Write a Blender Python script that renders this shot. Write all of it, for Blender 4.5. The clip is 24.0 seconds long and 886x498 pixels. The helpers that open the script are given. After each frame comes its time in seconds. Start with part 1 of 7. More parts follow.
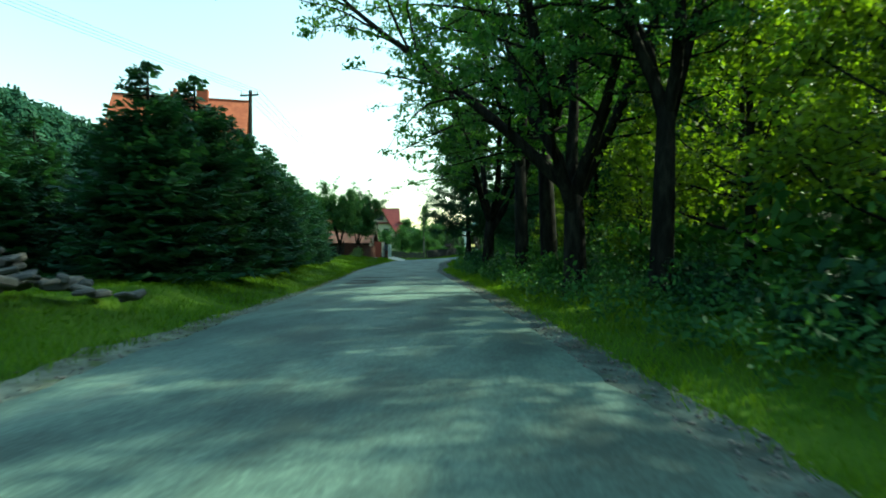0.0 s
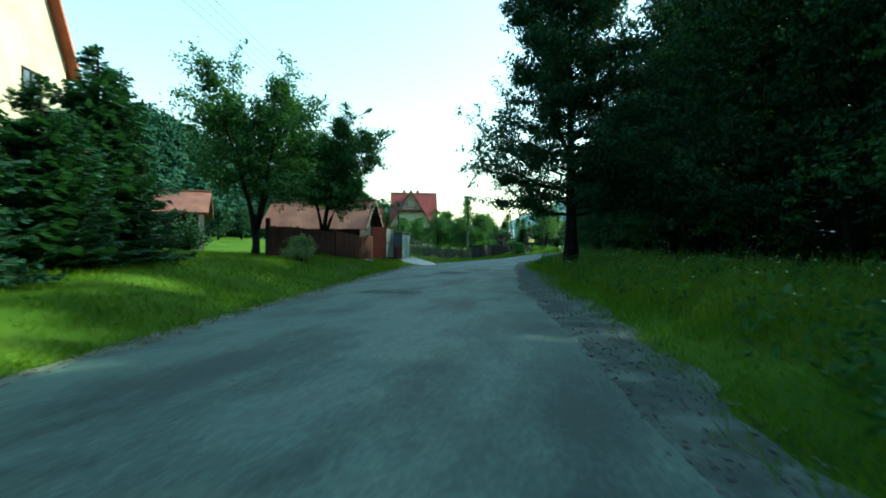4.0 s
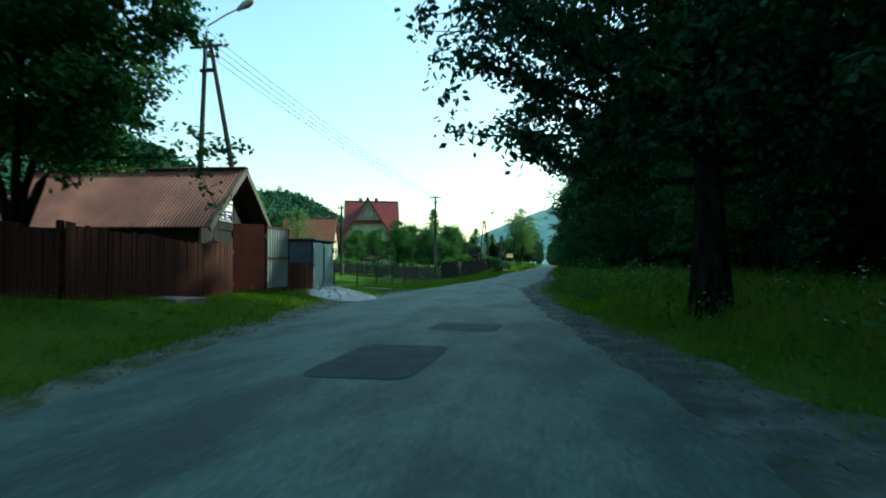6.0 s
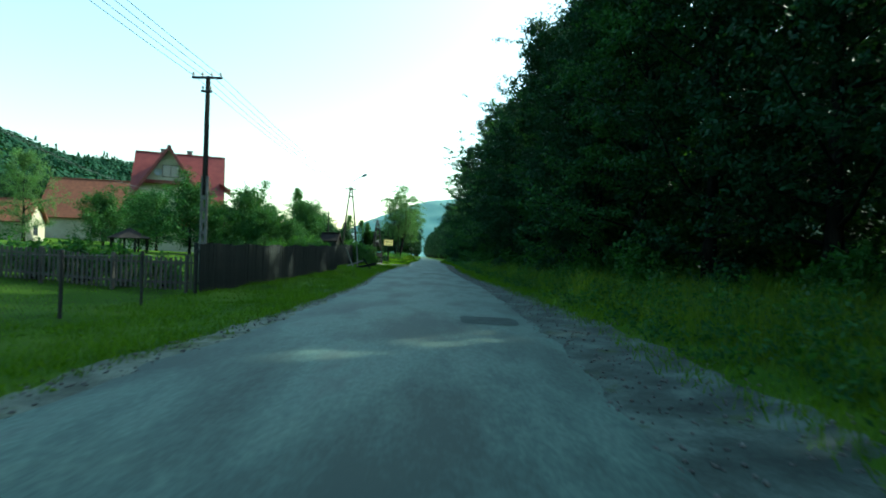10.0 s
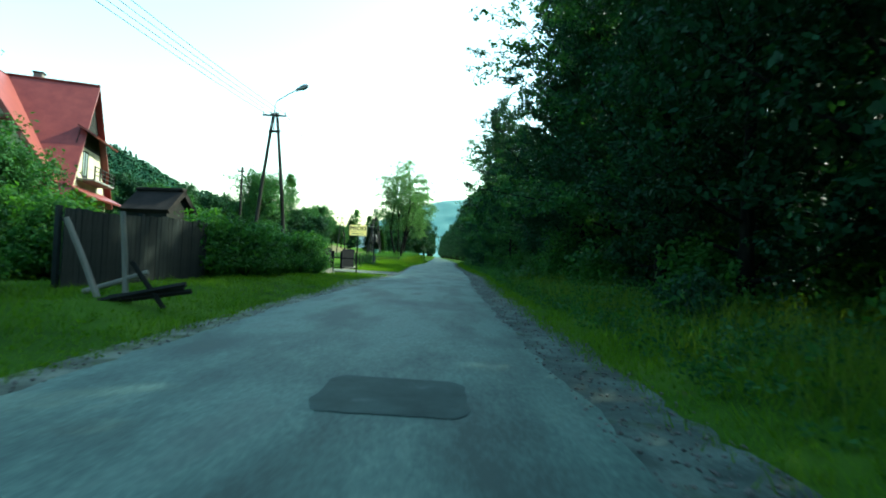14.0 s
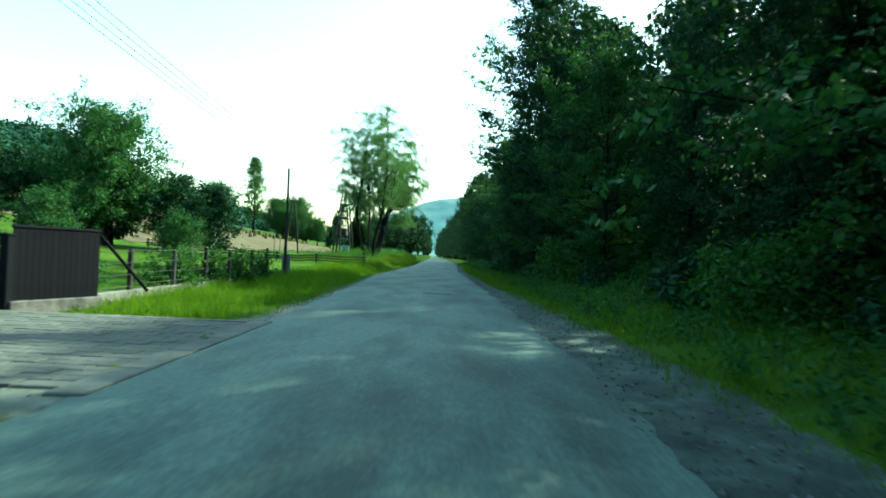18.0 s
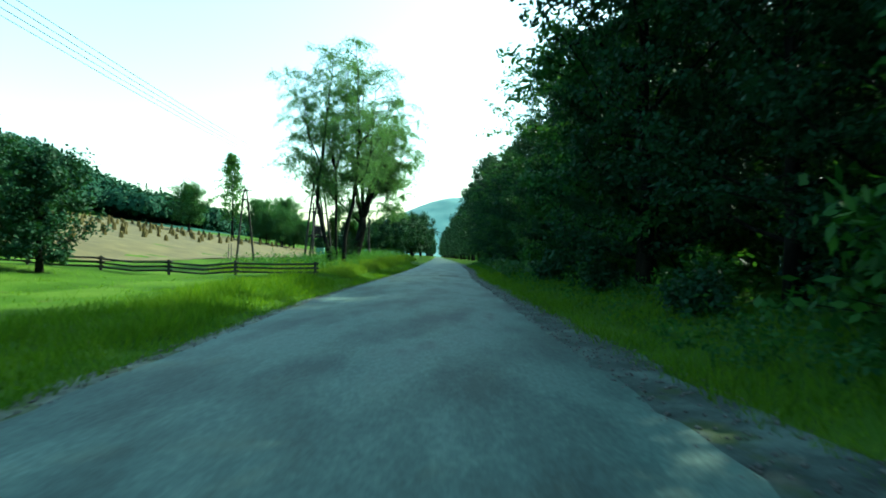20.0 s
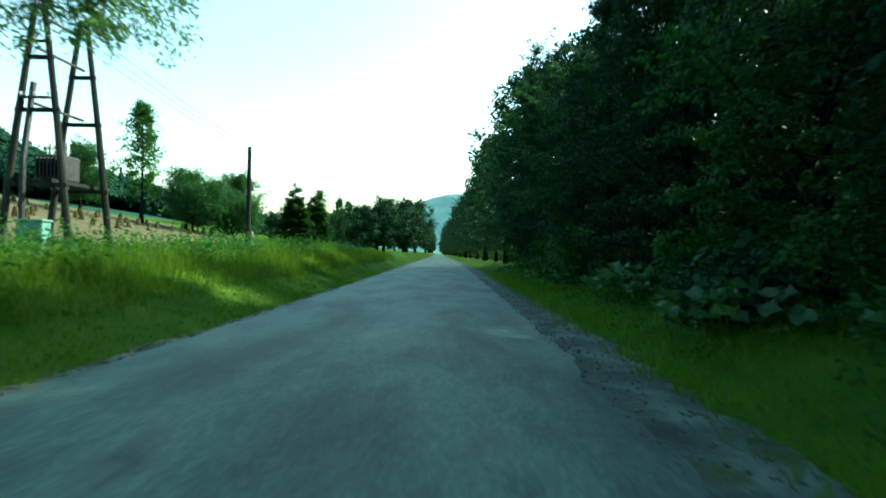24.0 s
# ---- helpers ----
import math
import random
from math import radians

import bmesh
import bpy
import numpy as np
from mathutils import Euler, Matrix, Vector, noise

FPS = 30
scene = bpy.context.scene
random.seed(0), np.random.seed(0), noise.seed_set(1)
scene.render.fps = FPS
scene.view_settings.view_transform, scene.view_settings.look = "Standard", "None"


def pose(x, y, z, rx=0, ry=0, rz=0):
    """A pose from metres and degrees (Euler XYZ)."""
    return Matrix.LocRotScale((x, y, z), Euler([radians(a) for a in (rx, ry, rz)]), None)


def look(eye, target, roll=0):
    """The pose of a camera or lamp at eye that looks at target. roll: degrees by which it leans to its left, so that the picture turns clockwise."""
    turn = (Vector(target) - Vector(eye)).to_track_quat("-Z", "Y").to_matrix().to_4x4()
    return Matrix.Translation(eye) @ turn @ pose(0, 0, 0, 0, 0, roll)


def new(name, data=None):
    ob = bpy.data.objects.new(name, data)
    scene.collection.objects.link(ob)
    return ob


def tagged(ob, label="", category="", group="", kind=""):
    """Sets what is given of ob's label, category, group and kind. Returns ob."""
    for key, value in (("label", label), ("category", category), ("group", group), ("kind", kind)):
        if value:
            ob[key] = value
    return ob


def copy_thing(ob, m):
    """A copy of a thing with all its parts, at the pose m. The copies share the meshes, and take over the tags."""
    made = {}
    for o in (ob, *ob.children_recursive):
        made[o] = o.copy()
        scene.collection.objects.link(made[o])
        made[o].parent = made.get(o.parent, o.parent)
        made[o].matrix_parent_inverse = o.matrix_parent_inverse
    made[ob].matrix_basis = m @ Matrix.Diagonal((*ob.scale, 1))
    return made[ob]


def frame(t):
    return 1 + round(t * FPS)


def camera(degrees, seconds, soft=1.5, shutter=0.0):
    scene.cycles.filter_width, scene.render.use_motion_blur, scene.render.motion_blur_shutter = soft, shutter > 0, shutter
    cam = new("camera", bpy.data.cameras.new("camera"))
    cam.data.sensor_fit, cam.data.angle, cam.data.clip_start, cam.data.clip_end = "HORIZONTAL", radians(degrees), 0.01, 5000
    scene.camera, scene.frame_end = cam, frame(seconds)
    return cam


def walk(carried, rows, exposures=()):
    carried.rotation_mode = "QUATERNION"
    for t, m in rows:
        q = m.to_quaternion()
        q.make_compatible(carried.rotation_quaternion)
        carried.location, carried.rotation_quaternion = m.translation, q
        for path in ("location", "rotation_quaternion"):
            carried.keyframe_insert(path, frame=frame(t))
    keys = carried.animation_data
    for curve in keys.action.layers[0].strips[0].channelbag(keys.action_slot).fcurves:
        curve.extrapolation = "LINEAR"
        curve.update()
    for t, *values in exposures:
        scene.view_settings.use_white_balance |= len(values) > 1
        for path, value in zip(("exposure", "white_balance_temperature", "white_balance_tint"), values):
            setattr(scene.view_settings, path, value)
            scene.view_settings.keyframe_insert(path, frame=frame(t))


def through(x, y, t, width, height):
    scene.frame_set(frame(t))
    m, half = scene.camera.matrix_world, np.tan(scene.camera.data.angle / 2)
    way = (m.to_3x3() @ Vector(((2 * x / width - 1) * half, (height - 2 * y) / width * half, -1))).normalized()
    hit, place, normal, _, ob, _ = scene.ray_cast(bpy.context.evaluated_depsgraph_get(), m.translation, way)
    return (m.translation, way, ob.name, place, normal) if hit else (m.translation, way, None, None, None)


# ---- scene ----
cam = camera(78.0, 24.0, soft=1.8, shutter=0.2)
PATH = [
    (0, (13.522, -24.99, 1.21), (13.149, -23.025, 1.216), -0.2),
    (0.5, (12.78, -21.117, 1.21), (12.398, -19.155, 1.247), 1.1),
    (1, (12.019, -17.228, 1.225), (11.619, -15.268, 1.23), -0.3),
    (1.5, (11.195, -13.333, 1.221), (10.761, -11.38, 1.23), -0.5),
    (2, (10.217, -9.499, 1.202), (9.735, -7.558, 1.224), -0.8),
    (2.5, (9.195, -5.701, 1.155), (8.634, -3.781, 1.13), -0.1),
    (4.5, (5.008, 11.08, 1.16), (4.515, 13.018, 1.176), 0.4),
    (5, (4.044, 15.248, 1.165), (3.582, 17.194, 1.204), 0.1),
    (5.5, (3.126, 19.306, 1.163), (2.682, 21.256, 1.197), 0.4),
    (6, (2.249, 23.343, 1.208), (1.847, 25.301, 1.261), 0.0),
    (6.5, (1.311, 27.406, 1.23), (0.959, 29.375, 1.243), 1.1),
    (7, (0.42, 31.393, 1.236), (0.119, 33.369, 1.298), 0.7),
    (7.5, (-0.183, 35.262, 1.255), (-0.423, 37.247, 1.3), 0.8),
    (8, (-0.511, 39.03, 1.207), (-0.703, 41.021, 1.207), 0.8),
    (8.5, (-0.688, 42.664, 1.197), (-0.826, 44.659, 1.207), 1.3),
    (9, (-0.693, 46.241, 1.141), (-0.764, 48.239, 1.115), 1.5),
    (9.5, (-0.64, 49.911, 1.025), (-0.65, 51.911, 1.022), 0.7),
    (10, (-0.508, 53.487, 1.116), (-0.461, 55.486, 1.144), 1.5),
    (10.5, (-0.337, 57.031, 1.151), (-0.252, 59.029, 1.169), 1.5),
    (12.5, (-0.105, 71.905, 1.206), (-0.04, 73.904, 1.223), 1.2),
    (13, (-0.078, 75.597, 1.193), (-0.053, 77.597, 1.226), 2.1),
    (13.5, (-0.036, 79.224, 1.189), (-0.027, 81.224, 1.215), 2.6),
    (14, (0.0, 82.864, 1.214), (-0.009, 84.864, 1.242), 2.8),
    (14.5, (-0.088, 86.467, 1.213), (-0.105, 88.467, 1.258), 1.9),
    (15, (-0.204, 90.048, 1.222), (-0.234, 92.048, 1.266), 2.4),
    (15.5, (-0.29, 93.52, 1.207), (-0.317, 95.52, 1.216), 1.9),
    (16, (-0.307, 96.891, 1.202), (-0.335, 98.891, 1.212), 1.1),
    (16.5, (-0.273, 100.315, 1.197), (-0.289, 102.314, 1.172), 2.5),
    (17, (-0.218, 103.776, 1.186), (-0.229, 105.776, 1.157), 2.1),
    (17.5, (-0.141, 107.37, 1.184), (-0.149, 109.37, 1.179), 3.0),
    (18.5, (-0.023, 115.093, 1.198), (-0.011, 117.093, 1.236), 1.5),
    (20.5, (-0.056, 131.54, 1.173), (-0.073, 133.54, 1.197), -0.1),
    (21, (-0.158, 135.894, 1.182), (-0.167, 137.893, 1.246), 1.0),
    (21.5, (-0.319, 140.441, 1.205), (-0.318, 142.44, 1.279), 0.6),
    (22, (-0.316, 144.951, 1.201), (-0.307, 146.951, 1.218), 0.8),
    (22.5, (-0.115, 149.542, 1.182), (-0.102, 151.542, 1.203), 0.6),
    (23, (-0.004, 154.371, 1.22), (0.003, 156.371, 1.242), 0.8),
    (23.5, (0.108, 159.218, 1.201), (0.101, 161.218, 1.244), 1.3),
    (24, (0.26, 164.085, 1.19), (0.242, 166.084, 1.205), 1.1),
]
walk(cam, [(t, look(eye, target, roll)) for t, eye, target, roll in PATH],
     [(0.0, 1.55, 6850, -21), (1.0, 1.25, 6650, -21), (2.5, 1.5, 6450, -19), (5.0, 1.5, 6250, -18), (7.0, 0.6, 6150, -18), (8.5, 0.6, 6150, -18), (10.0, 1.4, 6250, -18), (12.5, 1.8, 6250, -19), (17.0, 1.8, 6250, -21), (20.5, 1.65, 6250, -22), (22.0, 1.35, 6250, -22), (23.0, 1.45, 6250, -22), (24.0, 1.55, 6250, -22)])

# ---------------------------------------------------------------- world and sun
SUN_AZ, SUN_EL = 57.0, 37.0
world = bpy.data.worlds.new("sky")
scene.world = world
world.use_nodes = True
wn = world.node_tree
wn.nodes.clear()
sky = wn.nodes.new("ShaderNodeTexSky")
sky.sky_type = "NISHITA"
sky.sun_disc = False
sky.sun_elevation = radians(SUN_EL)
sky.sun_rotation = radians(SUN_AZ)
sky.dust_density, sky.air_density, sky.ozone_density = 1.5, 1.5, 2.2
bg = wn.nodes.new("ShaderNodeBackground")
bg.inputs["Strength"].default_value = 0.15
wo = wn.nodes.new("ShaderNodeOutputWorld")
wn.links.new(sky.outputs[0], bg.inputs["Color"])
wn.links.new(bg.outputs[0], wo.inputs["Surface"])
sun_data = bpy.data.lights.new("sun", "SUN")
sun_data.energy, sun_data.angle, sun_data.color = 4.5, radians(1.0), (1.0, 0.94, 0.84)
sun = new("sun", sun_data)
sun.matrix_world = look((0, 0, 60), (-math.sin(radians(SUN_AZ)), -math.cos(radians(SUN_AZ)), 60 - math.tan(radians(SUN_EL))))


# ---------------------------------------------------------------- materials
def node(nt, kind, **values):
    n = nt.nodes.new(kind)
    for k, v in values.items():
        n.inputs[k.replace("_", " ")].default_value = v
    return n


def ramp(nt, stops):
    n = nt.nodes.new("ShaderNodeValToRGB")
    el = n.color_ramp.elements
    while len(el) < len(stops):
        el.new(0.5)
    for e, (p, c) in zip(el, stops):
        e.position, e.color = p, (*c, 1.0)
    return n


def mat(name, stops, scale=4.0, fine=60.0, rough=0.85, metal=0.0, bump=0.3, stretch=(1, 1, 1), wear=None, gloss=0.3):
    """A surface whose colour runs through the stops by two scales of noise, with relief."""
    m = bpy.data.materials.new(name)
    m.use_nodes = True
    nt = m.node_tree
    nt.nodes.clear()
    out = nt.nodes.new("ShaderNodeOutputMaterial")
    bsdf = node(nt, "ShaderNodeBsdfPrincipled", Roughness=rough, Metallic=metal, Specular_IOR_Level=gloss)
    tc = nt.nodes.new("ShaderNodeTexCoord")
    mp = nt.nodes.new("ShaderNodeMapping")
    mp.inputs["Scale"].default_value = stretch
    nt.links.new(tc.outputs["Object"], mp.inputs["Vector"])
    big = node(nt, "ShaderNodeTexNoise", Scale=scale, Detail=6.0, Roughness=0.6)
    small = node(nt, "ShaderNodeTexNoise", Scale=fine, Detail=4.0, Roughness=0.6)
    for n in (big, small):
        nt.links.new(mp.outputs[0], n.inputs["Vector"])
    mix = nt.nodes.new("ShaderNodeMath")
    mix.operation = "MULTIPLY_ADD"
    nt.links.new(small.outputs["Fac"], mix.inputs[0])
    mix.inputs[1].default_value = 0.35
    nt.links.new(big.outputs["Fac"], mix.inputs[2])
    sub = nt.nodes.new("ShaderNodeMath")
    sub.operation = "SUBTRACT"
    nt.links.new(mix.outputs[0], sub.inputs[0])
    sub.inputs[1].default_value = 0.175
    cr = ramp(nt, stops)
    nt.links.new(sub.outputs[0], cr.inputs["Fac"])
    colour = cr.outputs["Color"]
    if wear:
        wn2 = node(nt, "ShaderNodeTexNoise", Scale=wear[1], Detail=5.0, Roughness=0.65)
        nt.links.new(mp.outputs[0], wn2.inputs["Vector"])
        wr = ramp(nt, [(wear[2], (0, 0, 0)), (wear[3], (1, 1, 1))])
        nt.links.new(wn2.outputs["Fac"], wr.inputs["Fac"])
        wm = nt.nodes.new("ShaderNodeMixRGB")
        wm.inputs["Color2"].default_value = (*wear[0], 1)
        nt.links.new(wr.outputs["Color"], wm.inputs["Fac"])
        nt.links.new(colour, wm.inputs["Color1"])
        colour = wm.outputs["Color"]
    info = nt.nodes.new("ShaderNodeObjectInfo")
    hsv = nt.nodes.new("ShaderNodeHueSaturation")
    vary = nt.nodes.new("ShaderNodeMapRange")
    vary.inputs["To Min"].default_value, vary.inputs["To Max"].default_value = 0.85, 1.15
    nt.links.new(info.outputs["Random"], vary.inputs["Value"])
    nt.links.new(vary.outputs[0], hsv.inputs["Value"])
    nt.links.new(colour, hsv.inputs["Color"])
    nt.links.new(hsv.outputs[0], bsdf.inputs["Base Color"])
    bp = node(nt, "ShaderNodeBump", Strength=bump, Distance=0.02)
    nt.links.new(mix.outputs[0], bp.inputs["Height"])
    nt.links.new(bp.outputs[0], bsdf.inputs["Normal"])
    nt.links.new(bsdf.outputs[0], out.inputs["Surface"])
    return m


def leaf_mat(name, dark, light, through=0.4, rough=0.55, warm_tone=(1.5, 1.6, 0.5), gloss=0.15):
    """Foliage: each leaf has its own tone, and daylight passes through it."""
    m = bpy.data.materials.new(name)
    m.use_nodes = True
    nt = m.node_tree
    nt.nodes.clear()
    out = nt.nodes.new("ShaderNodeOutputMaterial")
    geo = nt.nodes.new("ShaderNodeNewGeometry")
    tc = nt.nodes.new("ShaderNodeTexCoord")
    noise_n = node(nt, "ShaderNodeTexNoise", Scale=0.7, Detail=2.0)
    nt.links.new(tc.outputs["Object"], noise_n.inputs["Vector"])
    add = nt.nodes.new("ShaderNodeMath")
    add.operation = "MULTIPLY_ADD"
    nt.links.new(geo.outputs["Random Per Island"], add.inputs[0])
    add.inputs[1].default_value = 0.6
    half = nt.nodes.new("ShaderNodeMath")
    half.operation = "MULTIPLY"
    half.inputs[1].default_value = 0.4
    nt.links.new(noise_n.outputs["Fac"], half.inputs[0])
    nt.links.new(half.outputs[0], add.inputs[2])
    mid = tuple((a + b) / 2 for a, b in zip(dark, light))
    cr = ramp(nt, [(0.1, dark), (0.5, mid), (0.9, light)])
    nt.links.new(add.outputs[0], cr.inputs["Fac"])
    bsdf = node(nt, "ShaderNodeBsdfPrincipled", Roughness=rough, Specular_IOR_Level=gloss)
    nt.links.new(cr.outputs[0], bsdf.inputs["Base Color"])
    trans = nt.nodes.new("ShaderNodeBsdfTranslucent")
    warm = nt.nodes.new("ShaderNodeMixRGB")
    warm.blend_type = "MULTIPLY"
    warm.inputs["Fac"].default_value = 1.0
    warm.inputs["Color2"].default_value = (*warm_tone, 1)
    nt.links.new(cr.outputs[0], warm.inputs["Color1"])
    nt.links.new(warm.outputs[0], trans.inputs["Color"])
    mx = nt.nodes.new("ShaderNodeMixShader")
    mx.inputs["Fac"].default_value = through
    nt.links.new(bsdf.outputs[0], mx.inputs[1])
    nt.links.new(trans.outputs[0], mx.inputs[2])
    nt.links.new(mx.outputs[0], out.inputs["Surface"])
    return m


M_ASPHALT = mat("asphalt", [(0.36, (0.033, 0.059, 0.0496)), (0.5, (0.0614, 0.109, 0.0897)), (0.58, (0.0897, 0.151, 0.123)), (0.68, (0.136, 0.21, 0.171))], 0.9, 26, 0.75, bump=0.5,
                stretch=(1, 0.35, 1), wear=((0.034, 0.052, 0.046), 0.9, 0.56, 0.74))
M_PATCH = mat("repaired asphalt", [(0.3, (0.026, 0.042, 0.038)), (0.7, (0.052, 0.08, 0.07))], 2.2, 60, 0.85, bump=0.5, gloss=0.15, wear=((0.078, 0.104, 0.0936), 2.5, 0.6, 0.72))
M_TAR = mat("fresh black asphalt", [(0.3, (0.01, 0.014, 0.014)), (0.7, (0.024, 0.031, 0.029))], 3, 90, 0.8, bump=0.5, gloss=0.15, wear=((0.06, 0.08, 0.072), 2.2, 0.56, 0.66))
M_GRAVEL = mat("gravel", [(0.34, (0.017, 0.026, 0.022)), (0.5, (0.038, 0.056, 0.047)), (0.66, (0.08, 0.112, 0.093))], 1.6, 30, 0.95, bump=1.0,
               wear=((0.03, 0.048, 0.014), 1.3, 0.58, 0.68))
M_DUST = mat("dusty road edge", [(0.36, (0.04, 0.05, 0.036)), (0.5, (0.08, 0.097, 0.073)), (0.66, (0.135, 0.155, 0.12))], 2.0, 30, 0.95, bump=0.7,
             wear=((0.04, 0.06, 0.014), 1.6, 0.5, 0.6))
M_STONE = mat("pebbles", [(0.3, (0.05, 0.05, 0.047)), (0.7, (0.19, 0.185, 0.17))], 5, 40, 0.9)
M_GROUND = mat("grassy ground", [(0.3, (0.018, 0.043, 0.005)), (0.48, (0.036, 0.077, 0.009)), (0.7, (0.066, 0.11, 0.016))], 0.35, 25, 0.95, bump=0.8, gloss=0.02,
               wear=((0.05, 0.05, 0.018), 1.1, 0.62, 0.74))
M_STUBBLE = mat("stubble field", [(0.3, (0.042, 0.034, 0.012)), (0.5, (0.07, 0.058, 0.02)), (0.7, (0.105, 0.085, 0.031))], 0.4, 12, 0.95, bump=0.7)
M_BARK = mat("bark", [(0.32, (0.003, 0.0034, 0.003)), (0.5, (0.009, 0.0095, 0.008)), (0.68, (0.022, 0.022, 0.017))], 6, 30, 0.95, bump=1.0, stretch=(1, 1, 0.25), gloss=0.05)
M_LEAF = leaf_mat("broad leaves", (0.016, 0.056, 0.016), (0.062, 0.145, 0.034), gloss=0.08)
M_LEAF_FRESH = leaf_mat("fresh leaves", (0.055, 0.105, 0.013), (0.16, 0.24, 0.03), 0.55)
# Set below real leaf tones: the wood's deep shade is in the colour.
M_LEAF_DARK = leaf_mat("leaves darkened for shade", (0.0072, 0.0265, 0.014), (0.0265, 0.07, 0.032), 0.19, gloss=0.06)
M_LEAF_WOOD = leaf_mat("woodland leaves", (0.0144, 0.0504, 0.0192), (0.0552, 0.132, 0.0408), 0.28, gloss=0.06)
M_WILLOW = leaf_mat("willow leaves", (0.04, 0.09, 0.032), (0.12, 0.2, 0.078), 0.5, warm_tone=(1.05, 1.3, 0.7))
# Dark bluish tone: shade and distance haze are put into the leaf colour.
M_HILL_LEAF = leaf_mat("hillside foliage in shade and haze tones", (0.0075, 0.0285, 0.0185), (0.0185, 0.054, 0.0305), 0.12, gloss=0.02)
M_YELLOW = mat("yellow plastic", [(0.3, (0.5, 0.4, 0.04)), (0.7, (0.62, 0.5, 0.07))], 2, 30, 0.4, bump=0.03)
M_NEEDLE = leaf_mat("spruce needles", (0.01, 0.036, 0.024), (0.036, 0.1, 0.052), 0.18)
M_GRASS = leaf_mat("grass blades", (0.034, 0.088, 0.007), (0.12, 0.195, 0.018), 0.42, 0.7, gloss=0.05)
M_GRASS_TALL = leaf_mat("tall meadow grass", (0.034, 0.085, 0.009), (0.14, 0.19, 0.032), 0.45, 0.7, gloss=0.05)
M_BUTTERBUR = leaf_mat("butterbur leaves", (0.032, 0.08, 0.04), (0.075, 0.15, 0.078), 0.3, gloss=0.2)
M_STRAW = leaf_mat("straw", (0.07, 0.055, 0.018), (0.15, 0.12, 0.042), 0.2)
M_FLOWER = leaf_mat("white umbels", (0.5, 0.5, 0.45), (0.75, 0.75, 0.7), 0.3)
# Woodland floor coloured to match, with shade and haze already in its tone.
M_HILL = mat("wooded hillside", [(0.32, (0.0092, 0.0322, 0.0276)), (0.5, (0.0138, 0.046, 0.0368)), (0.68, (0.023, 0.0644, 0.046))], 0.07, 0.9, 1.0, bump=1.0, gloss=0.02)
# Distance haze is put into this pale blue-green base colour.
M_HAZE_HILL = mat("far hill with haze colour", [(0.35, (0.06, 0.15, 0.152)), (0.65, (0.08, 0.18, 0.178))], 0.012, 0.06, 1.0)
M_ROOF_RED = mat("red tin roof", [(0.3, (0.1, 0.018, 0.017)), (0.7, (0.15, 0.033, 0.028))], 1.0, 25, 0.45, bump=0.1)
M_ROOF_RUST = mat("rusty corrugated roof", [(0.3, (0.07, 0.027, 0.019)), (0.5, (0.11, 0.044, 0.031)), (0.7, (0.16, 0.07, 0.048))], 1.2, 20, 0.7, bump=0.2)
M_ROOF_TILE = mat("orange tile roof", [(0.3, (0.2, 0.05, 0.024)), (0.7, (0.31, 0.095, 0.045))], 2.0, 18, 0.8)
M_ROOF_OLD = mat("old brown tile roof", [(0.3, (0.1, 0.035, 0.02)), (0.7, (0.17, 0.062, 0.035))], 2.0, 18, 0.85)
M_PALE_GRASS = leaf_mat("pale ornamental grass", (0.09, 0.15, 0.07), (0.2, 0.28, 0.15), 0.4)
M_ROOF_DARK = mat("dark roof felt", [(0.3, (0.014, 0.013, 0.013)), (0.7, (0.036, 0.03, 0.028))], 2, 30, 0.95, gloss=0.1)
M_ROOF_BROWN = mat("brown tin roof", [(0.3, (0.035, 0.013, 0.011)), (0.7, (0.07, 0.026, 0.021))], 1.2, 25, 0.6, bump=0.15, gloss=0.15)
M_ROOF_PALE = mat("pale metal roof", [(0.3, (0.3, 0.36, 0.38)), (0.7, (0.4, 0.46, 0.48))], 0.6, 10, 0.5)
M_WOOD_BROWN = mat("brown weathered boards", [(0.3, (0.03, 0.02, 0.012)), (0.7, (0.075, 0.05, 0.03))], 3, 45, 0.9, bump=0.5, stretch=(1, 1, 0.12), gloss=0.1)
M_WOOD_PALE = mat("pale bare timber", [(0.3, (0.11, 0.105, 0.09)), (0.7, (0.24, 0.23, 0.2))], 3, 45, 0.9, bump=0.5, stretch=(1, 1, 0.12))
M_FENCE = mat("dark green-grey weathered boards", [(0.3, (0.013, 0.017, 0.017)), (0.5, (0.026, 0.031, 0.03)), (0.7, (0.05, 0.056, 0.052))], 3, 40, 0.9, bump=0.6, stretch=(1, 1, 0.12), gloss=0.1)
M_BLUE = mat("blue printed sheet", [(0.3, (0.012, 0.025, 0.08)), (0.7, (0.02, 0.036, 0.11))], 3, 40, 0.6, bump=0.03)
M_PLASTER = mat("cream plaster", [(0.3, (0.3, 0.28, 0.2)), (0.7, (0.42, 0.39, 0.29))], 0.8, 40, 0.9, bump=0.15)
M_WHITE = mat("white paint", [(0.3, (0.55, 0.56, 0.55)), (0.7, (0.7, 0.7, 0.69))], 2, 40, 0.7, bump=0.1)
M_WOOD_DARK = mat("dark stained boards", [(0.3, (0.009, 0.01, 0.01)), (0.7, (0.026, 0.027, 0.025))], 3, 45, 0.85, bump=0.5, stretch=(1, 1, 0.12), gloss=0.1)
M_WOOD_GREY = mat("weathered grey wood", [(0.3, (0.04, 0.038, 0.033)), (0.7, (0.12, 0.11, 0.095))], 3, 45, 0.9, bump=0.6, stretch=(1, 1, 0.12))
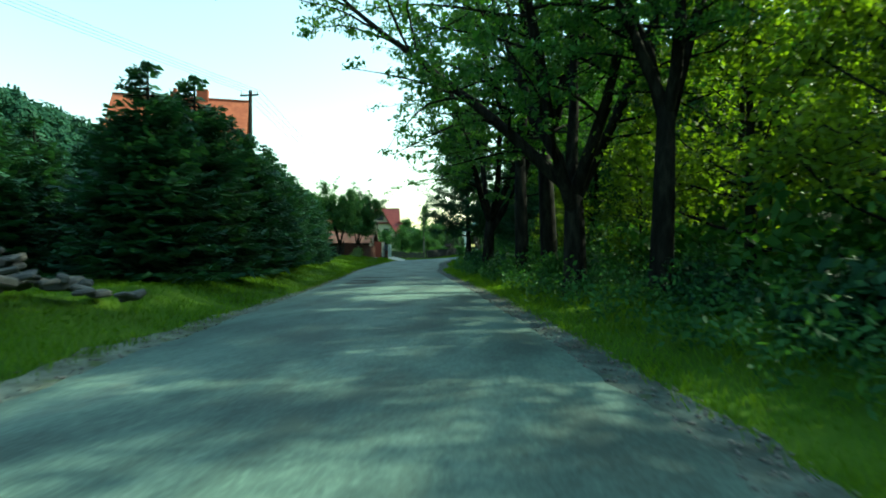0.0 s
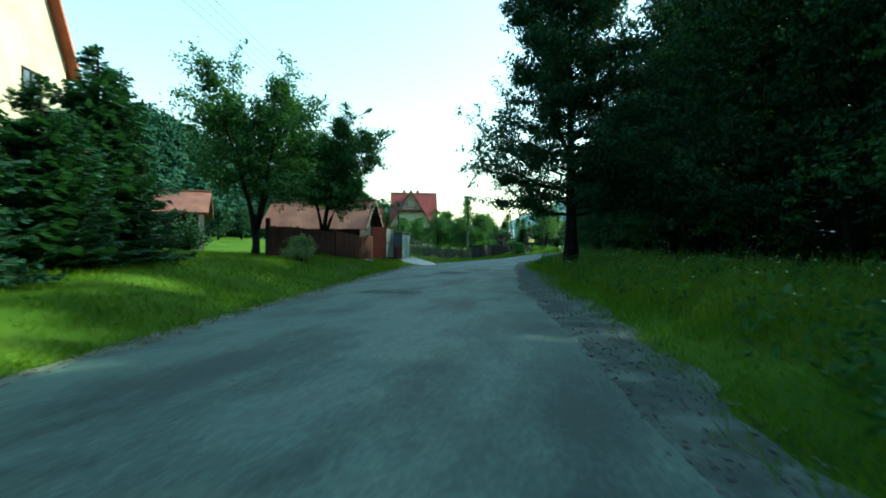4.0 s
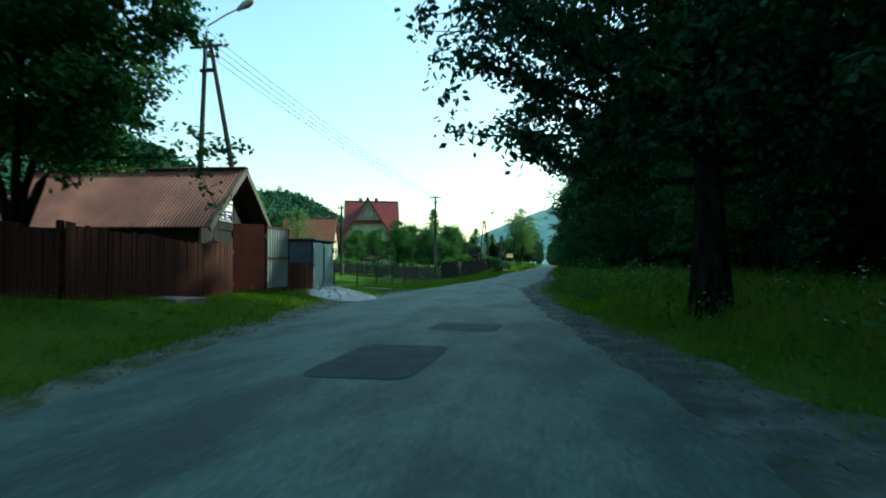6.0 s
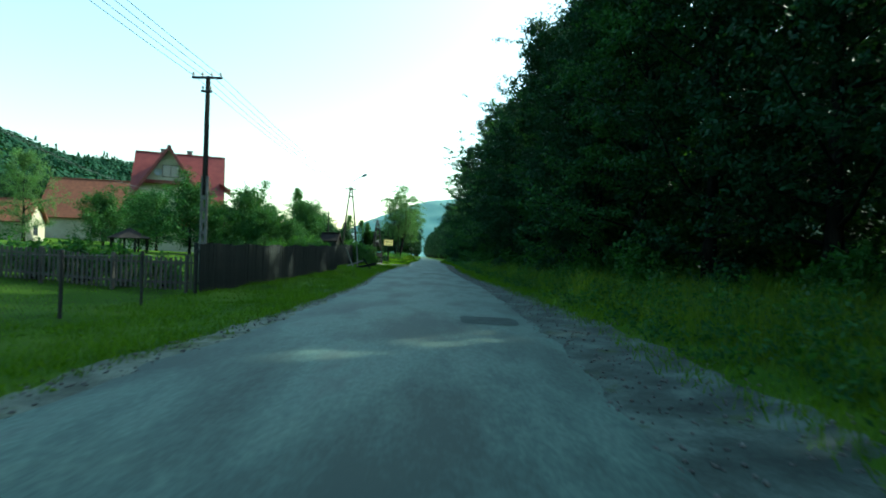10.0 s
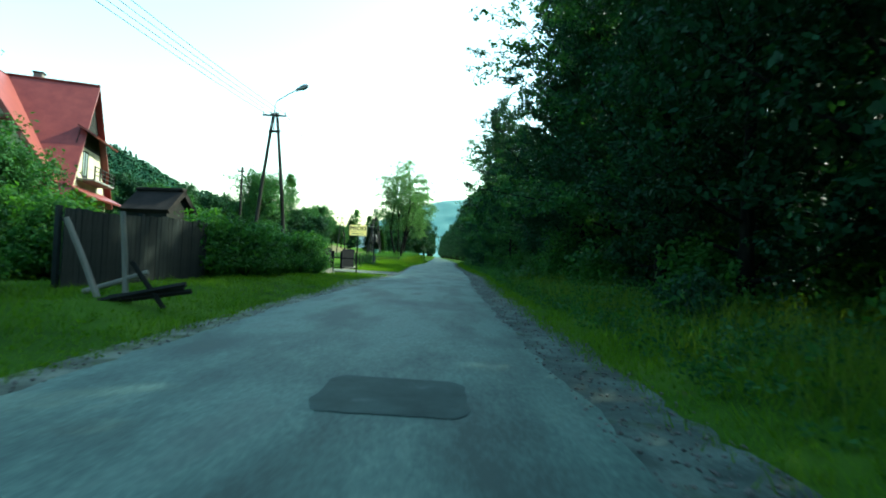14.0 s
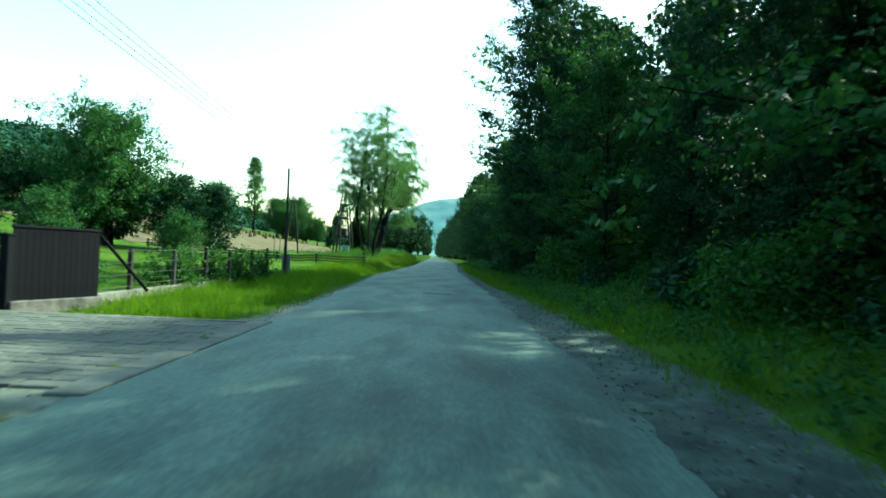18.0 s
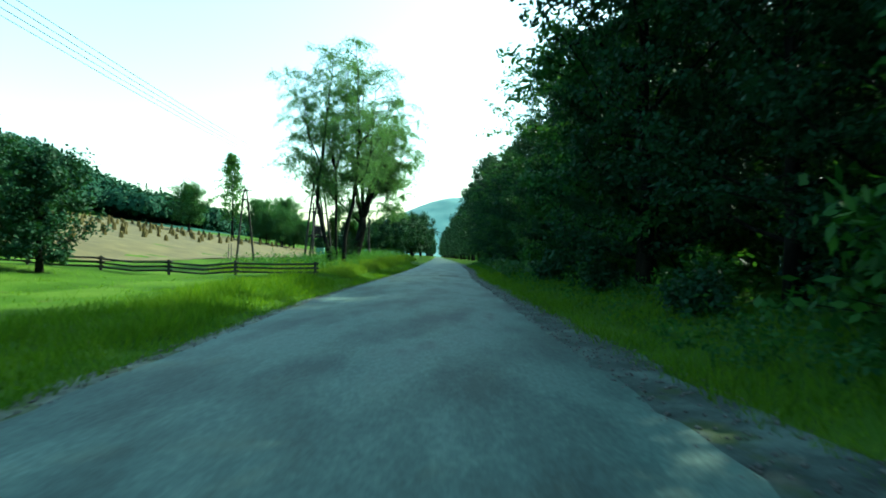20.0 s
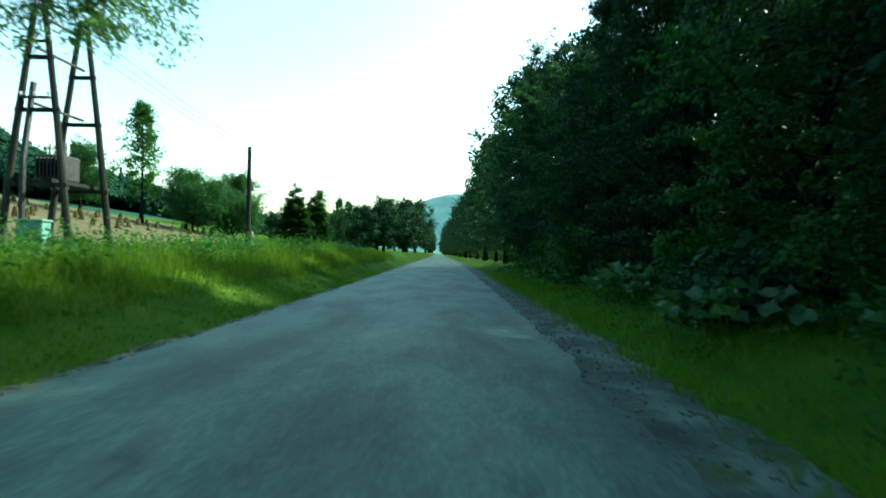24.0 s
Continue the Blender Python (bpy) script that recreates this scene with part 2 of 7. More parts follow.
M_WEATHERED = mat("dark weathered poles", [(0.3, (0.016, 0.018, 0.017)), (0.7, (0.05, 0.052, 0.047))], 3, 45, 0.95, bump=0.6, stretch=(0.15, 1, 1), gloss=0.1)
M_WOOD_RED = mat("red-brown painted wood", [(0.3, (0.022, 0.008, 0.006)), (0.7, (0.05, 0.017, 0.012))], 3, 40, 0.75, bump=0.4, stretch=(1, 1, 0.15), gloss=0.15)
M_RED_METAL = mat("red-brown sheet metal", [(0.3, (0.048, 0.011, 0.01)), (0.7, (0.08, 0.02, 0.016))], 1.5, 40, 0.6, bump=0.15, wear=((0.12, 0.05, 0.025), 3, 0.62, 0.7), gloss=0.12)
M_ZINC = mat("galvanised sheet", [(0.3, (0.135, 0.169, 0.169)), (0.7, (0.23, 0.27, 0.27))], 1.6, 35, 0.5, 0.3, bump=0.12, wear=((0.2, 0.1, 0.05), 2.2, 0.66, 0.75))
M_LOCKER = mat("pale blue-grey painted steel", [(0.3, (0.119, 0.212, 0.23)), (0.7, (0.187, 0.297, 0.315))], 1.2, 35, 0.75, bump=0.08, gloss=0.2, wear=((0.2, 0.11, 0.06), 2.5, 0.68, 0.76))
M_SLATE = mat("dark grey-blue painted steel", [(0.3, (0.05, 0.07, 0.085)), (0.7, (0.09, 0.11, 0.13))], 1.2, 35, 0.55, bump=0.1)
M_CONCRETE = mat("concrete", [(0.3, (0.1, 0.098, 0.09)), (0.7, (0.19, 0.185, 0.172))], 2.5, 50, 0.9, bump=0.4)
M_CHALK = mat("pale crushed stone", [(0.3, (0.348, 0.362, 0.334)), (0.7, (0.638, 0.652, 0.609))], 4, 30, 0.95, bump=0.9)
M_IRON = mat("dark iron", [(0.3, (0.02, 0.02, 0.022)), (0.7, (0.055, 0.05, 0.05))], 5, 50, 0.6, 0.3, bump=0.2)
# Steel paint deepened to near black, so the gate's shade is in the colour.
M_BROWN_IRON = mat("steel paint darkened for shade", [(0.3, (0.0035, 0.0042, 0.006)), (0.7, (0.0075, 0.0085, 0.011))], 4, 50, 0.8, bump=0.1, gloss=0.06)
M_POLE = mat("tarred wooden pole", [(0.3, (0.013, 0.013, 0.012)), (0.7, (0.042, 0.041, 0.036))], 4, 40, 0.9, bump=0.5, stretch=(1, 1, 0.1), gloss=0.1)
M_PORCELAIN = mat("porcelain", [(0.3, (0.4, 0.38, 0.35)), (0.7, (0.6, 0.58, 0.55))], 5, 50, 0.25, bump=0.02)
M_LAMP = mat("grey lamp housing", [(0.3, (0.2, 0.21, 0.22)), (0.7, (0.32, 0.33, 0.34))], 5, 50, 0.5)
M_SIGN = leaf_mat("cream plastic sign board", (0.84, 0.8, 0.56), (0.88, 0.84, 0.6), 0.62, 0.4, (1.0, 0.96, 0.8))
M_BLACK = mat("black lettering", [(0.3, (0.012, 0.012, 0.02)), (0.7, (0.025, 0.025, 0.035))], 5, 50, 0.6, bump=0.02)
M_OCHRE = mat("faded brown lettering", [(0.3, (0.34, 0.25, 0.14)), (0.7, (0.42, 0.32, 0.18))], 5, 50, 0.7, bump=0.02)
M_GREENBOX = mat("green painted steel", [(0.3, (0.1, 0.22, 0.19)), (0.7, (0.16, 0.3, 0.26))], 2, 40, 0.5, bump=0.1)
M_PAVER = mat("grey pavers", [(0.3, (0.055, 0.064, 0.054)), (0.7, (0.115, 0.128, 0.108))], 3, 40, 0.9, bump=0.3)
M_DRYSTONE = mat("grey field stones", [(0.3, (0.03, 0.032, 0.03)), (0.7, (0.1, 0.1, 0.09))], 4, 30, 0.95, bump=0.7)


def glass_mat():
    m = bpy.data.materials.new("window glass")
    m.use_nodes = True
    b = m.node_tree.nodes["Principled BSDF"]
    b.inputs["Base Color"].default_value = (0.03, 0.04, 0.05, 1)
    b.inputs["Roughness"].default_value = 0.06
    b.inputs["Specular IOR Level"].default_value = 0.9
    return m


M_GLASS = glass_mat()


# ---------------------------------------------------------------- mesh helpers
class Bag:
    """Gathers vertices and faces, then becomes one mesh."""

    def __init__(self):
        self.v, self.f, self.n = [], [], 0

    def add(self, verts, faces):
        self.v.append(np.asarray(verts, float).reshape(-1, 3))
        self.f += [tuple(int(i) + self.n for i in f) for f in faces]
        self.n += len(self.v[-1])
        return self

    def box(self, x0, x1, y0, y1, z0, z1, b=0.0, m=None):
        """A box; with b its edges are chamfered."""
        if b <= 0:
            vs = [(x, y, z) for x in (x0, x1) for y in (y0, y1) for z in (z0, z1)]
            fs = [(0, 1, 3, 2), (4, 6, 7, 5), (0, 4, 5, 1), (2, 3, 7, 6), (0, 2, 6, 4), (1, 5, 7, 3)]
        else:
            vs, fs = [], []
            lo, hi = (x0, y0, z0), (x1, y1, z1)
            idx = {}
            for sx in (0, 1):
                for sy in (0, 1):
                    for sz in (0, 1):
                        s = (sx, sy, sz)
                        for a in range(3):
                            p = [(hi[k] - b if s[k] else lo[k] + b) for k in range(3)]
                            p[a] = hi[a] if s[a] else lo[a]
                            idx[s, a] = len(vs)
                            vs.append(p)
            for a in range(3):
                u, w = [k for k in range(3) if k != a]
                for sa in (0, 1):
                    ring = []
                    for su, sw in ((0, 0), (1, 0), (1, 1), (0, 1)):
                        s = [0, 0, 0]
                        s[a], s[u], s[w] = sa, su, sw
                        ring.append(idx[tuple(s), a])
                    fs.append(ring)
                for su in (0, 1):
                    for sw in (0, 1):
                        s0, s1 = [0, 0, 0], [0, 0, 0]
                        s0[u], s0[w], s1[u], s1[w] = su, sw, su, sw
                        s1[a] = 1
                        s0, s1 = tuple(s0), tuple(s1)
                        fs.append((idx[s0, u], idx[s1, u], idx[s1, w], idx[s0, w]))
            for s in [(i, j, k) for i in (0, 1) for j in (0, 1) for k in (0, 1)]:
                fs.append((idx[s, 0], idx[s, 1], idx[s, 2]))
        vs = np.array(vs, float)
        if m is not None:
            vs = np.array([(m @ Vector(v))[:] for v in vs])
        return self.add(vs, fs)

    def tube(self, pts, radii, sides=6, cap=True):
        pts = np.asarray(pts, float)
        radii = np.broadcast_to(np.asarray(radii, float), (len(pts),))
        d = np.gradient(pts, axis=0)
        d /= np.linalg.norm(d, axis=1)[:, None] + 1e-9
        ref = np.where(np.abs(d[:, 2:3]) > 0.9, [[1.0, 0, 0]], [[0, 0, 1.0]])
        u = np.cross(d, ref)
        u /= np.linalg.norm(u, axis=1)[:, None] + 1e-9
        w = np.cross(d, u)
        a = np.arange(sides) * 2 * np.pi / sides
        ring = pts[:, None] + radii[:, None, None] * (np.cos(a)[None, :, None] * u[:, None] + np.sin(a)[None, :, None] * w[:, None])
        fs = []
        for i in range(len(pts) - 1):
            for j in range(sides):
                k = (j + 1) % sides
                fs.append((i * sides + j, i * sides + k, (i + 1) * sides + k, (i + 1) * sides + j))
        if cap:
            fs.append(tuple(range(sides))[::-1])
            fs.append(tuple((len(pts) - 1) * sides + j for j in range(sides)))
        return self.add(ring.reshape(-1, 3), fs)

    def sheet(self, rows):
        """A strip of quads through rows of equally many points."""
        rows = np.asarray(rows, float)
        r, c = rows.shape[:2]
        i = np.arange(r - 1)[:, None] * c + np.arange(c - 1)
        fs = np.stack([i, i + 1, i + c + 1, i + c], -1).reshape(-1, 4)
        return self.add(rows.reshape(-1, 3), fs.tolist())

    def mesh(self, name, material, smooth=False):
        me = bpy.data.meshes.new(name)
        me.from_pydata(np.concatenate(self.v).tolist(), [], self.f)
        me.materials.append(material)
        if smooth:
            me.shade_smooth()
        me.validate()
        return me


def quick_mesh(name, verts, faces, material):
    """A mesh of many equal faces, straight from arrays."""
    me = bpy.data.meshes.new(name)
    verts, faces = np.asarray(verts, np.float32), np.asarray(faces, np.int32)
    k = faces.shape[1]
    me.vertices.add(len(verts))
    me.vertices.foreach_set("co", verts.ravel())
    me.loops.add(faces.size)
    me.loops.foreach_set("vertex_index", faces.ravel())
    me.polygons.add(len(faces))
    me.polygons.foreach_set("loop_start", np.arange(0, faces.size, k, dtype=np.int32))
    me.materials.append(material)
    me.update(calc_edges=True)
    return me


def part(name, bag, material, parent, label="", smooth=False):
    ob = new(name, bag if isinstance(bag, bpy.types.Mesh) else bag.mesh(name, material, smooth))
    ob.parent = parent
    if label:
        tagged(ob, label)
    return ob


def thing(name, label, category, group="", kind="", at=None):
    ob = new(name)
    ob.empty_display_size = 0.2
    if at is not None:
        ob.matrix_world = at
    return tagged(ob, label, category, group, kind)


def solid(name, bag, material, label, category="", group="", kind="", at=None, smooth=False):
    ob = new(name, bag if isinstance(bag, bpy.types.Mesh) else bag.mesh(name, material, smooth))
    if at is not None:
        ob.matrix_world = at
    return tagged(ob, label, category, group, kind)


# ---------------------------------------------------------------- the lie of the land
ROAD = np.array([(-70, 21.5, 27.0), (-45, 14.6, 20.2), (-25, 9.9, 15.3), (-18, 8.4, 13.7), (-10, 6.5, 11.7), (0, 4.05, 8.95), (7, 2.05, 7.1), (15, 0.35, 5.65), (23, -1.3, 4.0),
                 (32, -3.0, 2.8), (38, -3.9, 1.85), (44, -4.2, 1.2), (50, -3.65, 0.7), (56, -3.35, 0.9), (63, -2.95, 1.35), (75, -2.9, 1.5), (82, -3.3, 1.35), (95, -3.45, 1.2), (107, -3.1, 1.25),
                 (117, -2.8, 1.6), (130, -3.2, 1.6), (142, -3.65, 1.5), (157, -3.4, 1.3), (172, -3.2, 1.75), (200, -3.4, 1.85), (300, -4.6, 0.8), (700, -11.8, -6.4), (4000, -60, -54)])
LEFT_RISE = np.array([(-70, 0.6), (0, 0.5), (20, 0.5), (40, 0.42), (50, 0.0), (66, -0.2), (80, 0.05), (98, 0.35), (108, 0.1), (115, -0.06), (134, 0.02), (156, 0.45), (188, 1.0), (300, 1.2), (4000, 1.2)])


def road_left(y):
    return np.interp(y, ROAD[:, 0], ROAD[:, 1])


def road_right(y):
    return np.interp(y, ROAD[:, 0], ROAD[:, 2])


def gravel_width(y):
    return np.interp(y, [-60, 8, 18, 27, 40, 53, 66, 82, 96, 107, 118, 135, 157, 172, 300], [0.35, 0.55, 1.2, 1.3, 0.85, 1.4, 1.2, 0.75, 0.9, 1.1, 1.25, 0.65, 0.6, 0.8, 0.5])


def dust_width(y):
    return np.interp(y, [-60, -20, -8, 20, 40, 50, 60, 70, 100, 107, 112, 125, 142, 160, 300], [0.5, 0.5, 0.2, 0.3, 0.75, 0.5, 0.5, 0.3, 0.45, 1.1, 0.8, 0.3, 0.25, 0.15, 0.15])


def smooth01(t):
    t = np.clip(t, 0, 1)
    return t * t * (3 - 2 * t)


def ridge_height(y):
    return np.interp(y, [-200, 70, 180, 215, 250, 280, 310, 430, 700, 1100, 1600], [61, 56, 38, 33, 27.5, 27, 33, 28, 23, 14, 6])


def land(x, y):
    """Height of the ground."""
    x, y = np.asarray(x, float), np.asarray(y, float)
    dl, dr = road_left(y) - x, x - road_right(y)
    rise = np.interp(y, LEFT_RISE[:, 0], LEFT_RISE[:, 1])
    slope = np.interp(y, [0, 60, 120, 160, 260], [0.05, 0.05, 0.045, 0.07, 0.07])
    left = rise * smooth01(dl / 2.6) + 0.35 * smooth01((dl - 1.2) / 3.2) * smooth01((y - 12) / 8) * (1 - smooth01((y - 29) / 6))
    field_way = smooth01((y - 146) / 18) * (1 - smooth01((y - 300) / 60))
    gentle = slope * np.clip(dl - 6, 0, 95) * smooth01((dl - 6) / 8)
    left = left + gentle * (1 - field_way) + field_way * 0.16 * np.clip(dl - 20, 0, 72) * smooth01((dl - 20) / 10)
    left = left + np.maximum(ridge_height(y) - 10, 2) * smooth01((dl - 92) / 55) - 0.03
    right = 0.3 * smooth01((dr - 0.8) / 2.5) + 0.05 * np.clip(dr - 4, 0, 60) - 0.03
    right = right + 28 * smooth01((dr - 24) / 46)
    z = np.where(dl > 0, left, np.where(dr > 0, right, -0.06))
    near = np.where(dl > 0, dl, dr)
    bump = 0.05 * np.sin(x * 1.7 + y * 0.9) * np.sin(y * 1.3 - x * 0.6) * smooth01(near / 2.0)
    return z + np.where((dl > 0) | (dr > 0), bump, 0)


def land1(x, y):
    return float(land(x, y))


# ---------------------------------------------------------------- ground and road
def make_ground():
    off = np.concatenate([-np.geomspace(3000, 16, 44), np.arange(-15.5, -0.2, 0.5), [-0.12, 0.0]])
    offr = np.concatenate([[0.0, 0.12], np.arange(0.5, 14, 0.5), np.geomspace(14.5, 3000, 36)])
    ys = np.concatenate([[-400, -250, -160, -110], np.arange(-80, 330, 1.0), np.geomspace(331, 4500, 60)])
    rows = []
    for y in ys:
        x = np.concatenate([road_left(y) + off, np.linspace(road_left(y), road_right(y), 4)[1:-1], road_right(y) + offr])
        rows.append(np.stack([x, np.full_like(x, y), land(x, np.full_like(x, y))], -1))
    rows = np.array(rows)
    r, c = rows.shape[:2]
    i = np.arange(r - 1)[:, None] * c + np.arange(c - 1)
    me = quick_mesh("ground", rows.reshape(-1, 3), np.stack([i, i + 1, i + c + 1, i + c], -1).reshape(-1, 4), M_GROUND)
    me.shade_smooth()
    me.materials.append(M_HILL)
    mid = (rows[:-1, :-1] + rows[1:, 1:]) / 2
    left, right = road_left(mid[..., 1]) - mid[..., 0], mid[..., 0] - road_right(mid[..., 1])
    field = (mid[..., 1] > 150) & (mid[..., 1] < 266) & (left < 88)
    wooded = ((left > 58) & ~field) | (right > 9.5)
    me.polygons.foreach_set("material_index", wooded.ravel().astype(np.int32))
    solid("ground", me, M_GROUND, "green grassy valley floor rising to wooded slopes", "ground", kind="structure")


def strip(name, y0, y1, left, right, z, material, label, step=0.5, cols=8, wobble=0.0, lift=None, seed=1, category="road"):
    ys = np.arange(y0, y1 + step / 2, step)
    rows = []
    for y in ys:
        a, b = left(y), right(y)
        if wobble:
            a += wobble * (noise.noise((seed, y * 0.6, 0.0)) + 0.6 * noise.noise((seed, y * 2.3, 4.0)) + 0.4 * noise.noise((seed, y * 5.1, 7.0)))
            b += wobble * (noise.noise((seed + 9, y * 0.6, 0.0)) + 0.6 * noise.noise((seed + 9, y * 2.3, 4.0)) + 0.4 * noise.noise((seed + 9, y * 5.1, 7.0)))
        x = np.linspace(a, b, cols)
        h = np.full(cols, z) if lift is None else np.array([lift(xx, y) for xx in x])
        rows.append(np.stack([x, np.full(cols, y), h], -1))
    rows = np.array(rows)
    i = np.arange(len(ys) - 1)[:, None] * cols + np.arange(cols - 1)
    me = quick_mesh(name, rows.reshape(-1, 3), np.stack([i, i + 1, i + cols + 1, i + cols], -1).reshape(-1, 4), material)
    me.shade_smooth()
    return solid(name, me, material, label, category, kind="structure")


def crown(x, y):
    a, b = road_left(y), road_right(y)
    t = np.clip((x - a) / (b - a), 0, 1)
    return 0.04 * (4 * t * (1 - t)) - 0.012 + 0.006 * noise.noise((x * 0.7, y * 0.35, 2.0))


make_ground()
strip("road", -68, 420, road_left, road_right, 0, M_ASPHALT, "narrow worn grey asphalt village road", 0.25, 12, 0.15, crown)
strip("road_far", 420, 760, road_left, road_right, 0, M_ASPHALT, "far end of the narrow asphalt road", 10, 4, 0, crown)
strip("gravel_shoulder", -68, 300, lambda y: road_right(y) - 0.45, lambda y: road_right(y) + float(gravel_width(y)), 0, M_GRAVEL,
      "loose grey gravel shoulder along the asphalt", 0.2, 8, 0.2, lambda x, y: max(land1(x, y) + 0.012, -0.02) + 0.012 * noise.noise((x * 3, y * 3, 1.0)), 3, "road shoulder")
strip("dusty_shoulder", -68, 300, lambda y: road_left(y) - float(dust_width(y)), lambda y: road_left(y) + 0.35, 0, M_DUST,
      "pale dusty edge of broken asphalt", 0.2, 6, 0.2, lambda x, y: max(land1(x, y) + 0.014, -0.022), 5, "road shoulder")


def asphalt_patch(x0, x1, y0, y1, seed, material, rough=0.04):
    """A repair with ragged sides, laid a few millimetres above the road."""
    n, c = 20, 12
    rows = []
    for i in range(n):
        v = i / (n - 1)
        y = y0 + (y1 - y0) * v
        end = rough * 2.5 * (2 * abs(v - 0.5)) ** 6
        a = x0 + end + rough * (noise.noise((seed, y * 2.0, 1.0)) + 0.7 * noise.noise((seed, y * 6.0, 2.0)))
        b = x1 - end + rough * (noise.noise((seed, y * 2.0, 5.0)) + 0.7 * noise.noise((seed, y * 6.0, 6.0)))
        rows.append([(x, y + rough * noise.noise((seed, x * 3.0, 9.0)), crown(x, y) + 0.007) for x in np.linspace(a, b, c)])
    solid("asphalt_patch", Bag().sheet(rows), material, "darker asphalt repair in the road", "road repair", "road repairs", "structure")


for k, p in enumerate([(0.5, 2.0, 19.05, 20.0), (-0.45, 0.8, 28.7, 31.0), (0.0, 1.25, 32.8, 34.1), (0.5, 1.15, 48.6, 51.2), (0.05, 1.05, 62.5, 63.6), (-1.0, 0.24, 86.9, 88.1), (-3.0, -1.93, 106.9, 107.7),
                       (-0.5, 0.68, 158.3, 160.0), (-0.6, 0.3, 127.5, 128.2), (5.6, 7.0, 4.4, 5.1)]):
    asphalt_patch(*p, k, M_PATCH)
for k, p in enumerate([(5.15, 6.85, -2.2, -1.35), (5.75, 6.9, -4.6, -3.5), (6.15, 7.3, -6.3, -5.0), (6.6, 7.3, -5.2, -4.3)]):
    asphalt_patch(*p, 20 + k, M_TAR, 0.16)


# ---------------------------------------------------------------- plants
def leaf_cloud(rng, centres, per, sigma, size, flat=0.6, aspect=0.55, droop=0.0):
    """Diamond-shaped leaves round the given centres."""
    c = np.repeat(np.asarray(centres, float), per, 0)
    n = len(c)
    off = rng.normal(0, 1, (n, 3))
    off *= (rng.uniform(0.0, 1.0, n) ** 0.75 / (np.linalg.norm(off, axis=1) + 1e-9))[:, None]
    c = c + off * np.broadcast_to(np.asarray(sigma, float), (n, 3)) if np.ndim(sigma) else c + off * sigma
    nrm = rng.normal(0, 0.6, (n, 3)) + off / (np.linalg.norm(off, axis=1) + 1e-9)[:, None]
    nrm[:, 2] += flat * 0.8
    nrm /= np.linalg.norm(nrm, axis=1)[:, None]
    a = np.cross(nrm, rng.normal(0, 1, (n, 3)))
    a[:, 2] -= droop
    a /= np.linalg.norm(a, axis=1)[:, None] + 1e-9
    b = np.cross(nrm, a)
    s = size * rng.uniform(0.6, 1.25, n)[:, None]
    v = np.stack([c - a * s * 0.5, c + b * s * aspect * 0.5, c + a * s * 0.5, c - b * s * aspect * 0.5], 1).reshape(-1, 3)
    return v, np.arange(4 * n).reshape(-1, 4)


def limb_path(rng, start, way, length, up, n=5, wander=0.12):
    p, d = np.array(start, float), np.array(way, float)
    pts = [p.copy()]
    for _ in range(n):
        d = d + rng.normal(0, wander, 3) + [0, 0, up]
        d /= np.linalg.norm(d)
        p = p + d * length / n
        pts.append(p.copy())
    return np.array(pts)


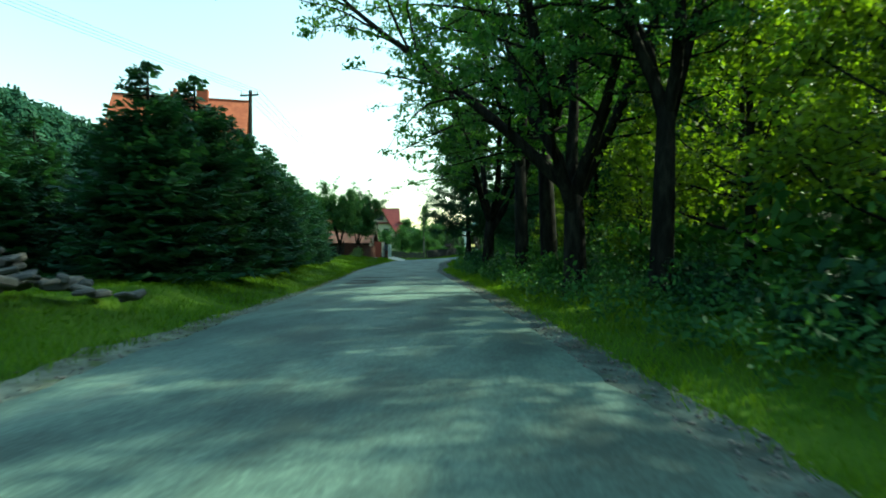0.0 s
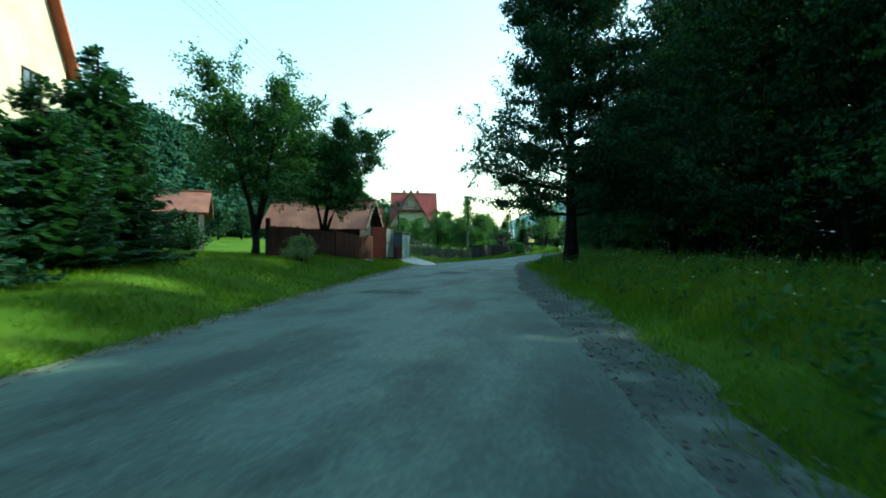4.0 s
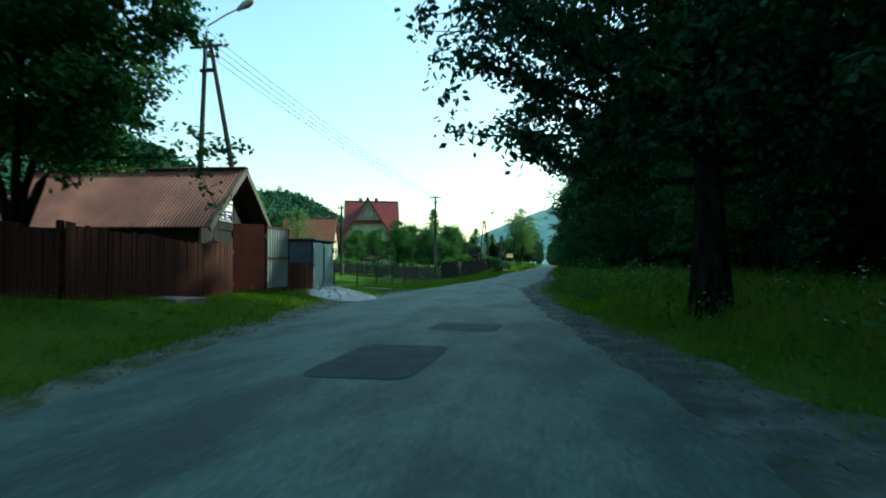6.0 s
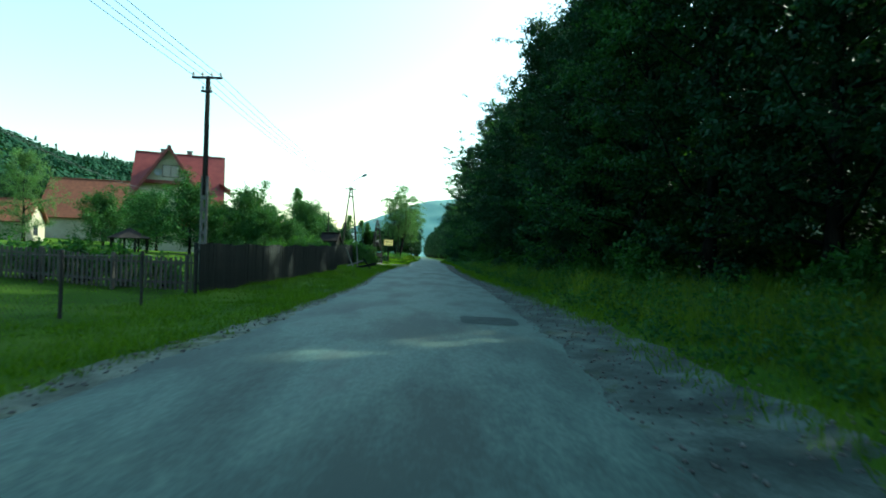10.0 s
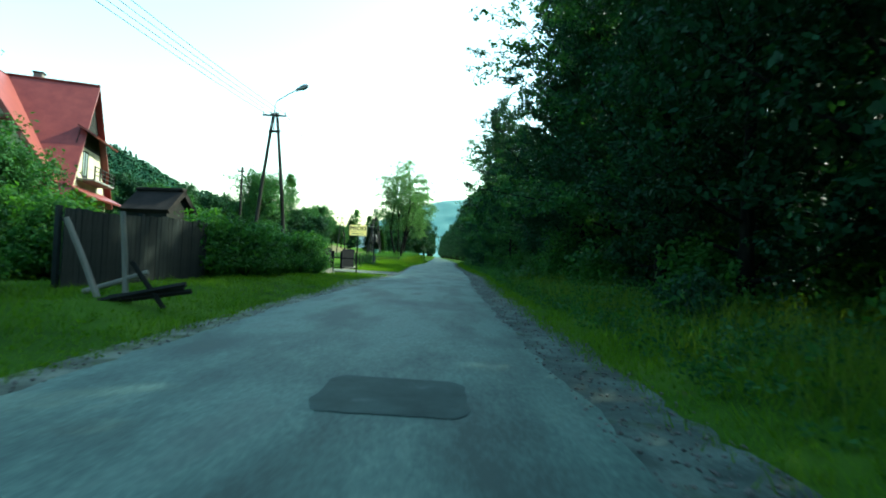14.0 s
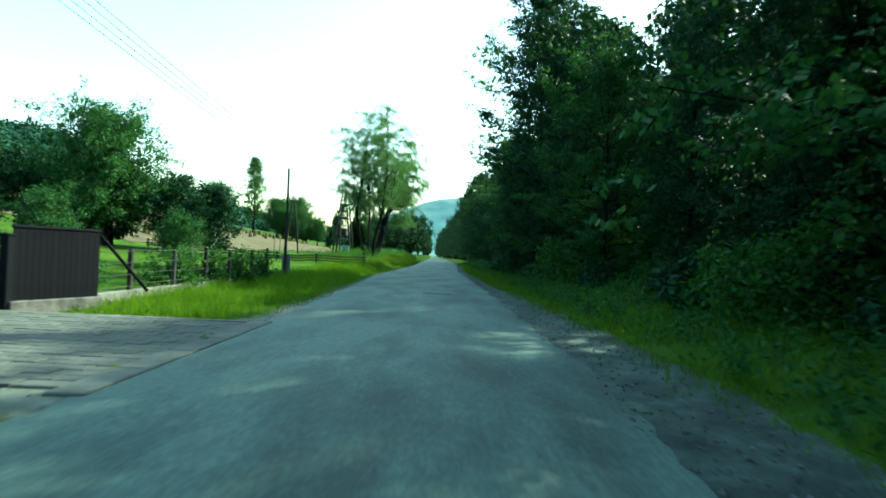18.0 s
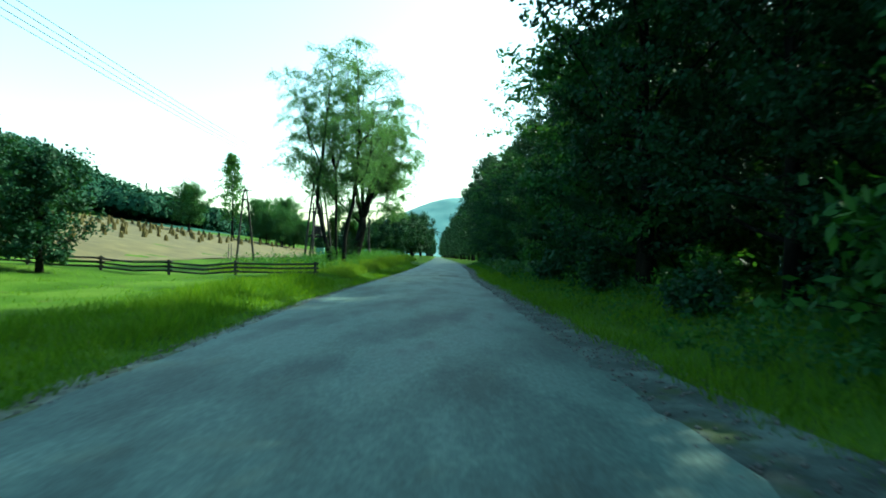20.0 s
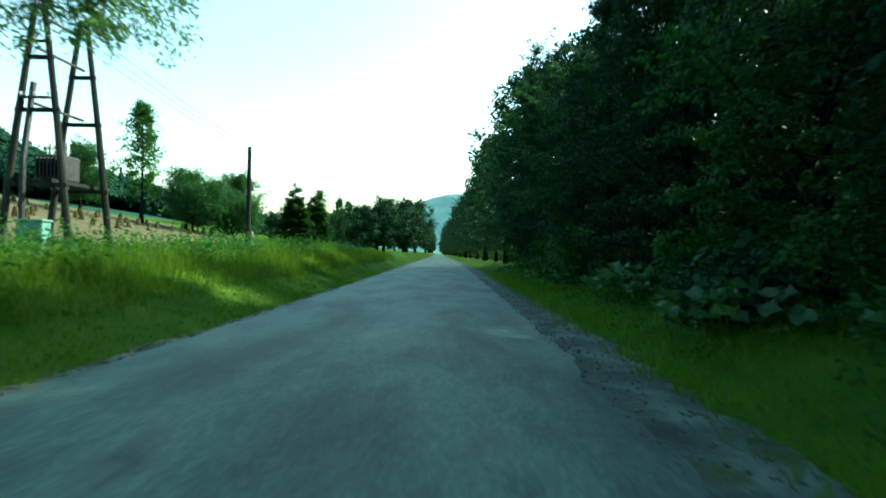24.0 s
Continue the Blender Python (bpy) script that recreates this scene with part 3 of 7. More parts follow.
def grow(seed, H, r0, lo, R, limbs=14, twigs=6, per=14, leaf=0.2, sigma=0.5, up=0.1, lean=(0, 0), profile=None, droop=0.0, rag=0.25, aspect=0.55, clear=0.25, stems=1, spread=0.35, fork=0.0, flare=0.5):
    """Trunk-and-limb bag and leaf arrays of one broadleaf tree that stands at the origin."""
    rng = np.random.default_rng(seed)
    wood, centres = Bag(), []
    if stems > 1:
        vv, ff, n0 = [], [], 0
        for s in range(stems):
            a = 2 * math.pi * s / stems + seed
            w2, v2, f2 = grow(seed + 100 + s, H * (1 - 0.07 * s) - fork, r0 * 0.7, max(lo - fork, 0.3), R * 0.85, max(limbs // stems + 3, 8), twigs, per, leaf, sigma, up, (lean[0] + spread * H * math.cos(a), lean[1] + spread * H * math.sin(a)), profile, droop, rag, aspect, clear, flare=0.5 if not fork else 0.0)
            foot = np.array([r0 * 0.6 * math.cos(a), r0 * 0.6 * math.sin(a), fork])
            wood.add(np.concatenate(w2.v) + foot, w2.f)
            vv.append(v2 + foot), ff.append(f2 + n0)
            n0 += len(v2)
        if fork:
            wood.tube([(-0.25 * r0, 0, -0.3), (0.1 * r0, 0, fork * 0.3), (-0.1 * r0, 0.1 * r0, fork * 0.75), (0, 0, fork + 0.25)], [r0 * 1.6, r0 * 1.1, r0 * 1.02, r0 * 0.85], 10)
        return wood, np.concatenate(vv), np.concatenate(ff)
    zs = np.linspace(0, H * 0.93, 9)
    sway = np.cumsum(rng.normal(0, 0.02 * H / 9, (9, 2)), 0)
    sway -= sway[0]
    trunk = np.stack([sway[:, 0] + lean[0] * zs / H, sway[:, 1] + lean[1] * zs / H, zs], -1)
    rad = r0 * (1 - 0.97 * (zs / (H * 0.93))) ** 1.1 * (1 + flare * np.exp(-zs / 0.4))
    trunk[0, 2] = -0.3
    wood.tube(trunk, rad, 8)
    for i in range(limbs):
        t = (i + rng.uniform(0.1, 0.9)) / limbs
        h = lo + (H * 0.9 - lo) * t
        prof = profile(t) if profile else math.sin(math.pi * (0.18 + 0.78 * t)) ** 0.7
        L = max(R * prof * rng.uniform(1 - rag, 1 + 0.7 * rag), 0.5)
        az = i * 2.4 + rng.uniform(-0.5, 0.5)
        base = np.array([np.interp(h, zs, trunk[:, k]) for k in range(3)])
        base[2] = h
        el = 0.12 + 0.85 * t
        way = np.array([math.cos(az) * math.cos(el), math.sin(az) * math.cos(el), math.sin(el)])
        path = limb_path(rng, base, way, L, up - droop * 0.3)
        rb = max(0.35 * float(np.interp(h, zs, rad)), 0.02)
        wood.tube(path, np.linspace(rb, rb * 0.2, len(path)), 5, cap=False)
        for j in range(twigs):
            s = clear + (1 - clear) * (j + rng.uniform(0, 1)) / twigs
            k = s * (len(path) - 1)
            p = path[int(k)] * (1 - k % 1) + path[min(int(k) + 1, len(path) - 1)] * (k % 1)
            d = rng.normal(0, 1, 3)
            d[2] = d[2] * 0.5 + 0.15 - droop
            d /= np.linalg.norm(d)
            tw = limb_path(rng, p, d, L * 0.34 * rng.uniform(0.6, 1.2), 0.03 - droop * 0.35, 3)
            wood.tube(tw, np.linspace(rb * 0.28, 0.006, len(tw)), 4, cap=False)
            centres += [tw[1], tw[2], tw[3], p * 0.5 + tw[1] * 0.5]
        centres.append(path[-1])
    centres.append(trunk[-1])
    v, f = leaf_cloud(rng, centres, per, sigma, leaf, droop=droop, aspect=aspect)
    return wood, v, f


def tree(name, label, at, leaf_material=None, bark=None, group="", category="tree", **how):
    wood, v, f = grow(**how)
    ob = thing(name, label, category, group, at=at)
    part("trunk", wood, bark or M_BARK, ob, smooth=True)
    part("crown", quick_mesh("crown", v, f, leaf_material or M_LEAF), None, ob)
    return ob


def placed(x, y, turn=0.0, size=1.0, dz=0.0, tall=1.0):
    return Matrix.LocRotScale((x, y, land1(x, y) + dz), Euler((0, 0, radians(turn))), (size, size, size * tall))


def spruce(name, label, at, seed, H, R, levels=26, around=9, material=None, group="", category="spruce tree"):
    rng = np.random.default_rng(seed)
    ob = thing(name, label, category, group, at=at)
    wood = Bag().tube([(0, 0, -0.2), (0.02, 0.01, H * 0.5), (0, 0, H)], [0.16, 0.09, 0.012], 7)
    vs = []
    for i in range(levels):
        t = i / (levels - 1)
        z = 0.12 * H * (1 - t) * 0.6 + H * (0.03 + 0.95 * t)
        L = R * (1 - t) ** 0.62 * rng.uniform(0.8, 1.15) + 0.08
        for j in range(around if t < 0.75 else 6):
            az = j * 2 * math.pi / around + i * 0.7 + rng.uniform(-0.25, 0.25)
            l = L * rng.uniform(0.7, 1.2)
            d = np.array([math.cos(az), math.sin(az), 0])
            side = np.array([-d[1], d[0], 0])
            tip = d * l + [0, 0, -0.16 * l + 0.25 * t * l]
            wood.tube([(0, 0, z), tip * 0.6 + [0, 0, z - 0.05 * l], tip + [0, 0, z]], [0.022, 0.012, 0.004], 3, cap=False)
            m = max(int(l * 15), 4)
            s = np.linspace(0.2, 1.0, m)
            for q in s:
                c = tip * q + [0, 0, z - 0.1 * l * math.sin(math.pi * q)]
                w = 0.34 * l * (1.15 - q) + 0.12
                for sg in (-1, 1):
                    e = c + side * sg * w + d * w * 0.55 + [0, 0, -0.12 * w + rng.normal(0, 0.05)]
                    th = d * (0.022 + 0.03 * rng.random()) * max(H / 6, 1)
                    up = np.array([0, 0, 0.03 + rng.normal(0, 0.03)])
                    vs.append((c, c * 0.5 + e * 0.5 + th + up, e, c * 0.5 + e * 0.5 - th))
    v = np.array(vs).reshape(-1, 3)
    part("trunk", wood, M_BARK, ob)
    part("crown", quick_mesh("crown", v, np.arange(len(v)).reshape(-1, 4), material or M_NEEDLE), None, ob)
    return ob


def bush(name, label, at, seed, R, H, n=60, per=24, leaf=0.14, material=None, group="", category="bush", aspect=0.5):
    """Several stems from the ground with leaves all round."""
    rng = np.random.default_rng(seed)
    ob = thing(name, label, category, group, at=at)
    wood, cs = Bag(), []
    for i in range(n):
        az, el = rng.uniform(0, 2 * math.pi), rng.uniform(0.25, 1.45)
        d = np.array([math.cos(az) * math.cos(el) * R, math.sin(az) * math.cos(el) * R, math.sin(el) * H]) * rng.uniform(0.55, 1.0)
        wood.tube([(0.1 * d[0], 0.1 * d[1], -0.1), d * 0.5 + [0, 0, 0.08 * H], d], [0.02, 0.012, 0.004], 3, cap=False)
        cs += [d, d * 0.72, d * 0.45 + [0, 0, 0.05]]
    v, f = leaf_cloud(rng, cs, per, 0.16 * (R + H) * 0.5 + 0.08, leaf, aspect=aspect)
    v[:, 2] = np.maximum(v[:, 2], 0.01)
    part("branch", wood, M_BARK, ob)
    part("foliage", quick_mesh("foliage", v, f, material or M_LEAF), None, ob)
    return ob


def blades(rng, xs, ys, h, w, lean=0.35):
    n = len(xs)
    z = land(xs, ys) - 0.02
    hh = h * rng.uniform(0.5, 1.2, n)
    a = rng.uniform(0, 2 * np.pi, n)
    ux, uy = np.cos(a) * w, np.sin(a) * w
    lx, ly = rng.normal(0, lean, n) * hh, rng.normal(0, lean, n) * hh
    b = np.stack([xs, ys, z], -1)
    v = np.stack([b + np.stack([ux, uy, 0 * z], -1), b - np.stack([ux, uy, 0 * z], -1), b + np.stack([lx, ly, hh], -1)], 1)
    return v.reshape(-1, 3), np.arange(3 * n).reshape(-1, 3)


def meadow(name, label, seed, count, y0, y1, side, d0, d1, h, w, material, power=1.0, lean=0.35, clump=0.0, edge=None):
    """Grass blades beside the road; edge(y) is the bare strip that they leave next to it."""
    rng = np.random.default_rng(seed)
    ys = rng.uniform(y0, y1, count)
    d = d0 + (d1 - d0) * rng.random(count) ** power
    if edge:
        d = d + edge(ys) * rng.uniform(0.55, 1.1, count)
    xs = road_left(ys) - d if side < 0 else road_right(ys) + d
    drive = (side < 0) & (ys > 115.2) & (ys < 120.1) & (d < 7)
    xs, ys = xs[~drive], ys[~drive]
    hh = np.full(len(xs), h)
    if clump:
        hh = h * (0.55 + clump * np.abs(np.sin(xs * 1.1 + ys * 0.37) * np.sin(ys * 0.83 - xs * 0.5)) + 0.5 * clump * np.maximum(0, np.sin(xs * 4.7 + ys * 2.3) * np.sin(ys * 3.9 - xs * 3.1)))
    v, f = blades(rng, xs, ys, hh, w, lean)
    return solid(name, quick_mesh(name, v, f, material), material, label, "grass", kind="stuff")


# right-hand woods: an edge of full trees, then cheaper ones behind
def wood_edge(y):
    return float(np.interp(y, [-60, -12, 4, 12, 40, 58, 72, 92, 110, 124, 140, 155, 200, 300, 420], [25, 15.5, 14.5, 17.0, 13.5, 10.5, 7.6, 6.0, 6.4, 6.1, 5.4, 6.4, 6.2, 4.1, 2.0]))


SUN_GAPS = [(-5.5, 143, 3.5), (-5.2, 148, 3.5), (-4.6, 119, 4.5), (-4.6, 126, 5.0), (-1.6, 142.6, 0.6), (-5.6, 162, 4.0), (-6.2, 170, 4.0), (-7.0, 178, 4.0), (-7.0, 186, 4.0), (-7.0, 194, 4.0), (12.0, -20, 4.0)]


def tall_limit(x, y):
    """Greatest height of a tree that still lets the sun fall on the sunny stretches of the road."""
    sx, sy, k = math.sin(radians(SUN_AZ)), math.cos(radians(SUN_AZ)), math.tan(radians(SUN_EL))
    lim = 99.0
    for tx, ty, half in SUN_GAPS:
        d = (x - tx) * sx + (y - ty) * sy
        if d > 0 and abs((y - ty) * sx - (x - tx) * sy) < half + 1.5:
            lim = min(lim, d * k + 0.3)
    return lim


def plant(source, H, x, y, turn, size, tall=1.0):
    size = min(size, tall_limit(x, y) / (H * tall))
    if size > 0.3:
        copy_thing(source, placed(x, y, turn, size, 0, tall))


EDGE, EDGE_H = [], [14.5, 16.0, 13.0, 15.0]
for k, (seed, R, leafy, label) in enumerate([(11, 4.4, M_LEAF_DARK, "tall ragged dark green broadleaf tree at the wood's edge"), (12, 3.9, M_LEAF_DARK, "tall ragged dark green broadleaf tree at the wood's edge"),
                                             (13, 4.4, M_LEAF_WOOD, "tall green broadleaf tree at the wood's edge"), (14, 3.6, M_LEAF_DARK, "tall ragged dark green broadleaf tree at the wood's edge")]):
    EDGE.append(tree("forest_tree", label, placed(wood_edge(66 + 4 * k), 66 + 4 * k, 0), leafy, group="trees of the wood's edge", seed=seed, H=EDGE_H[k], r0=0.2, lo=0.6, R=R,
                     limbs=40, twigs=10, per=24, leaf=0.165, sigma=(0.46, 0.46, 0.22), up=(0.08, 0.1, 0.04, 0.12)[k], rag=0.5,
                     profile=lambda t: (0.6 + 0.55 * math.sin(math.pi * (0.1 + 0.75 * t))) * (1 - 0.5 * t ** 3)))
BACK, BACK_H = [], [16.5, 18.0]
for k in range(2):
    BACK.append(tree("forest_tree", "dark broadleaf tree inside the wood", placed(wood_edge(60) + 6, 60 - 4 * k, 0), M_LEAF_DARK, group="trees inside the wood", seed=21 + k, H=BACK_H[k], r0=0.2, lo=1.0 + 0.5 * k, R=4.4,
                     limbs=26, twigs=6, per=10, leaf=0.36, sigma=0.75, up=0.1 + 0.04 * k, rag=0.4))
rng = np.random.default_rng(5)
for k, y in enumerate(np.arange(80, 205, 3.6)):
    yy = y + rng.uniform(-0.9, 0.9)
    plant(EDGE[k % 4], EDGE_H[k % 4], wood_edge(yy) + rng.uniform(-0.6, 1.0), yy, rng.uniform(0, 360), rng.uniform(0.8, 1.2))
for k, y in enumerate(np.arange(207, 420, 5.5)):
    copy_thing(BACK[k % 2], placed(wood_edge(y) + rng.uniform(-0.5, 1.2), y, rng.uniform(0, 360), rng.uniform(0.75, 1.05)))
for k, y in enumerate(np.arange(425, 720, 11.0)):
    copy_thing(BACK[k % 2], placed(float(road_right(y)) + rng.uniform(1.5, 4.0), y, rng.uniform(0, 360), rng.uniform(0.85, 1.15)))
    copy_thing(BACK[(k + 1) % 2], placed(float(road_left(y)) - rng.uniform(2.0, 5.0), y + 6, rng.uniform(0, 360), rng.uniform(0.8, 1.1)))
for row, (gap, step) in enumerate([(4.0, 4.4), (9.0, 5.6), (15.0, 7.0), (22.0, 7.0), (29.0, 7.5)]):
    for k, y in enumerate(np.arange(12, 215, step)):
        yy = y + rng.uniform(-1.4, 1.4)
        tall = float(np.interp(yy, [12, 46, 56, 80, 92, 98], [0.95, 0.95, 1.35, 1.35, 1.15, 1.0]))
        plant(BACK[(k + row) % 2], BACK_H[(k + row) % 2], wood_edge(yy) + gap + rng.uniform(-1.2, 1.2), yy, rng.uniform(0, 360), rng.uniform(0.85, 1.15), tall)
for k, y in enumerate(np.arange(14, 64, 3.6)):
    copy_thing(EDGE[k % 4], placed(wood_edge(y) + rng.uniform(-0.6, 0.8), y, rng.uniform(0, 360), rng.uniform(0.95, 1.2)))
# lower, looser woods beside the first bend
for row, (gap, step, lo, hi) in enumerate([(3.0, 4.4, 0.3, 0.42), (8.0, 4.2, 0.38, 0.5), (15.0, 4.6, 0.5, 0.62), (23.0, 5.0, 0.6, 0.75), (32.0, 6.0, 0.7, 0.85)]):
    for k, y in enumerate(np.arange(-58, 12, step)):
        yy = y + rng.uniform(-1.4, 1.4)
        plant(EDGE[(k + row) % 4], EDGE_H[(k + row) % 4], wood_edge(yy) + gap + rng.uniform(-1.2, 1.2), yy, rng.uniform(0, 360), rng.uniform(lo, hi) * (1.4 if yy > -3 and row < 2 else 1.0))


# ---------------------------------------------------------------- single trees
spruces = spruce("spruce_tree", "dense dark green spruce in a roadside row", placed(3.7, -12.9), 31, 5.5, 2.0, 34, 12, group="roadside spruces")
spruce_b = spruce("spruce_tree", "dense dark green spruce in a roadside row", placed(2.5, -7.2), 32, 5.6, 2.2, 32, 12, group="roadside spruces")
for k, (x, y, s) in enumerate([(3.1, -10.2, 1.1), (1.6, -4.4, 0.97), (0.6, -1.6, 1.04), (-0.4, 1.2, 0.98), (-1.2, 4.0, 1.05), (-2.1, 6.8, 0.98), (2.4, -8.6, 0.9), (0.1, -0.3, 0.8), (-1.6, 5.4, 0.8), (-2.9, 9.6, 0.92), (-3.8, 12.4, 0.86), (-4.5, 15.2, 0.7),
                               (0.4, -10.4, 0.9), (-1.2, -7.0, 0.95), (-3.4, -9.5, 0.95), (-1.8, -12.5, 0.92), (0.4, -14.0, 0.6), (-4.8, -13.0, 1.0), (-5.5, 17.4, 0.95)]):
    copy_thing((spruces, spruce_b)[k % 2], placed(x, y, k * 77, s))
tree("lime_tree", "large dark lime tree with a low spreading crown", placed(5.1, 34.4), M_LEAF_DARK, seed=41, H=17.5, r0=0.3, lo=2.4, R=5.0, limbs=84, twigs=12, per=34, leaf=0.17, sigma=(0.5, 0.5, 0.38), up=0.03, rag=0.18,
     profile=lambda t: 1.0 - 0.72 * t ** 1.7)
crown_low = lambda t: 1.0 - 0.4 * t  # noqa: E731
tree("apple_tree", "old apple tree with a low forked trunk", placed(-5.9, 24.5), M_LEAF_WOOD, group="apple trees", seed=42, H=6.3, r0=0.125, lo=2.0, R=2.9, limbs=54, twigs=9, per=15, leaf=0.13, sigma=(0.38, 0.38, 0.28), up=0.1, rag=0.4,
     stems=4, spread=0.28, fork=1.25, profile=crown_low)
tree("apple_tree", "old apple tree leaning towards the road", placed(-6.3, 30.6), M_LEAF_WOOD, group="apple trees", seed=43, H=6.0, r0=0.115, lo=2.1, R=2.6, limbs=54, twigs=9, per=20, leaf=0.13, sigma=(0.38, 0.38, 0.28), up=0.1, rag=0.4,
     stems=4, spread=0.26, fork=1.3, lean=(0.8, 0), profile=crown_low)
wide = lambda t: 1.0 - 0.45 * t  # noqa: E731
def fan_tree(label, at, seed, H, r0, fork, limbs, spread, reach, material):
    """A trunk that opens into a fan of rising limbs, with flat sprays of leaves."""
    rng = np.random.default_rng(seed)
    ob = thing("roadside_tree", label, "tree", "roadside trees", at=at)
    wood, centres = Bag(), []
    lean = rng.normal(0, 0.12, 2)
    wood.tube([(0, 0, -0.3), (0.02, 0, 0.35), (lean[0] * 0.5, lean[1] * 0.5, fork * 0.6), (lean[0], lean[1], fork + 0.3)], [r0 * 1.5, r0 * 1.12, r0, r0 * 0.8], 10)
    for i in range(limbs):
        az = 2 * math.pi * (i + rng.uniform(-0.2, 0.2)) / limbs
        tilt = spread * rng.uniform(0.55, 1.15)
        way = (math.cos(az) * math.sin(tilt), math.sin(az) * math.sin(tilt), math.cos(tilt))
        path = limb_path(rng, (lean[0], lean[1], fork * rng.uniform(0.8, 1.05)), way, (H - fork) * rng.uniform(0.82, 1.0), 0.05, 9, 0.1)
        wood.tube(path, np.linspace(r0 * 0.62, 0.025, len(path)), 7, cap=False)
        for j in range(15):
            t = 0.14 + 0.86 * (j + rng.uniform(0, 1)) / 15
            k = t * (len(path) - 1)
            p = path[int(k)] * (1 - k % 1) + path[min(int(k) + 1, len(path) - 1)] * (k % 1)
            a2 = az + rng.normal(0, 1.1)
            d = np.array([math.cos(a2), math.sin(a2), rng.uniform(-0.05, 0.5)])
            sec = limb_path(rng, p, d / np.linalg.norm(d), reach * (1.1 - 0.6 * t) * rng.uniform(0.45, 1.1), -0.03, 6, 0.14)
            wood.tube(sec, np.linspace(r0 * 0.16, 0.008, len(sec)), 5, cap=False)
            for m in range(7):
                q = sec[2 + m % 5]
                e = rng.normal(0, 1, 3) * [1, 1, 0.25]
                tw = limb_path(rng, q, e / np.linalg.norm(e), rng.uniform(0.4, 1.0), -0.02, 3, 0.12)
                wood.tube(tw, np.linspace(0.008, 0.003, len(tw)), 3, cap=False)
                centres += list(tw[1:])
    v, f = leaf_cloud(rng, centres, 16, (0.36, 0.36, 0.16), 0.135, 0.6, 0.55)
    part("trunk", wood, M_BARK, ob, smooth=True)
    part("crown", quick_mesh("crown", v, f, material), None, ob)
    return ob


roadside = fan_tree("tall roadside tree that opens into a fan of dark limbs", placed(10.6, 2.2), 44, 14.0, 0.28, 2.4, 6, 0.58, 5.0, M_LEAF)
roadside_b = fan_tree("tall roadside tree with a thick dark trunk forking in two", placed(12.6, -4.3), 46, 14.5, 0.25, 4.2, 4, 0.42, 3.8, M_LEAF)
for k, (x, y, s) in enumerate([(13.6, -7.8, 0.98), (14.2, -11.4, 0.95), (12.4, 0.2, 0.9), (15.8, 5.5, 0.9)]):
    copy_thing((roadside_b, roadside)[k % 2], placed(x, y, (60, 250, 155, 345, 80)[k], s))
copy_thing(roadside_b, placed(15.6, -14.3, 200, 0.8))
for k, (x, y) in enumerate([(12.8, 34.0), (11.2, 44.5)]):
    copy_thing(EDGE[k], placed(x, y, 80 * k, 1.35 - 0.2 * k))
fresh = tree("roadside_tree", "young tree with sunlit yellow-green leaves", placed(17.4, -13.5), M_LEAF_FRESH, seed=45, H=9.0, r0=0.13, lo=0.8, R=3.8, limbs=32, twigs=8, per=10, leaf=0.17, sigma=0.5, group="roadside trees", rag=0.4)
for x, y, s in [(18.6, -9.5, 1.1), (20.6, -18.5, 0.65), (21.0, -13.5, 0.8), (16.2, -8.2, 0.5), (14.2, -2.2, 0.4), (18.6, -16.6, 0.85)]:
    copy_thing(fresh, placed(x, y, x * 60, s))
# willow group on the left verge
def willow(label, at, seed, trunk, radii, limbs, sprays, per, group=""):
    """A bent trunk with named limbs, and drooping sprays of narrow leaves along them."""
    rng = np.random.default_rng(seed)
    ob = thing("willow_tree", label, "tree", group, at=at)
    wood, centres = Bag(), []
    wood.tube(trunk, radii, 12)
    for pts, r in limbs:
        p = np.array(pts)
        fine = np.stack([np.interp(np.linspace(0, len(p) - 1, 13), range(len(p)), p[:, a]) for a in range(3)], -1)
        fine[1:-1] = (fine[:-2] + 2 * fine[1:-1] + fine[2:]) / 4 + rng.normal(0, 0.03, (11, 3))
        wood.tube(fine, np.linspace(r, r * 0.18, 13), 8, cap=False)
        first = 3 if r < 0.12 else 6
        for i in range(sprays):
            q = fine[min(first + i * (13 - first) // (sprays - 1), 12)]
            az = rng.uniform(0, 2 * math.pi)
            way = np.array([math.cos(az), math.sin(az), rng.uniform(0.1, 0.9)])
            sec = limb_path(rng, q, way / np.linalg.norm(way), rng.uniform(0.9, 2.1), -0.06, 6, 0.14)
            wood.tube(sec, np.linspace(0.03, 0.008, len(sec)), 5, cap=False)
            for j in range(6):
                a = sec[1 + j % 6]
                d = rng.normal(0, 0.6, 3)
                d[2] = 0.1
                tw = limb_path(rng, a, d / np.linalg.norm(d), rng.uniform(0.6, 1.6), -0.24, 4, 0.1)
                wood.tube(tw, np.linspace(0.009, 0.003, len(tw)), 3, cap=False)
                centres += list(tw[1:])
    v, f = leaf_cloud(rng, centres, per, (0.28, 0.28, 0.34), 0.125, 0.3, 0.28, droop=0.5)
    part("trunk", wood, M_BARK, ob, smooth=True)
    part("crown", quick_mesh("crown", v, f, M_WILLOW), None, ob)


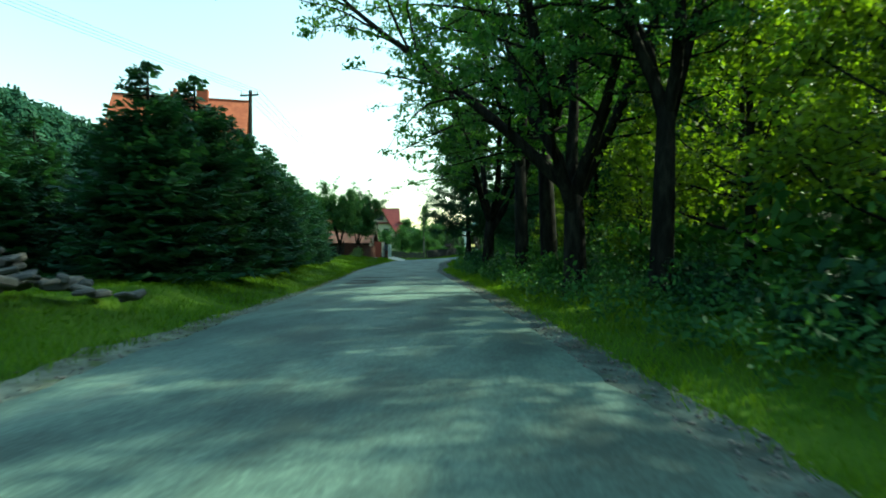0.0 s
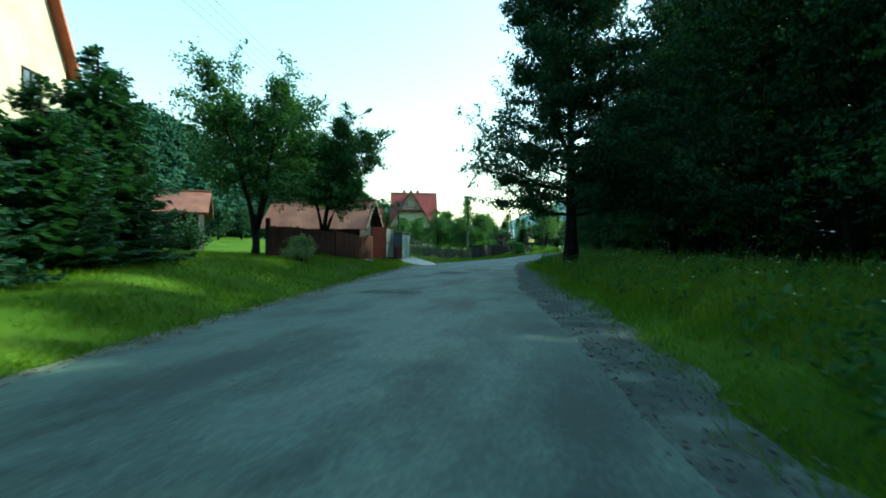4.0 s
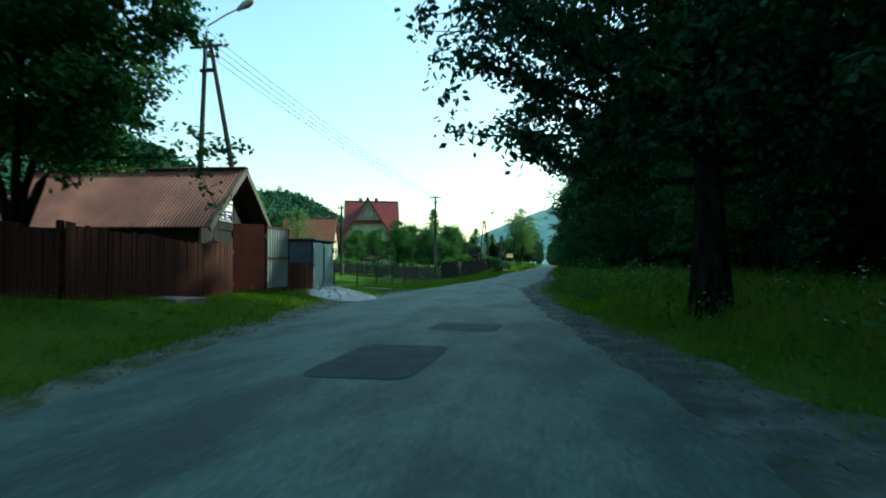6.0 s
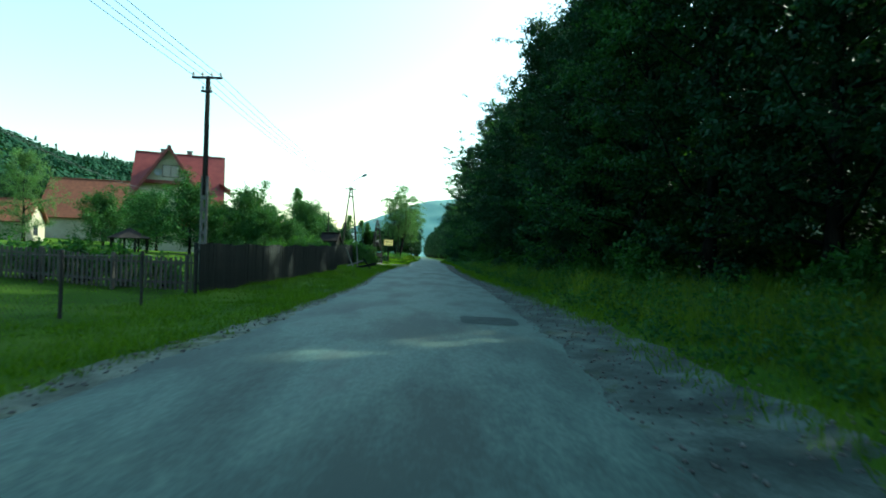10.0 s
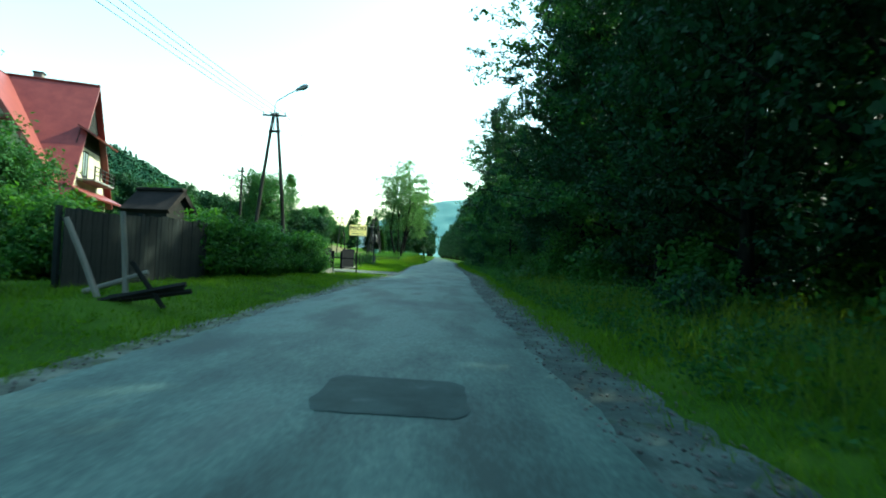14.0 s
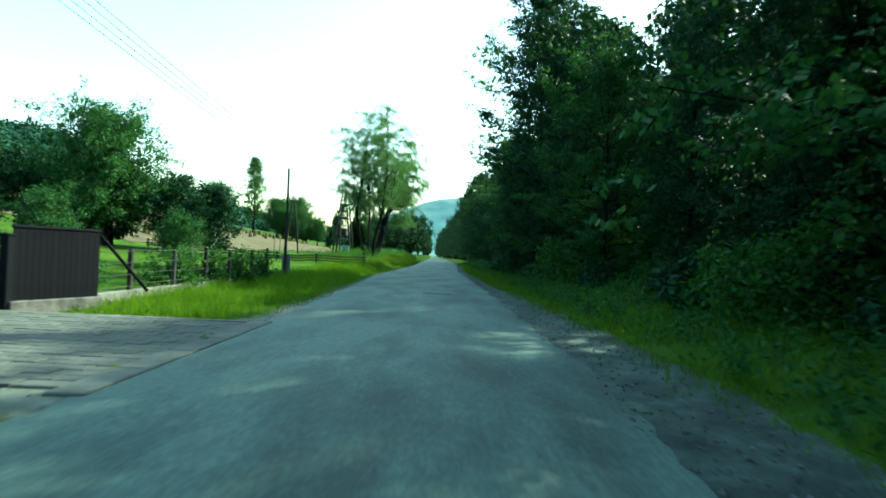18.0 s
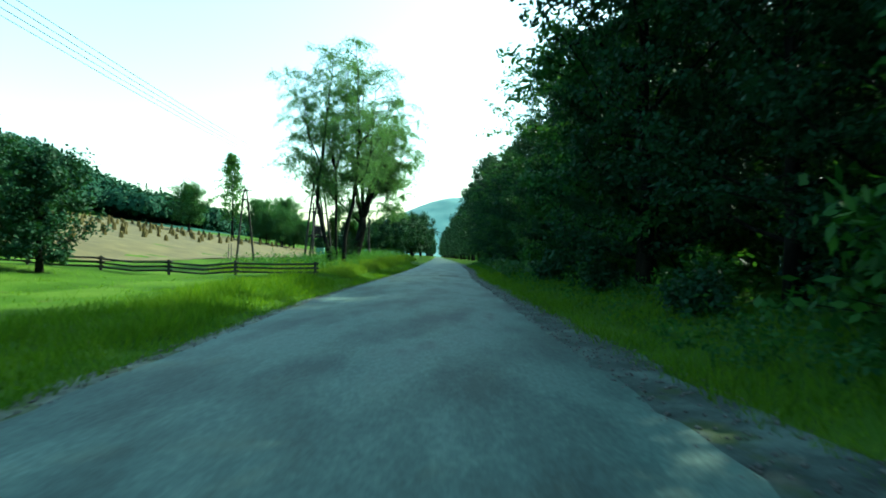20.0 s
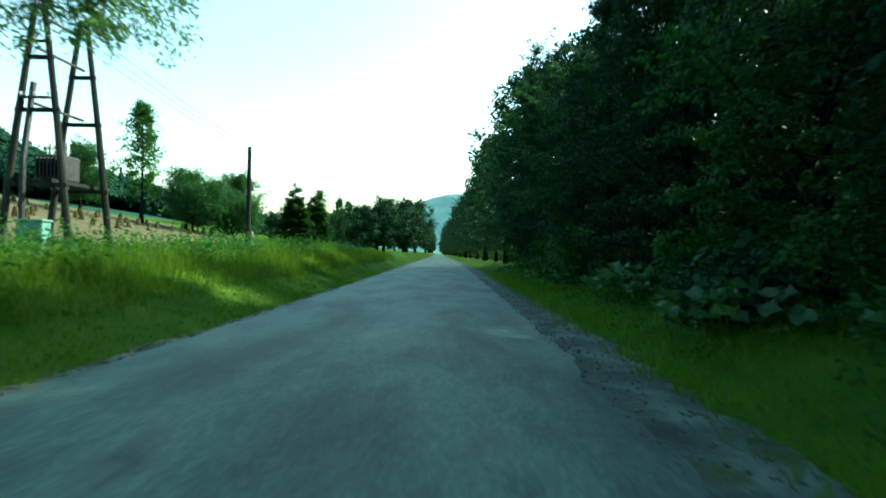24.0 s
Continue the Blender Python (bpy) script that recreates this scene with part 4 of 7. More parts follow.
willow("old willow with a thick leaning forked trunk and drooping crown", placed(-6.95, 168.6), 51,
       [(-0.3, 0, -0.3), (-0.18, 0, 0.3), (0.05, 0, 1.0), (0.35, 0, 1.9), (0.52, 0.02, 2.7), (0.58, 0, 3.5)], [0.62, 0.5, 0.4, 0.33, 0.3, 0.27],
       [([(0.45, 0, 3.0), (-0.5, 0.2, 4.0), (-1.5, 0.4, 4.9), (-2.4, 0.5, 6.4)], 0.11), ([(0.5, 0, 3.2), (0.1, 0.2, 5.2), (-0.2, 0.4, 7.6), (-0.4, 0.5, 12.6)], 0.18),
        ([(0.55, 0, 3.3), (0.62, -0.3, 5.5), (0.55, -0.6, 8.0), (0.8, -0.8, 14.0)], 0.17), ([(0.6, 0, 3.2), (1.05, 0.1, 4.6), (1.8, 0.3, 6.5), (2.5, 0.6, 12.4)], 0.2),
        ([(0.6, 0, 3.4), (0.9, 1.2, 5.2), (1.4, 2.4, 7.2), (1.7, 3.0, 10.6)], 0.14), ([(0.6, 0, 3.4), (1.2, -1.2, 5.4), (2.2, -2.2, 7.0), (2.9, -2.6, 9.4)], 0.13),
        ([(0.6, -0.4, 6.0), (-0.3, -1.0, 7.8), (-1.0, -1.4, 9.4), (-1.4, -1.6, 11.4)], 0.1), ([(1.6, 0.3, 6.2), (2.4, 0.0, 7.6), (3.0, -0.3, 8.8), (3.4, -0.4, 10.0)], 0.1),
        ([(1.4, 0.2, 5.5), (2.4, 0.4, 6.8), (3.1, 0.5, 7.4), (3.7, 0.4, 7.4)], 0.09), ([(1.2, 1.0, 5.4), (1.9, 2.4, 6.6), (2.5, 3.8, 6.9), (2.7, 5.0, 6.4)], 0.08),
        ([(1.1, 0.5, 4.8), (2.0, 1.5, 6.0), (2.6, 2.1, 5.0), (2.7, 2.2, 3.5)], 0.07)], 15, 46)
SLENDER = "slender willows"
willow("slender willow leaning outwards with an open pale crown", placed(-7.0, 160.5), 52,
       [(0.06, 0, -0.3), (0, 0, 0.3), (-0.3, 0, 1.3), (-0.58, 0, 2.4), (-0.9, 0, 4.0), (-0.86, 0, 5.1), (-0.62, 0.1, 6.7), (-0.4, 0.1, 8.6)], [0.21, 0.165, 0.135, 0.12, 0.105, 0.095, 0.08, 0.06],
       [([(-0.62, 0.1, 6.7), (-0.5, 0.1, 8.2), (-0.2, 0.2, 10.4), (0.0, 0.2, 13.0)], 0.08), ([(-0.88, 0, 4.9), (-1.2, 0.3, 6.4), (-1.5, 0.4, 8.0), (-1.6, 0.4, 10.0)], 0.055),
        ([(-0.7, 0, 6.2), (-1.2, -0.5, 7.6), (-1.5, -0.9, 9.4), (-1.4, -1.0, 11.6)], 0.055), ([(-0.88, 0, 4.2), (-1.1, -0.2, 5.0), (-1.3, -0.3, 5.9), (-1.4, -0.4, 6.6)], 0.035)], 11, 30, SLENDER)
willow("slender straight willow with an open pale crown", placed(-6.8, 160.8), 53,
       [(0, 0, -0.3), (0, 0, 0.4), (-0.02, 0, 2.6), (0, 0, 4.1), (-0.06, 0, 5.9), (-0.2, 0, 7.0)], [0.13, 0.095, 0.08, 0.072, 0.065, 0.055],
       [([(-0.06, 0, 5.9), (-0.4, 0.1, 7.2), (-0.7, 0.3, 9.0), (-0.7, 0.4, 12.4)], 0.06), ([(-0.06, 0, 5.9), (0.25, 0.2, 7.0), (0.5, 0.5, 8.8), (0.4, 0.7, 12.0)], 0.05),
        ([(0, 0, 4.0), (-0.5, 0.6, 4.6), (-0.8, 1.1, 5.6), (-0.9, 1.4, 6.6)], 0.03)], 10, 24, SLENDER)
willow("slender willow leaning over the verge", placed(-6.3, 160.6), 54,
       [(-0.03, 0, -0.3), (0, 0, 0.3), (0.06, 0, 1.8), (0.3, 0, 3.0), (0.56, 0, 3.9), (0.68, 0, 5.1), (0.86, 0, 6.7), (0.95, 0, 8.4)], [0.18, 0.14, 0.12, 0.11, 0.1, 0.09, 0.08, 0.06],
       [([(0.86, 0, 6.7), (0.95, 0, 8.4), (0.85, 0.2, 10.6), (0.7, 0.3, 13.8)], 0.08), ([(0.66, 0, 4.9), (1.15, -0.1, 5.4), (1.6, -0.2, 6.4), (1.8, -0.2, 8.6)], 0.06),
        ([(0.6, 0, 5.2), (0.1, 0.2, 5.6), (-0.35, 0.4, 5.7), (-0.5, 0.6, 6.6)], 0.035), ([(0.9, 0, 7.4), (1.5, 0.4, 8.4), (1.8, 0.7, 10.0), (1.8, 0.9, 12.0)], 0.055)], 11, 28, SLENDER)
bush("bush", "dark shrub round the foot of the old willow", placed(-7.5, 167.9), 75, 0.95, 2.5, 70, 24, 0.11, M_LEAF_DARK)
bush("bush", "dark shrub round the foot of the slender willows", placed(-7.1, 160.6), 76, 0.9, 1.4, 40, 18, 0.12, M_LEAF)
# trees behind the fences
garden = tree("garden_tree", "broad low green fruit tree behind the fence", placed(-19.0, 96.0, 0, 0.95), M_LEAF_WOOD, seed=61, H=4.8, r0=0.12, lo=0.6, R=3.6, limbs=40, twigs=9, per=13, leaf=0.17, sigma=0.5, group="garden trees", rag=0.4,
              profile=lambda t: 1.0 - 0.4 * t)
for x, y, s in [(-24, 101, 0.9), (-29, 107, 0.95), (-22, 109, 0.85), (-25, 95, 0.75), (-15.2, 98.5, 1.0), (-13.4, 96.4, 0.72), (-11.8, 97.2, 0.6)]:
    copy_thing(garden, placed(x, y, x * 40, s))
for x, y, s in [(-13.5, 124, 0.5), (-17.5, 127.5, 0.45), (-15, 132, 0.5), (-21, 131, 0.5), (-25.5, 134, 0.6), (-12.5, 137, 0.45), (-31, 141, 1.0), (-37, 138, 1.1), (-19, 121.5, 0.75)]:
    copy_thing(garden, placed(x, y, x * 40, s))
walnut = tree("walnut_tree", "broad dark green walnut tree with an open outline", placed(-21.3, 145.5, 0, 0.86), M_LEAF_WOOD, seed=62, H=9.0, r0=0.26, lo=1.6, R=5.4, limbs=64, twigs=10, per=16, leaf=0.2, sigma=0.5, group="broad trees", rag=0.22)
for x, y, s in [(-36, 252, 0.6), (-42, 256, 0.7), (-24, 330, 1.4), (-30, 345, 1.5), (-18, 352, 1.3), (-16, 372, 1.2), (-58, 250, 1.5), (-27, 296, 1.3), (-37, 250, 1.2), (-41.5, 253, 1.05), (-32.5, 253, 0.95), (-44, 256, 1.4), (-46.5, 285, 1.8)]:
    copy_thing(walnut, placed(x, y, x * 33, s * 0.84))
yellowish = tree("garden_willow", "yellow-green willow in a garden", placed(-47.3, 104), M_WILLOW, seed=63, H=12.0, r0=0.2, lo=1.0, R=4.6, limbs=34, twigs=8, per=14, leaf=0.26, sigma=0.6, droop=0.25, aspect=0.3, group="garden willows")
for x, y, s in [(-38.9, 106, 0.72)]:
    copy_thing(yellowish, placed(x, y, x * 70, s))
dark = tree("garden_tree", "dense dark green tree below the hillside", placed(-62, 92), M_LEAF_DARK, seed=66, H=6.5, r0=0.18, lo=0.6, R=3.4, limbs=30, twigs=8, per=12, leaf=0.28, sigma=0.6, group="dark trees below the hill", rag=0.4)
for k in range(30):
    x, y = -56 - 1.2 * (k * 7 % 30), 74 + 2.3 * (k * 11 % 30)
    if not (-62 < x < -27 and 98 < y < 150):
        copy_thing(dark, placed(x, y, k * 70, 0.8 + 0.05 * (k % 9)))
for k, x in enumerate(np.arange(-15.5, -75, -3.0)):
    copy_thing(dark, placed(x, 148 + 1.5 * math.sin(k * 2.3), k * 47, 0.66 + 0.03 * k + 0.05 * (k % 3)))
for k in range(12):
    copy_thing(dark, placed(-50 - 2.2 * k, 80 + 9 * (k % 3), k * 50, 0.7 + 0.06 * (k % 4)))
for k, (x, y, s) in enumerate([(-22, 300, 2.0), (-16.5, 306, 2.1), (-12, 314, 1.9), (-9.5, 326, 1.8), (-20, 320, 2.2), (-13, 340, 2.0), (-31, 262, 0.8), (-36, 256, 0.9), (-40, 262, 1.0)]):
    copy_thing(dark, placed(x, y, k * 33, s, 0, 0.8 + 0.13 * (k % 4)))
poplar = tree("poplar_tree", "tall ragged poplar standing above the hedges", placed(-48.2, 250.0), M_LEAF, seed=64, H=20.0, r0=0.3, lo=3.0, R=5.0, limbs=34, twigs=6, per=10, leaf=0.4, sigma=0.7, up=0.3, group="poplars")
for x, y, s in [(-46, 360, 1.0), (-40, 365, 0.9), (-36, 362, 0.85)]:
    copy_thing(poplar, placed(x, y, x * 21, s))
far_spruce = spruce("spruce_tree", "tall dark spruce at the field's edge", placed(-47, 352, 0, 1.0), 65, 17.0, 3.6, 60, 14, M_LEAF_WOOD, group="field spruces")
for x, y, s in [(-52, 340, 0.7), (-18, 229, 0.5), (-25, 268, 0.7)]:
    copy_thing(far_spruce, placed(x, y, x, s * 1.4, 0, 0.7))

# a thin branch that reaches out over the road, with a tuft at its tip
reach = thing("forest_tree", "thin dark tree reaching out with a leaf tuft", "tree", at=placed(6.2, 97.6))
part("trunk", Bag().tube([(0, 0, -0.2), (-0.2, 0, 5.0), (-0.9, -0.2, 9.5), (-2.6, -0.7, 12.4), (-4.25, -1.1, 13.55)], [0.09, 0.07, 0.045, 0.018, 0.005], 6), M_BARK, reach)
rng = np.random.default_rng(33)
v, f = leaf_cloud(rng, [(-4.3, -1.1, 13.55), (-4.15, -1.08, 13.5), (-4.45, -1.15, 13.6)], 7, 0.16, 0.16, 0.6, 0.5)
w, f2 = leaf_cloud(rng, [(-0.3, 0, 6.5), (-0.6, 0, 8.0), (-0.9, -0.2, 9.4), (-1.2, -0.3, 10.2), (0.4, 0.5, 8.5)], 60, 0.8, 0.2, 0.6, 0.5)
part("crown", quick_mesh("crown", np.concatenate([v, w]), np.concatenate([f, f2 + len(v)]), M_LEAF_DARK), None, reach)

# bushes and low growth
shrub = bush("bush", "leafy green bush at the wood's edge", placed(6.0, 101.0), 71, 1.5, 1.7, 44, 16, 0.19, M_LEAF, "bushes at the wood's edge")
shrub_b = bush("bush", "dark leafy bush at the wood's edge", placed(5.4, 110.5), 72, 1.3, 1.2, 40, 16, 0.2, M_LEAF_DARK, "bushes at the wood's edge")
rng = np.random.default_rng(6)
for k, y in enumerate(np.arange(64, 200, 3.1)):
    yy = y + rng.uniform(-1, 1)
    copy_thing((shrub, shrub_b)[k % 2], placed(wood_edge(yy) - 1.2 + rng.uniform(-0.7, 0.9), yy, rng.uniform(0, 360), rng.uniform(0.55, 1.1)))
for k, y in enumerate(np.arange(-40, 10, 1.5)):
    copy_thing((shrub_b, shrub)[k % 3 == 0], placed(road_right(y) + 2.5 + rng.uniform(-0.3, 2.2), y, rng.uniform(0, 360), rng.uniform(0.5, 0.95)))
bush("garden_bush", "dark round bush before the wooden shed", placed(-13.3, 29.7), 173, 1.3, 1.8, 60, 20, 0.15, M_LEAF_DARK)
bush("bush", "pale grey-green clump of ornamental grass", placed(-4.3, 24.8), 73, 0.75, 0.95, 70, 20, 0.22, M_PALE_GRASS, aspect=0.12)
hedge = bush("hedge_bush", "clipped rounded bush in a green hedge", placed(-6.6, 101.0), 74, 1.15, 1.75, 70, 26, 0.13, M_LEAF, "roadside hedge", "hedge")
for k, y in enumerate(np.concatenate([[98.7, 99.8], np.arange(102.3, 112.9, 1.25)])):
    copy_thing(hedge, placed(-6.9 + 0.25 * math.sin(y), y, k * 50, 1.06 + 0.08 * math.sin(k * 2.1)))

bush("bush", "bright green leafy bush at the wood's foot", placed(5.0, 119.4), 171, 1.35, 1.7, 60, 22, 0.13, M_LEAF, "sunlit bushes")
bush("bush", "feathery green bush at the wood's foot", placed(4.35, 104.3), 172, 1.15, 2.1, 70, 24, 0.11, M_LEAF, "sunlit bushes")
for x, y, s in [(-8.6, 90.6, 0.9), (-8.3, 92.0, 1.0), (-9.6, 91.2, 1.1), (-10.8, 90.0, 1.0), (-9.0, 95.3, 1.1), (-10.4, 95.2, 1.15), (-9.9, 96.8, 1.2)]:
    copy_thing(hedge, placed(x, y, x * 70, s))

# grass
meadow("verge_grass", "short grass of the roadside verge", 81, 230000, -30, 195, -1, -0.05, 4.4, 0.125, 0.008, M_GRASS, 1.3, 0.5, 0.9, dust_width)
meadow("right_verge_grass", "rough grass of the shaded roadside verge", 82, 210000, -30, 195, 1, 0.0, 3.4, 0.16, 0.008, M_GRASS, 1.1, 0.45, 1.0, gravel_width)
meadow("tall_meadow_grass", "tall seeding meadow grass before the wood", 83, 70000, 8, 110, 1, 1.7, 9.0, 0.5, 0.009, M_GRASS_TALL, 1.0, 0.3, 0.8)
meadow("tall_bank_grass", "tall green weeds on the roadside bank", 84, 60000, 153, 215, -1, 1.2, 8.0, 0.42, 0.011, M_GRASS_TALL, 1.0, 0.3, 0.9)
meadow("fence_grass", "lush sunlit grass below the garden fence", 97, 16000, 120.2, 150, -1, 0.7, 3.6, 0.3, 0.01, M_GRASS, 1.0, 0.45, 0.9)
meadow("lawn_grass", "lawn and rough grass behind the fence", 85, 40000, 14, 150, -1, 4.0, 16.0, 0.1, 0.011, M_GRASS, 1.0, 0.5)


def weeds(name, label, seed, count, y0, y1, side, d0, d1, h, leaf, material, per=16):
    """Leafy weeds scattered over a verge."""
    rng = np.random.default_rng(seed)
    ys = rng.uniform(y0, y1, count)
    d = rng.uniform(d0, d1, count)
    xs = road_left(ys) - d if side < 0 else road_right(ys) + d
    hh = h * rng.uniform(0.4, 1.1, count)
    c = np.stack([xs, ys, land(xs, ys) + hh * 0.5], -1)
    k = np.repeat(np.arange(count), per)
    off = rng.normal(0, 0.5, (len(k), 3)) * np.stack([0.3 * hh[k] + 0.06, 0.3 * hh[k] + 0.06, 0.55 * hh[k]], -1)
    v, f = leaf_cloud(rng, c[k] + off, 1, 0.02, leaf, 0.5, 0.45)
    solid(name, quick_mesh(name, v, f, material), None, label, "weeds", kind="stuff")


weeds("meadow_weeds", "leafy weeds among the meadow grass", 86, 1500, 8, 100, 1, 1.6, 8.0, 0.7, 0.12, M_LEAF)
weeds("verge_weeds", "low leafy weeds of the shaded verge", 186, 2600, 40, 135, 1, 1.3, 4.2, 0.34, 0.09, M_LEAF_WOOD)
weeds("edge_weeds", "low leafy weeds along the wood's foot", 87, 1500, 92, 200, 1, 1.3, 4.6, 0.5, 0.1, M_LEAF)
weeds("bank_weeds", "tall green nettles on the roadside bank", 88, 2600, 153.5, 205, -1, 2.2, 8.0, 0.9, 0.11, M_LEAF)
weeds("bend_weeds", "leafy weeds under the roadside trees", 89, 2200, -30, 12, 1, 1.1, 6.0, 0.8, 0.12, M_LEAF_WOOD)
weeds("meadow_umbels", "white flower umbels over the meadow", 90, 130, 8, 60, 1, 2.2, 8.0, 1.3, 0.05, M_FLOWER, 8)
weeds("verge_clover", "low clover and plantain of the verge", 93, 2500, -20, 190, -1, 0.15, 3.6, 0.1, 0.06, M_GRASS, 10)

# ---------------------------------------------------------------- houses
def slab(bag, a, b, c, d, t):
    """A plate of thickness t below the quad a b c d."""
    q = np.array([a, b, c, d], float)
    n = np.cross(q[1] - q[0], q[3] - q[0])
    n /= np.linalg.norm(n)
    if n[2] < 0:
        n = -n
    v = np.concatenate([q, q - n * t])
    return bag.add(v, [(0, 1, 2, 3), (7, 6, 5, 4), (0, 4, 5, 1), (1, 5, 6, 2), (2, 6, 7, 3), (3, 7, 4, 0)])


def window(parent, x, y, z, w, h, facing, panes=2):
    """A framed window in a wall. facing: 'y' looks to -y, 'x' looks to +x."""
    fr, gl = Bag(), []
    t = 0.07
    put = (lambda u, d, v: (x + u, y - d, z + v)) if facing == "y" else (lambda u, d, v: (x + d, y + u, z + v))

    def bar(u0, u1, v0, v1, d0=-0.02, d1=0.05):
        p, q = put(u0, d0, v0), put(u1, d1, v1)
        fr.box(min(p[0], q[0]), max(p[0], q[0]), min(p[1], q[1]), max(p[1], q[1]), min(p[2], q[2]), max(p[2], q[2]))

    bar(-w / 2, w / 2, 0, t), bar(-w / 2, w / 2, h - t, h)
    for i in range(panes + 1):
        u = -w / 2 + i * (w - t) / panes
        bar(u, u + t, t, h - t)
    wdw = part("window", fr, M_WOOD_DARK, parent)
    for i in range(panes):
        u0 = -w / 2 + i * (w - t) / panes + t
        g = Bag()
        p, q = put(u0, 0.0, t), put(u0 + (w - t) / panes - t, 0.015, h - t)
        g.box(min(p[0], q[0]), max(p[0], q[0]), min(p[1], q[1]), max(p[1], q[1]), p[2], q[2])
        part("pane", g, M_GLASS, wdw)


def gable_house(name, label, at, L, D, wall_h, ridge_h, roof, wall=None, over=0.6, category="house"):
    """A house with its ridge along x, centred on its own origin. Returns the house."""
    ob = thing(name, label, category, at=at)
    x, y = L / 2, D / 2
    w = Bag()
    w.box(-x, x, -y, y, -1.0, wall_h)
    for s in (-1, 1):
        w.add([(s * x, -y, wall_h), (s * x, y, wall_h), (s * x, 0, ridge_h - 0.25), (s * (x - 0.25), -y, wall_h), (s * (x - 0.25), y, wall_h), (s * (x - 0.25), 0, ridge_h - 0.25)],
              [(0, 1, 2), (5, 4, 3), (0, 2, 5, 3), (1, 4, 5, 2)])
    part("wall", w, wall or M_PLASTER, ob)
    k = (ridge_h - wall_h) / y
    for s in (-1, 1):
        part("roof", slab(Bag(), (-x - over, 0, ridge_h), (x + over, 0, ridge_h), (x + over, s * (y + over), wall_h - k * over), (-x - over, s * (y + over), wall_h - k * over), 0.14), roof, ob)
    part("ridge_cap", Bag().box(-x - over, x + over, -0.12, 0.12, ridge_h - 0.04, ridge_h + 0.06, 0.02), roof, ob)
    return ob


# the tall red-roofed house
def red_house():
    g0 = land1(-33, 124)
    at = pose(-32.34, 123.5, g0, 0, 0, 20)
    top, L, D = 13.2 - g0, 9.3, 11.6
    ob = gable_house("red_roof_house", "tall cream house with steep red tin roof and front gable", at, L, D, 3.6, top, M_ROOF_RED, M_PLASTER, 0.5)
    # front cross gable
    cx, hw, dy = -0.8, 4.2, -5.9
    low = top - 8.2
    w = Bag()
    w.add([(cx - hw, dy, -1), (cx + hw, dy, -1), (cx + hw, dy, low + 1.2), (cx, dy, top - 0.45), (cx - hw, dy, low + 1.2), (cx - hw, 0, -1), (cx + hw, 0, -1), (cx + hw, 0, low + 1.2), (cx, 0, top - 0.45), (cx - hw, 0, low + 1.2)],
          [(0, 1, 2, 3, 4), (1, 6, 7, 2), (0, 4, 9, 5), (2, 7, 8, 3), (4, 3, 8, 9)])
    part("front_gable_wall", w, M_PLASTER, ob)
    for s in (-1, 1):
        part("gable_roof", slab(Bag(), (cx, dy - 0.8, top - 0.1), (cx, 0.3, top - 0.1), (cx + s * (hw + 0.9), 0.3, low), (cx + s * (hw + 0.9), dy - 0.8, low), 0.16), M_ROOF_RED, ob)
        part("barge_board", slab(Bag(), (cx, dy - 0.86, top - 0.04), (cx, dy - 0.80, top - 0.04), (cx + s * (hw + 0.92), dy - 0.80, low + 0.04), (cx + s * (hw + 0.92), dy - 0.86, low + 0.04), 0.3), M_ROOF_RED, ob)
    part("apron_roof", slab(Bag(), (cx - 2.3, dy + 0.1, top - 4.0), (cx + 2.3, dy + 0.1, top - 4.0), (cx + 2.5, dy - 0.7, top - 4.5), (cx - 2.5, dy - 0.7, top - 4.5), 0.12), M_ROOF_RED, ob)
    part("apron_roof", slab(Bag(), (cx - 4.0, dy + 0.1, 4.2), (cx + 4.0, dy + 0.1, 4.2), (cx + 4.6, dy - 1.2, 3.4), (cx - 4.6, dy - 1.2, 3.4), 0.12), M_ROOF_RED, ob)
    window(ob, cx + 0.2, dy, top - 3.7, 1.8, 1.4, "y", 2)
    window(ob, cx - 1.8, dy, 4.7, 1.3, 1.4, "y", 2), window(ob, cx + 1.8, dy, 4.7, 1.3, 1.4, "y", 2)
    window(ob, cx - 1.8, dy, 1.3, 1.5, 1.5, "y", 2), window(ob, cx + 1.8, dy, 1.3, 1.5, 1.5, "y", 2)
    # side gable with a balcony and small roofs
    part("side_roof", slab(Bag(), (L / 2, -3.2, 8.4), (L / 2, 3.2, 8.4), (L / 2 + 1.3, 3.4, 7.6), (L / 2 + 1.3, -3.4, 7.6), 0.12), M_ROOF_RED, ob)
    part("side_roof", slab(Bag(), (L / 2, -5.8, 3.9), (L / 2, 5.8, 3.9), (L / 2 + 1.5, 6.0, 3.1), (L / 2 + 1.5, -6.0, 3.1), 0.12), M_ROOF_RED, ob)
    low = 4.6 + (top - 4.9) * 0.33
    for k in range(24):
        y0, y1 = -3.59 + k * 0.3, -3.31 + k * 0.3
        z0, z1 = [low + (top - 0.45 - low) * (1 - abs(y) / 3.6) for y in (y0, y1)]
        x0, x1 = L / 2, L / 2 + 0.03
        part("gable_board", Bag().add([(x0, y0, low), (x0, y1, low), (x0, y1, z1), (x0, y0, z0), (x1, y0, low), (x1, y1, low), (x1, y1, z1), (x1, y0, z0)],
                                      [(4, 5, 6, 7), (3, 2, 1, 0), (0, 1, 5, 4), (1, 2, 6, 5), (2, 3, 7, 6), (3, 0, 4, 7)]), M_WOOD_DARK, ob)
    part("balcony", Bag().box(L / 2, L / 2 + 1.2, -3.0, 3.0, 4.35, 4.5, 0.02), M_CONCRETE, ob)
    rail = Bag()
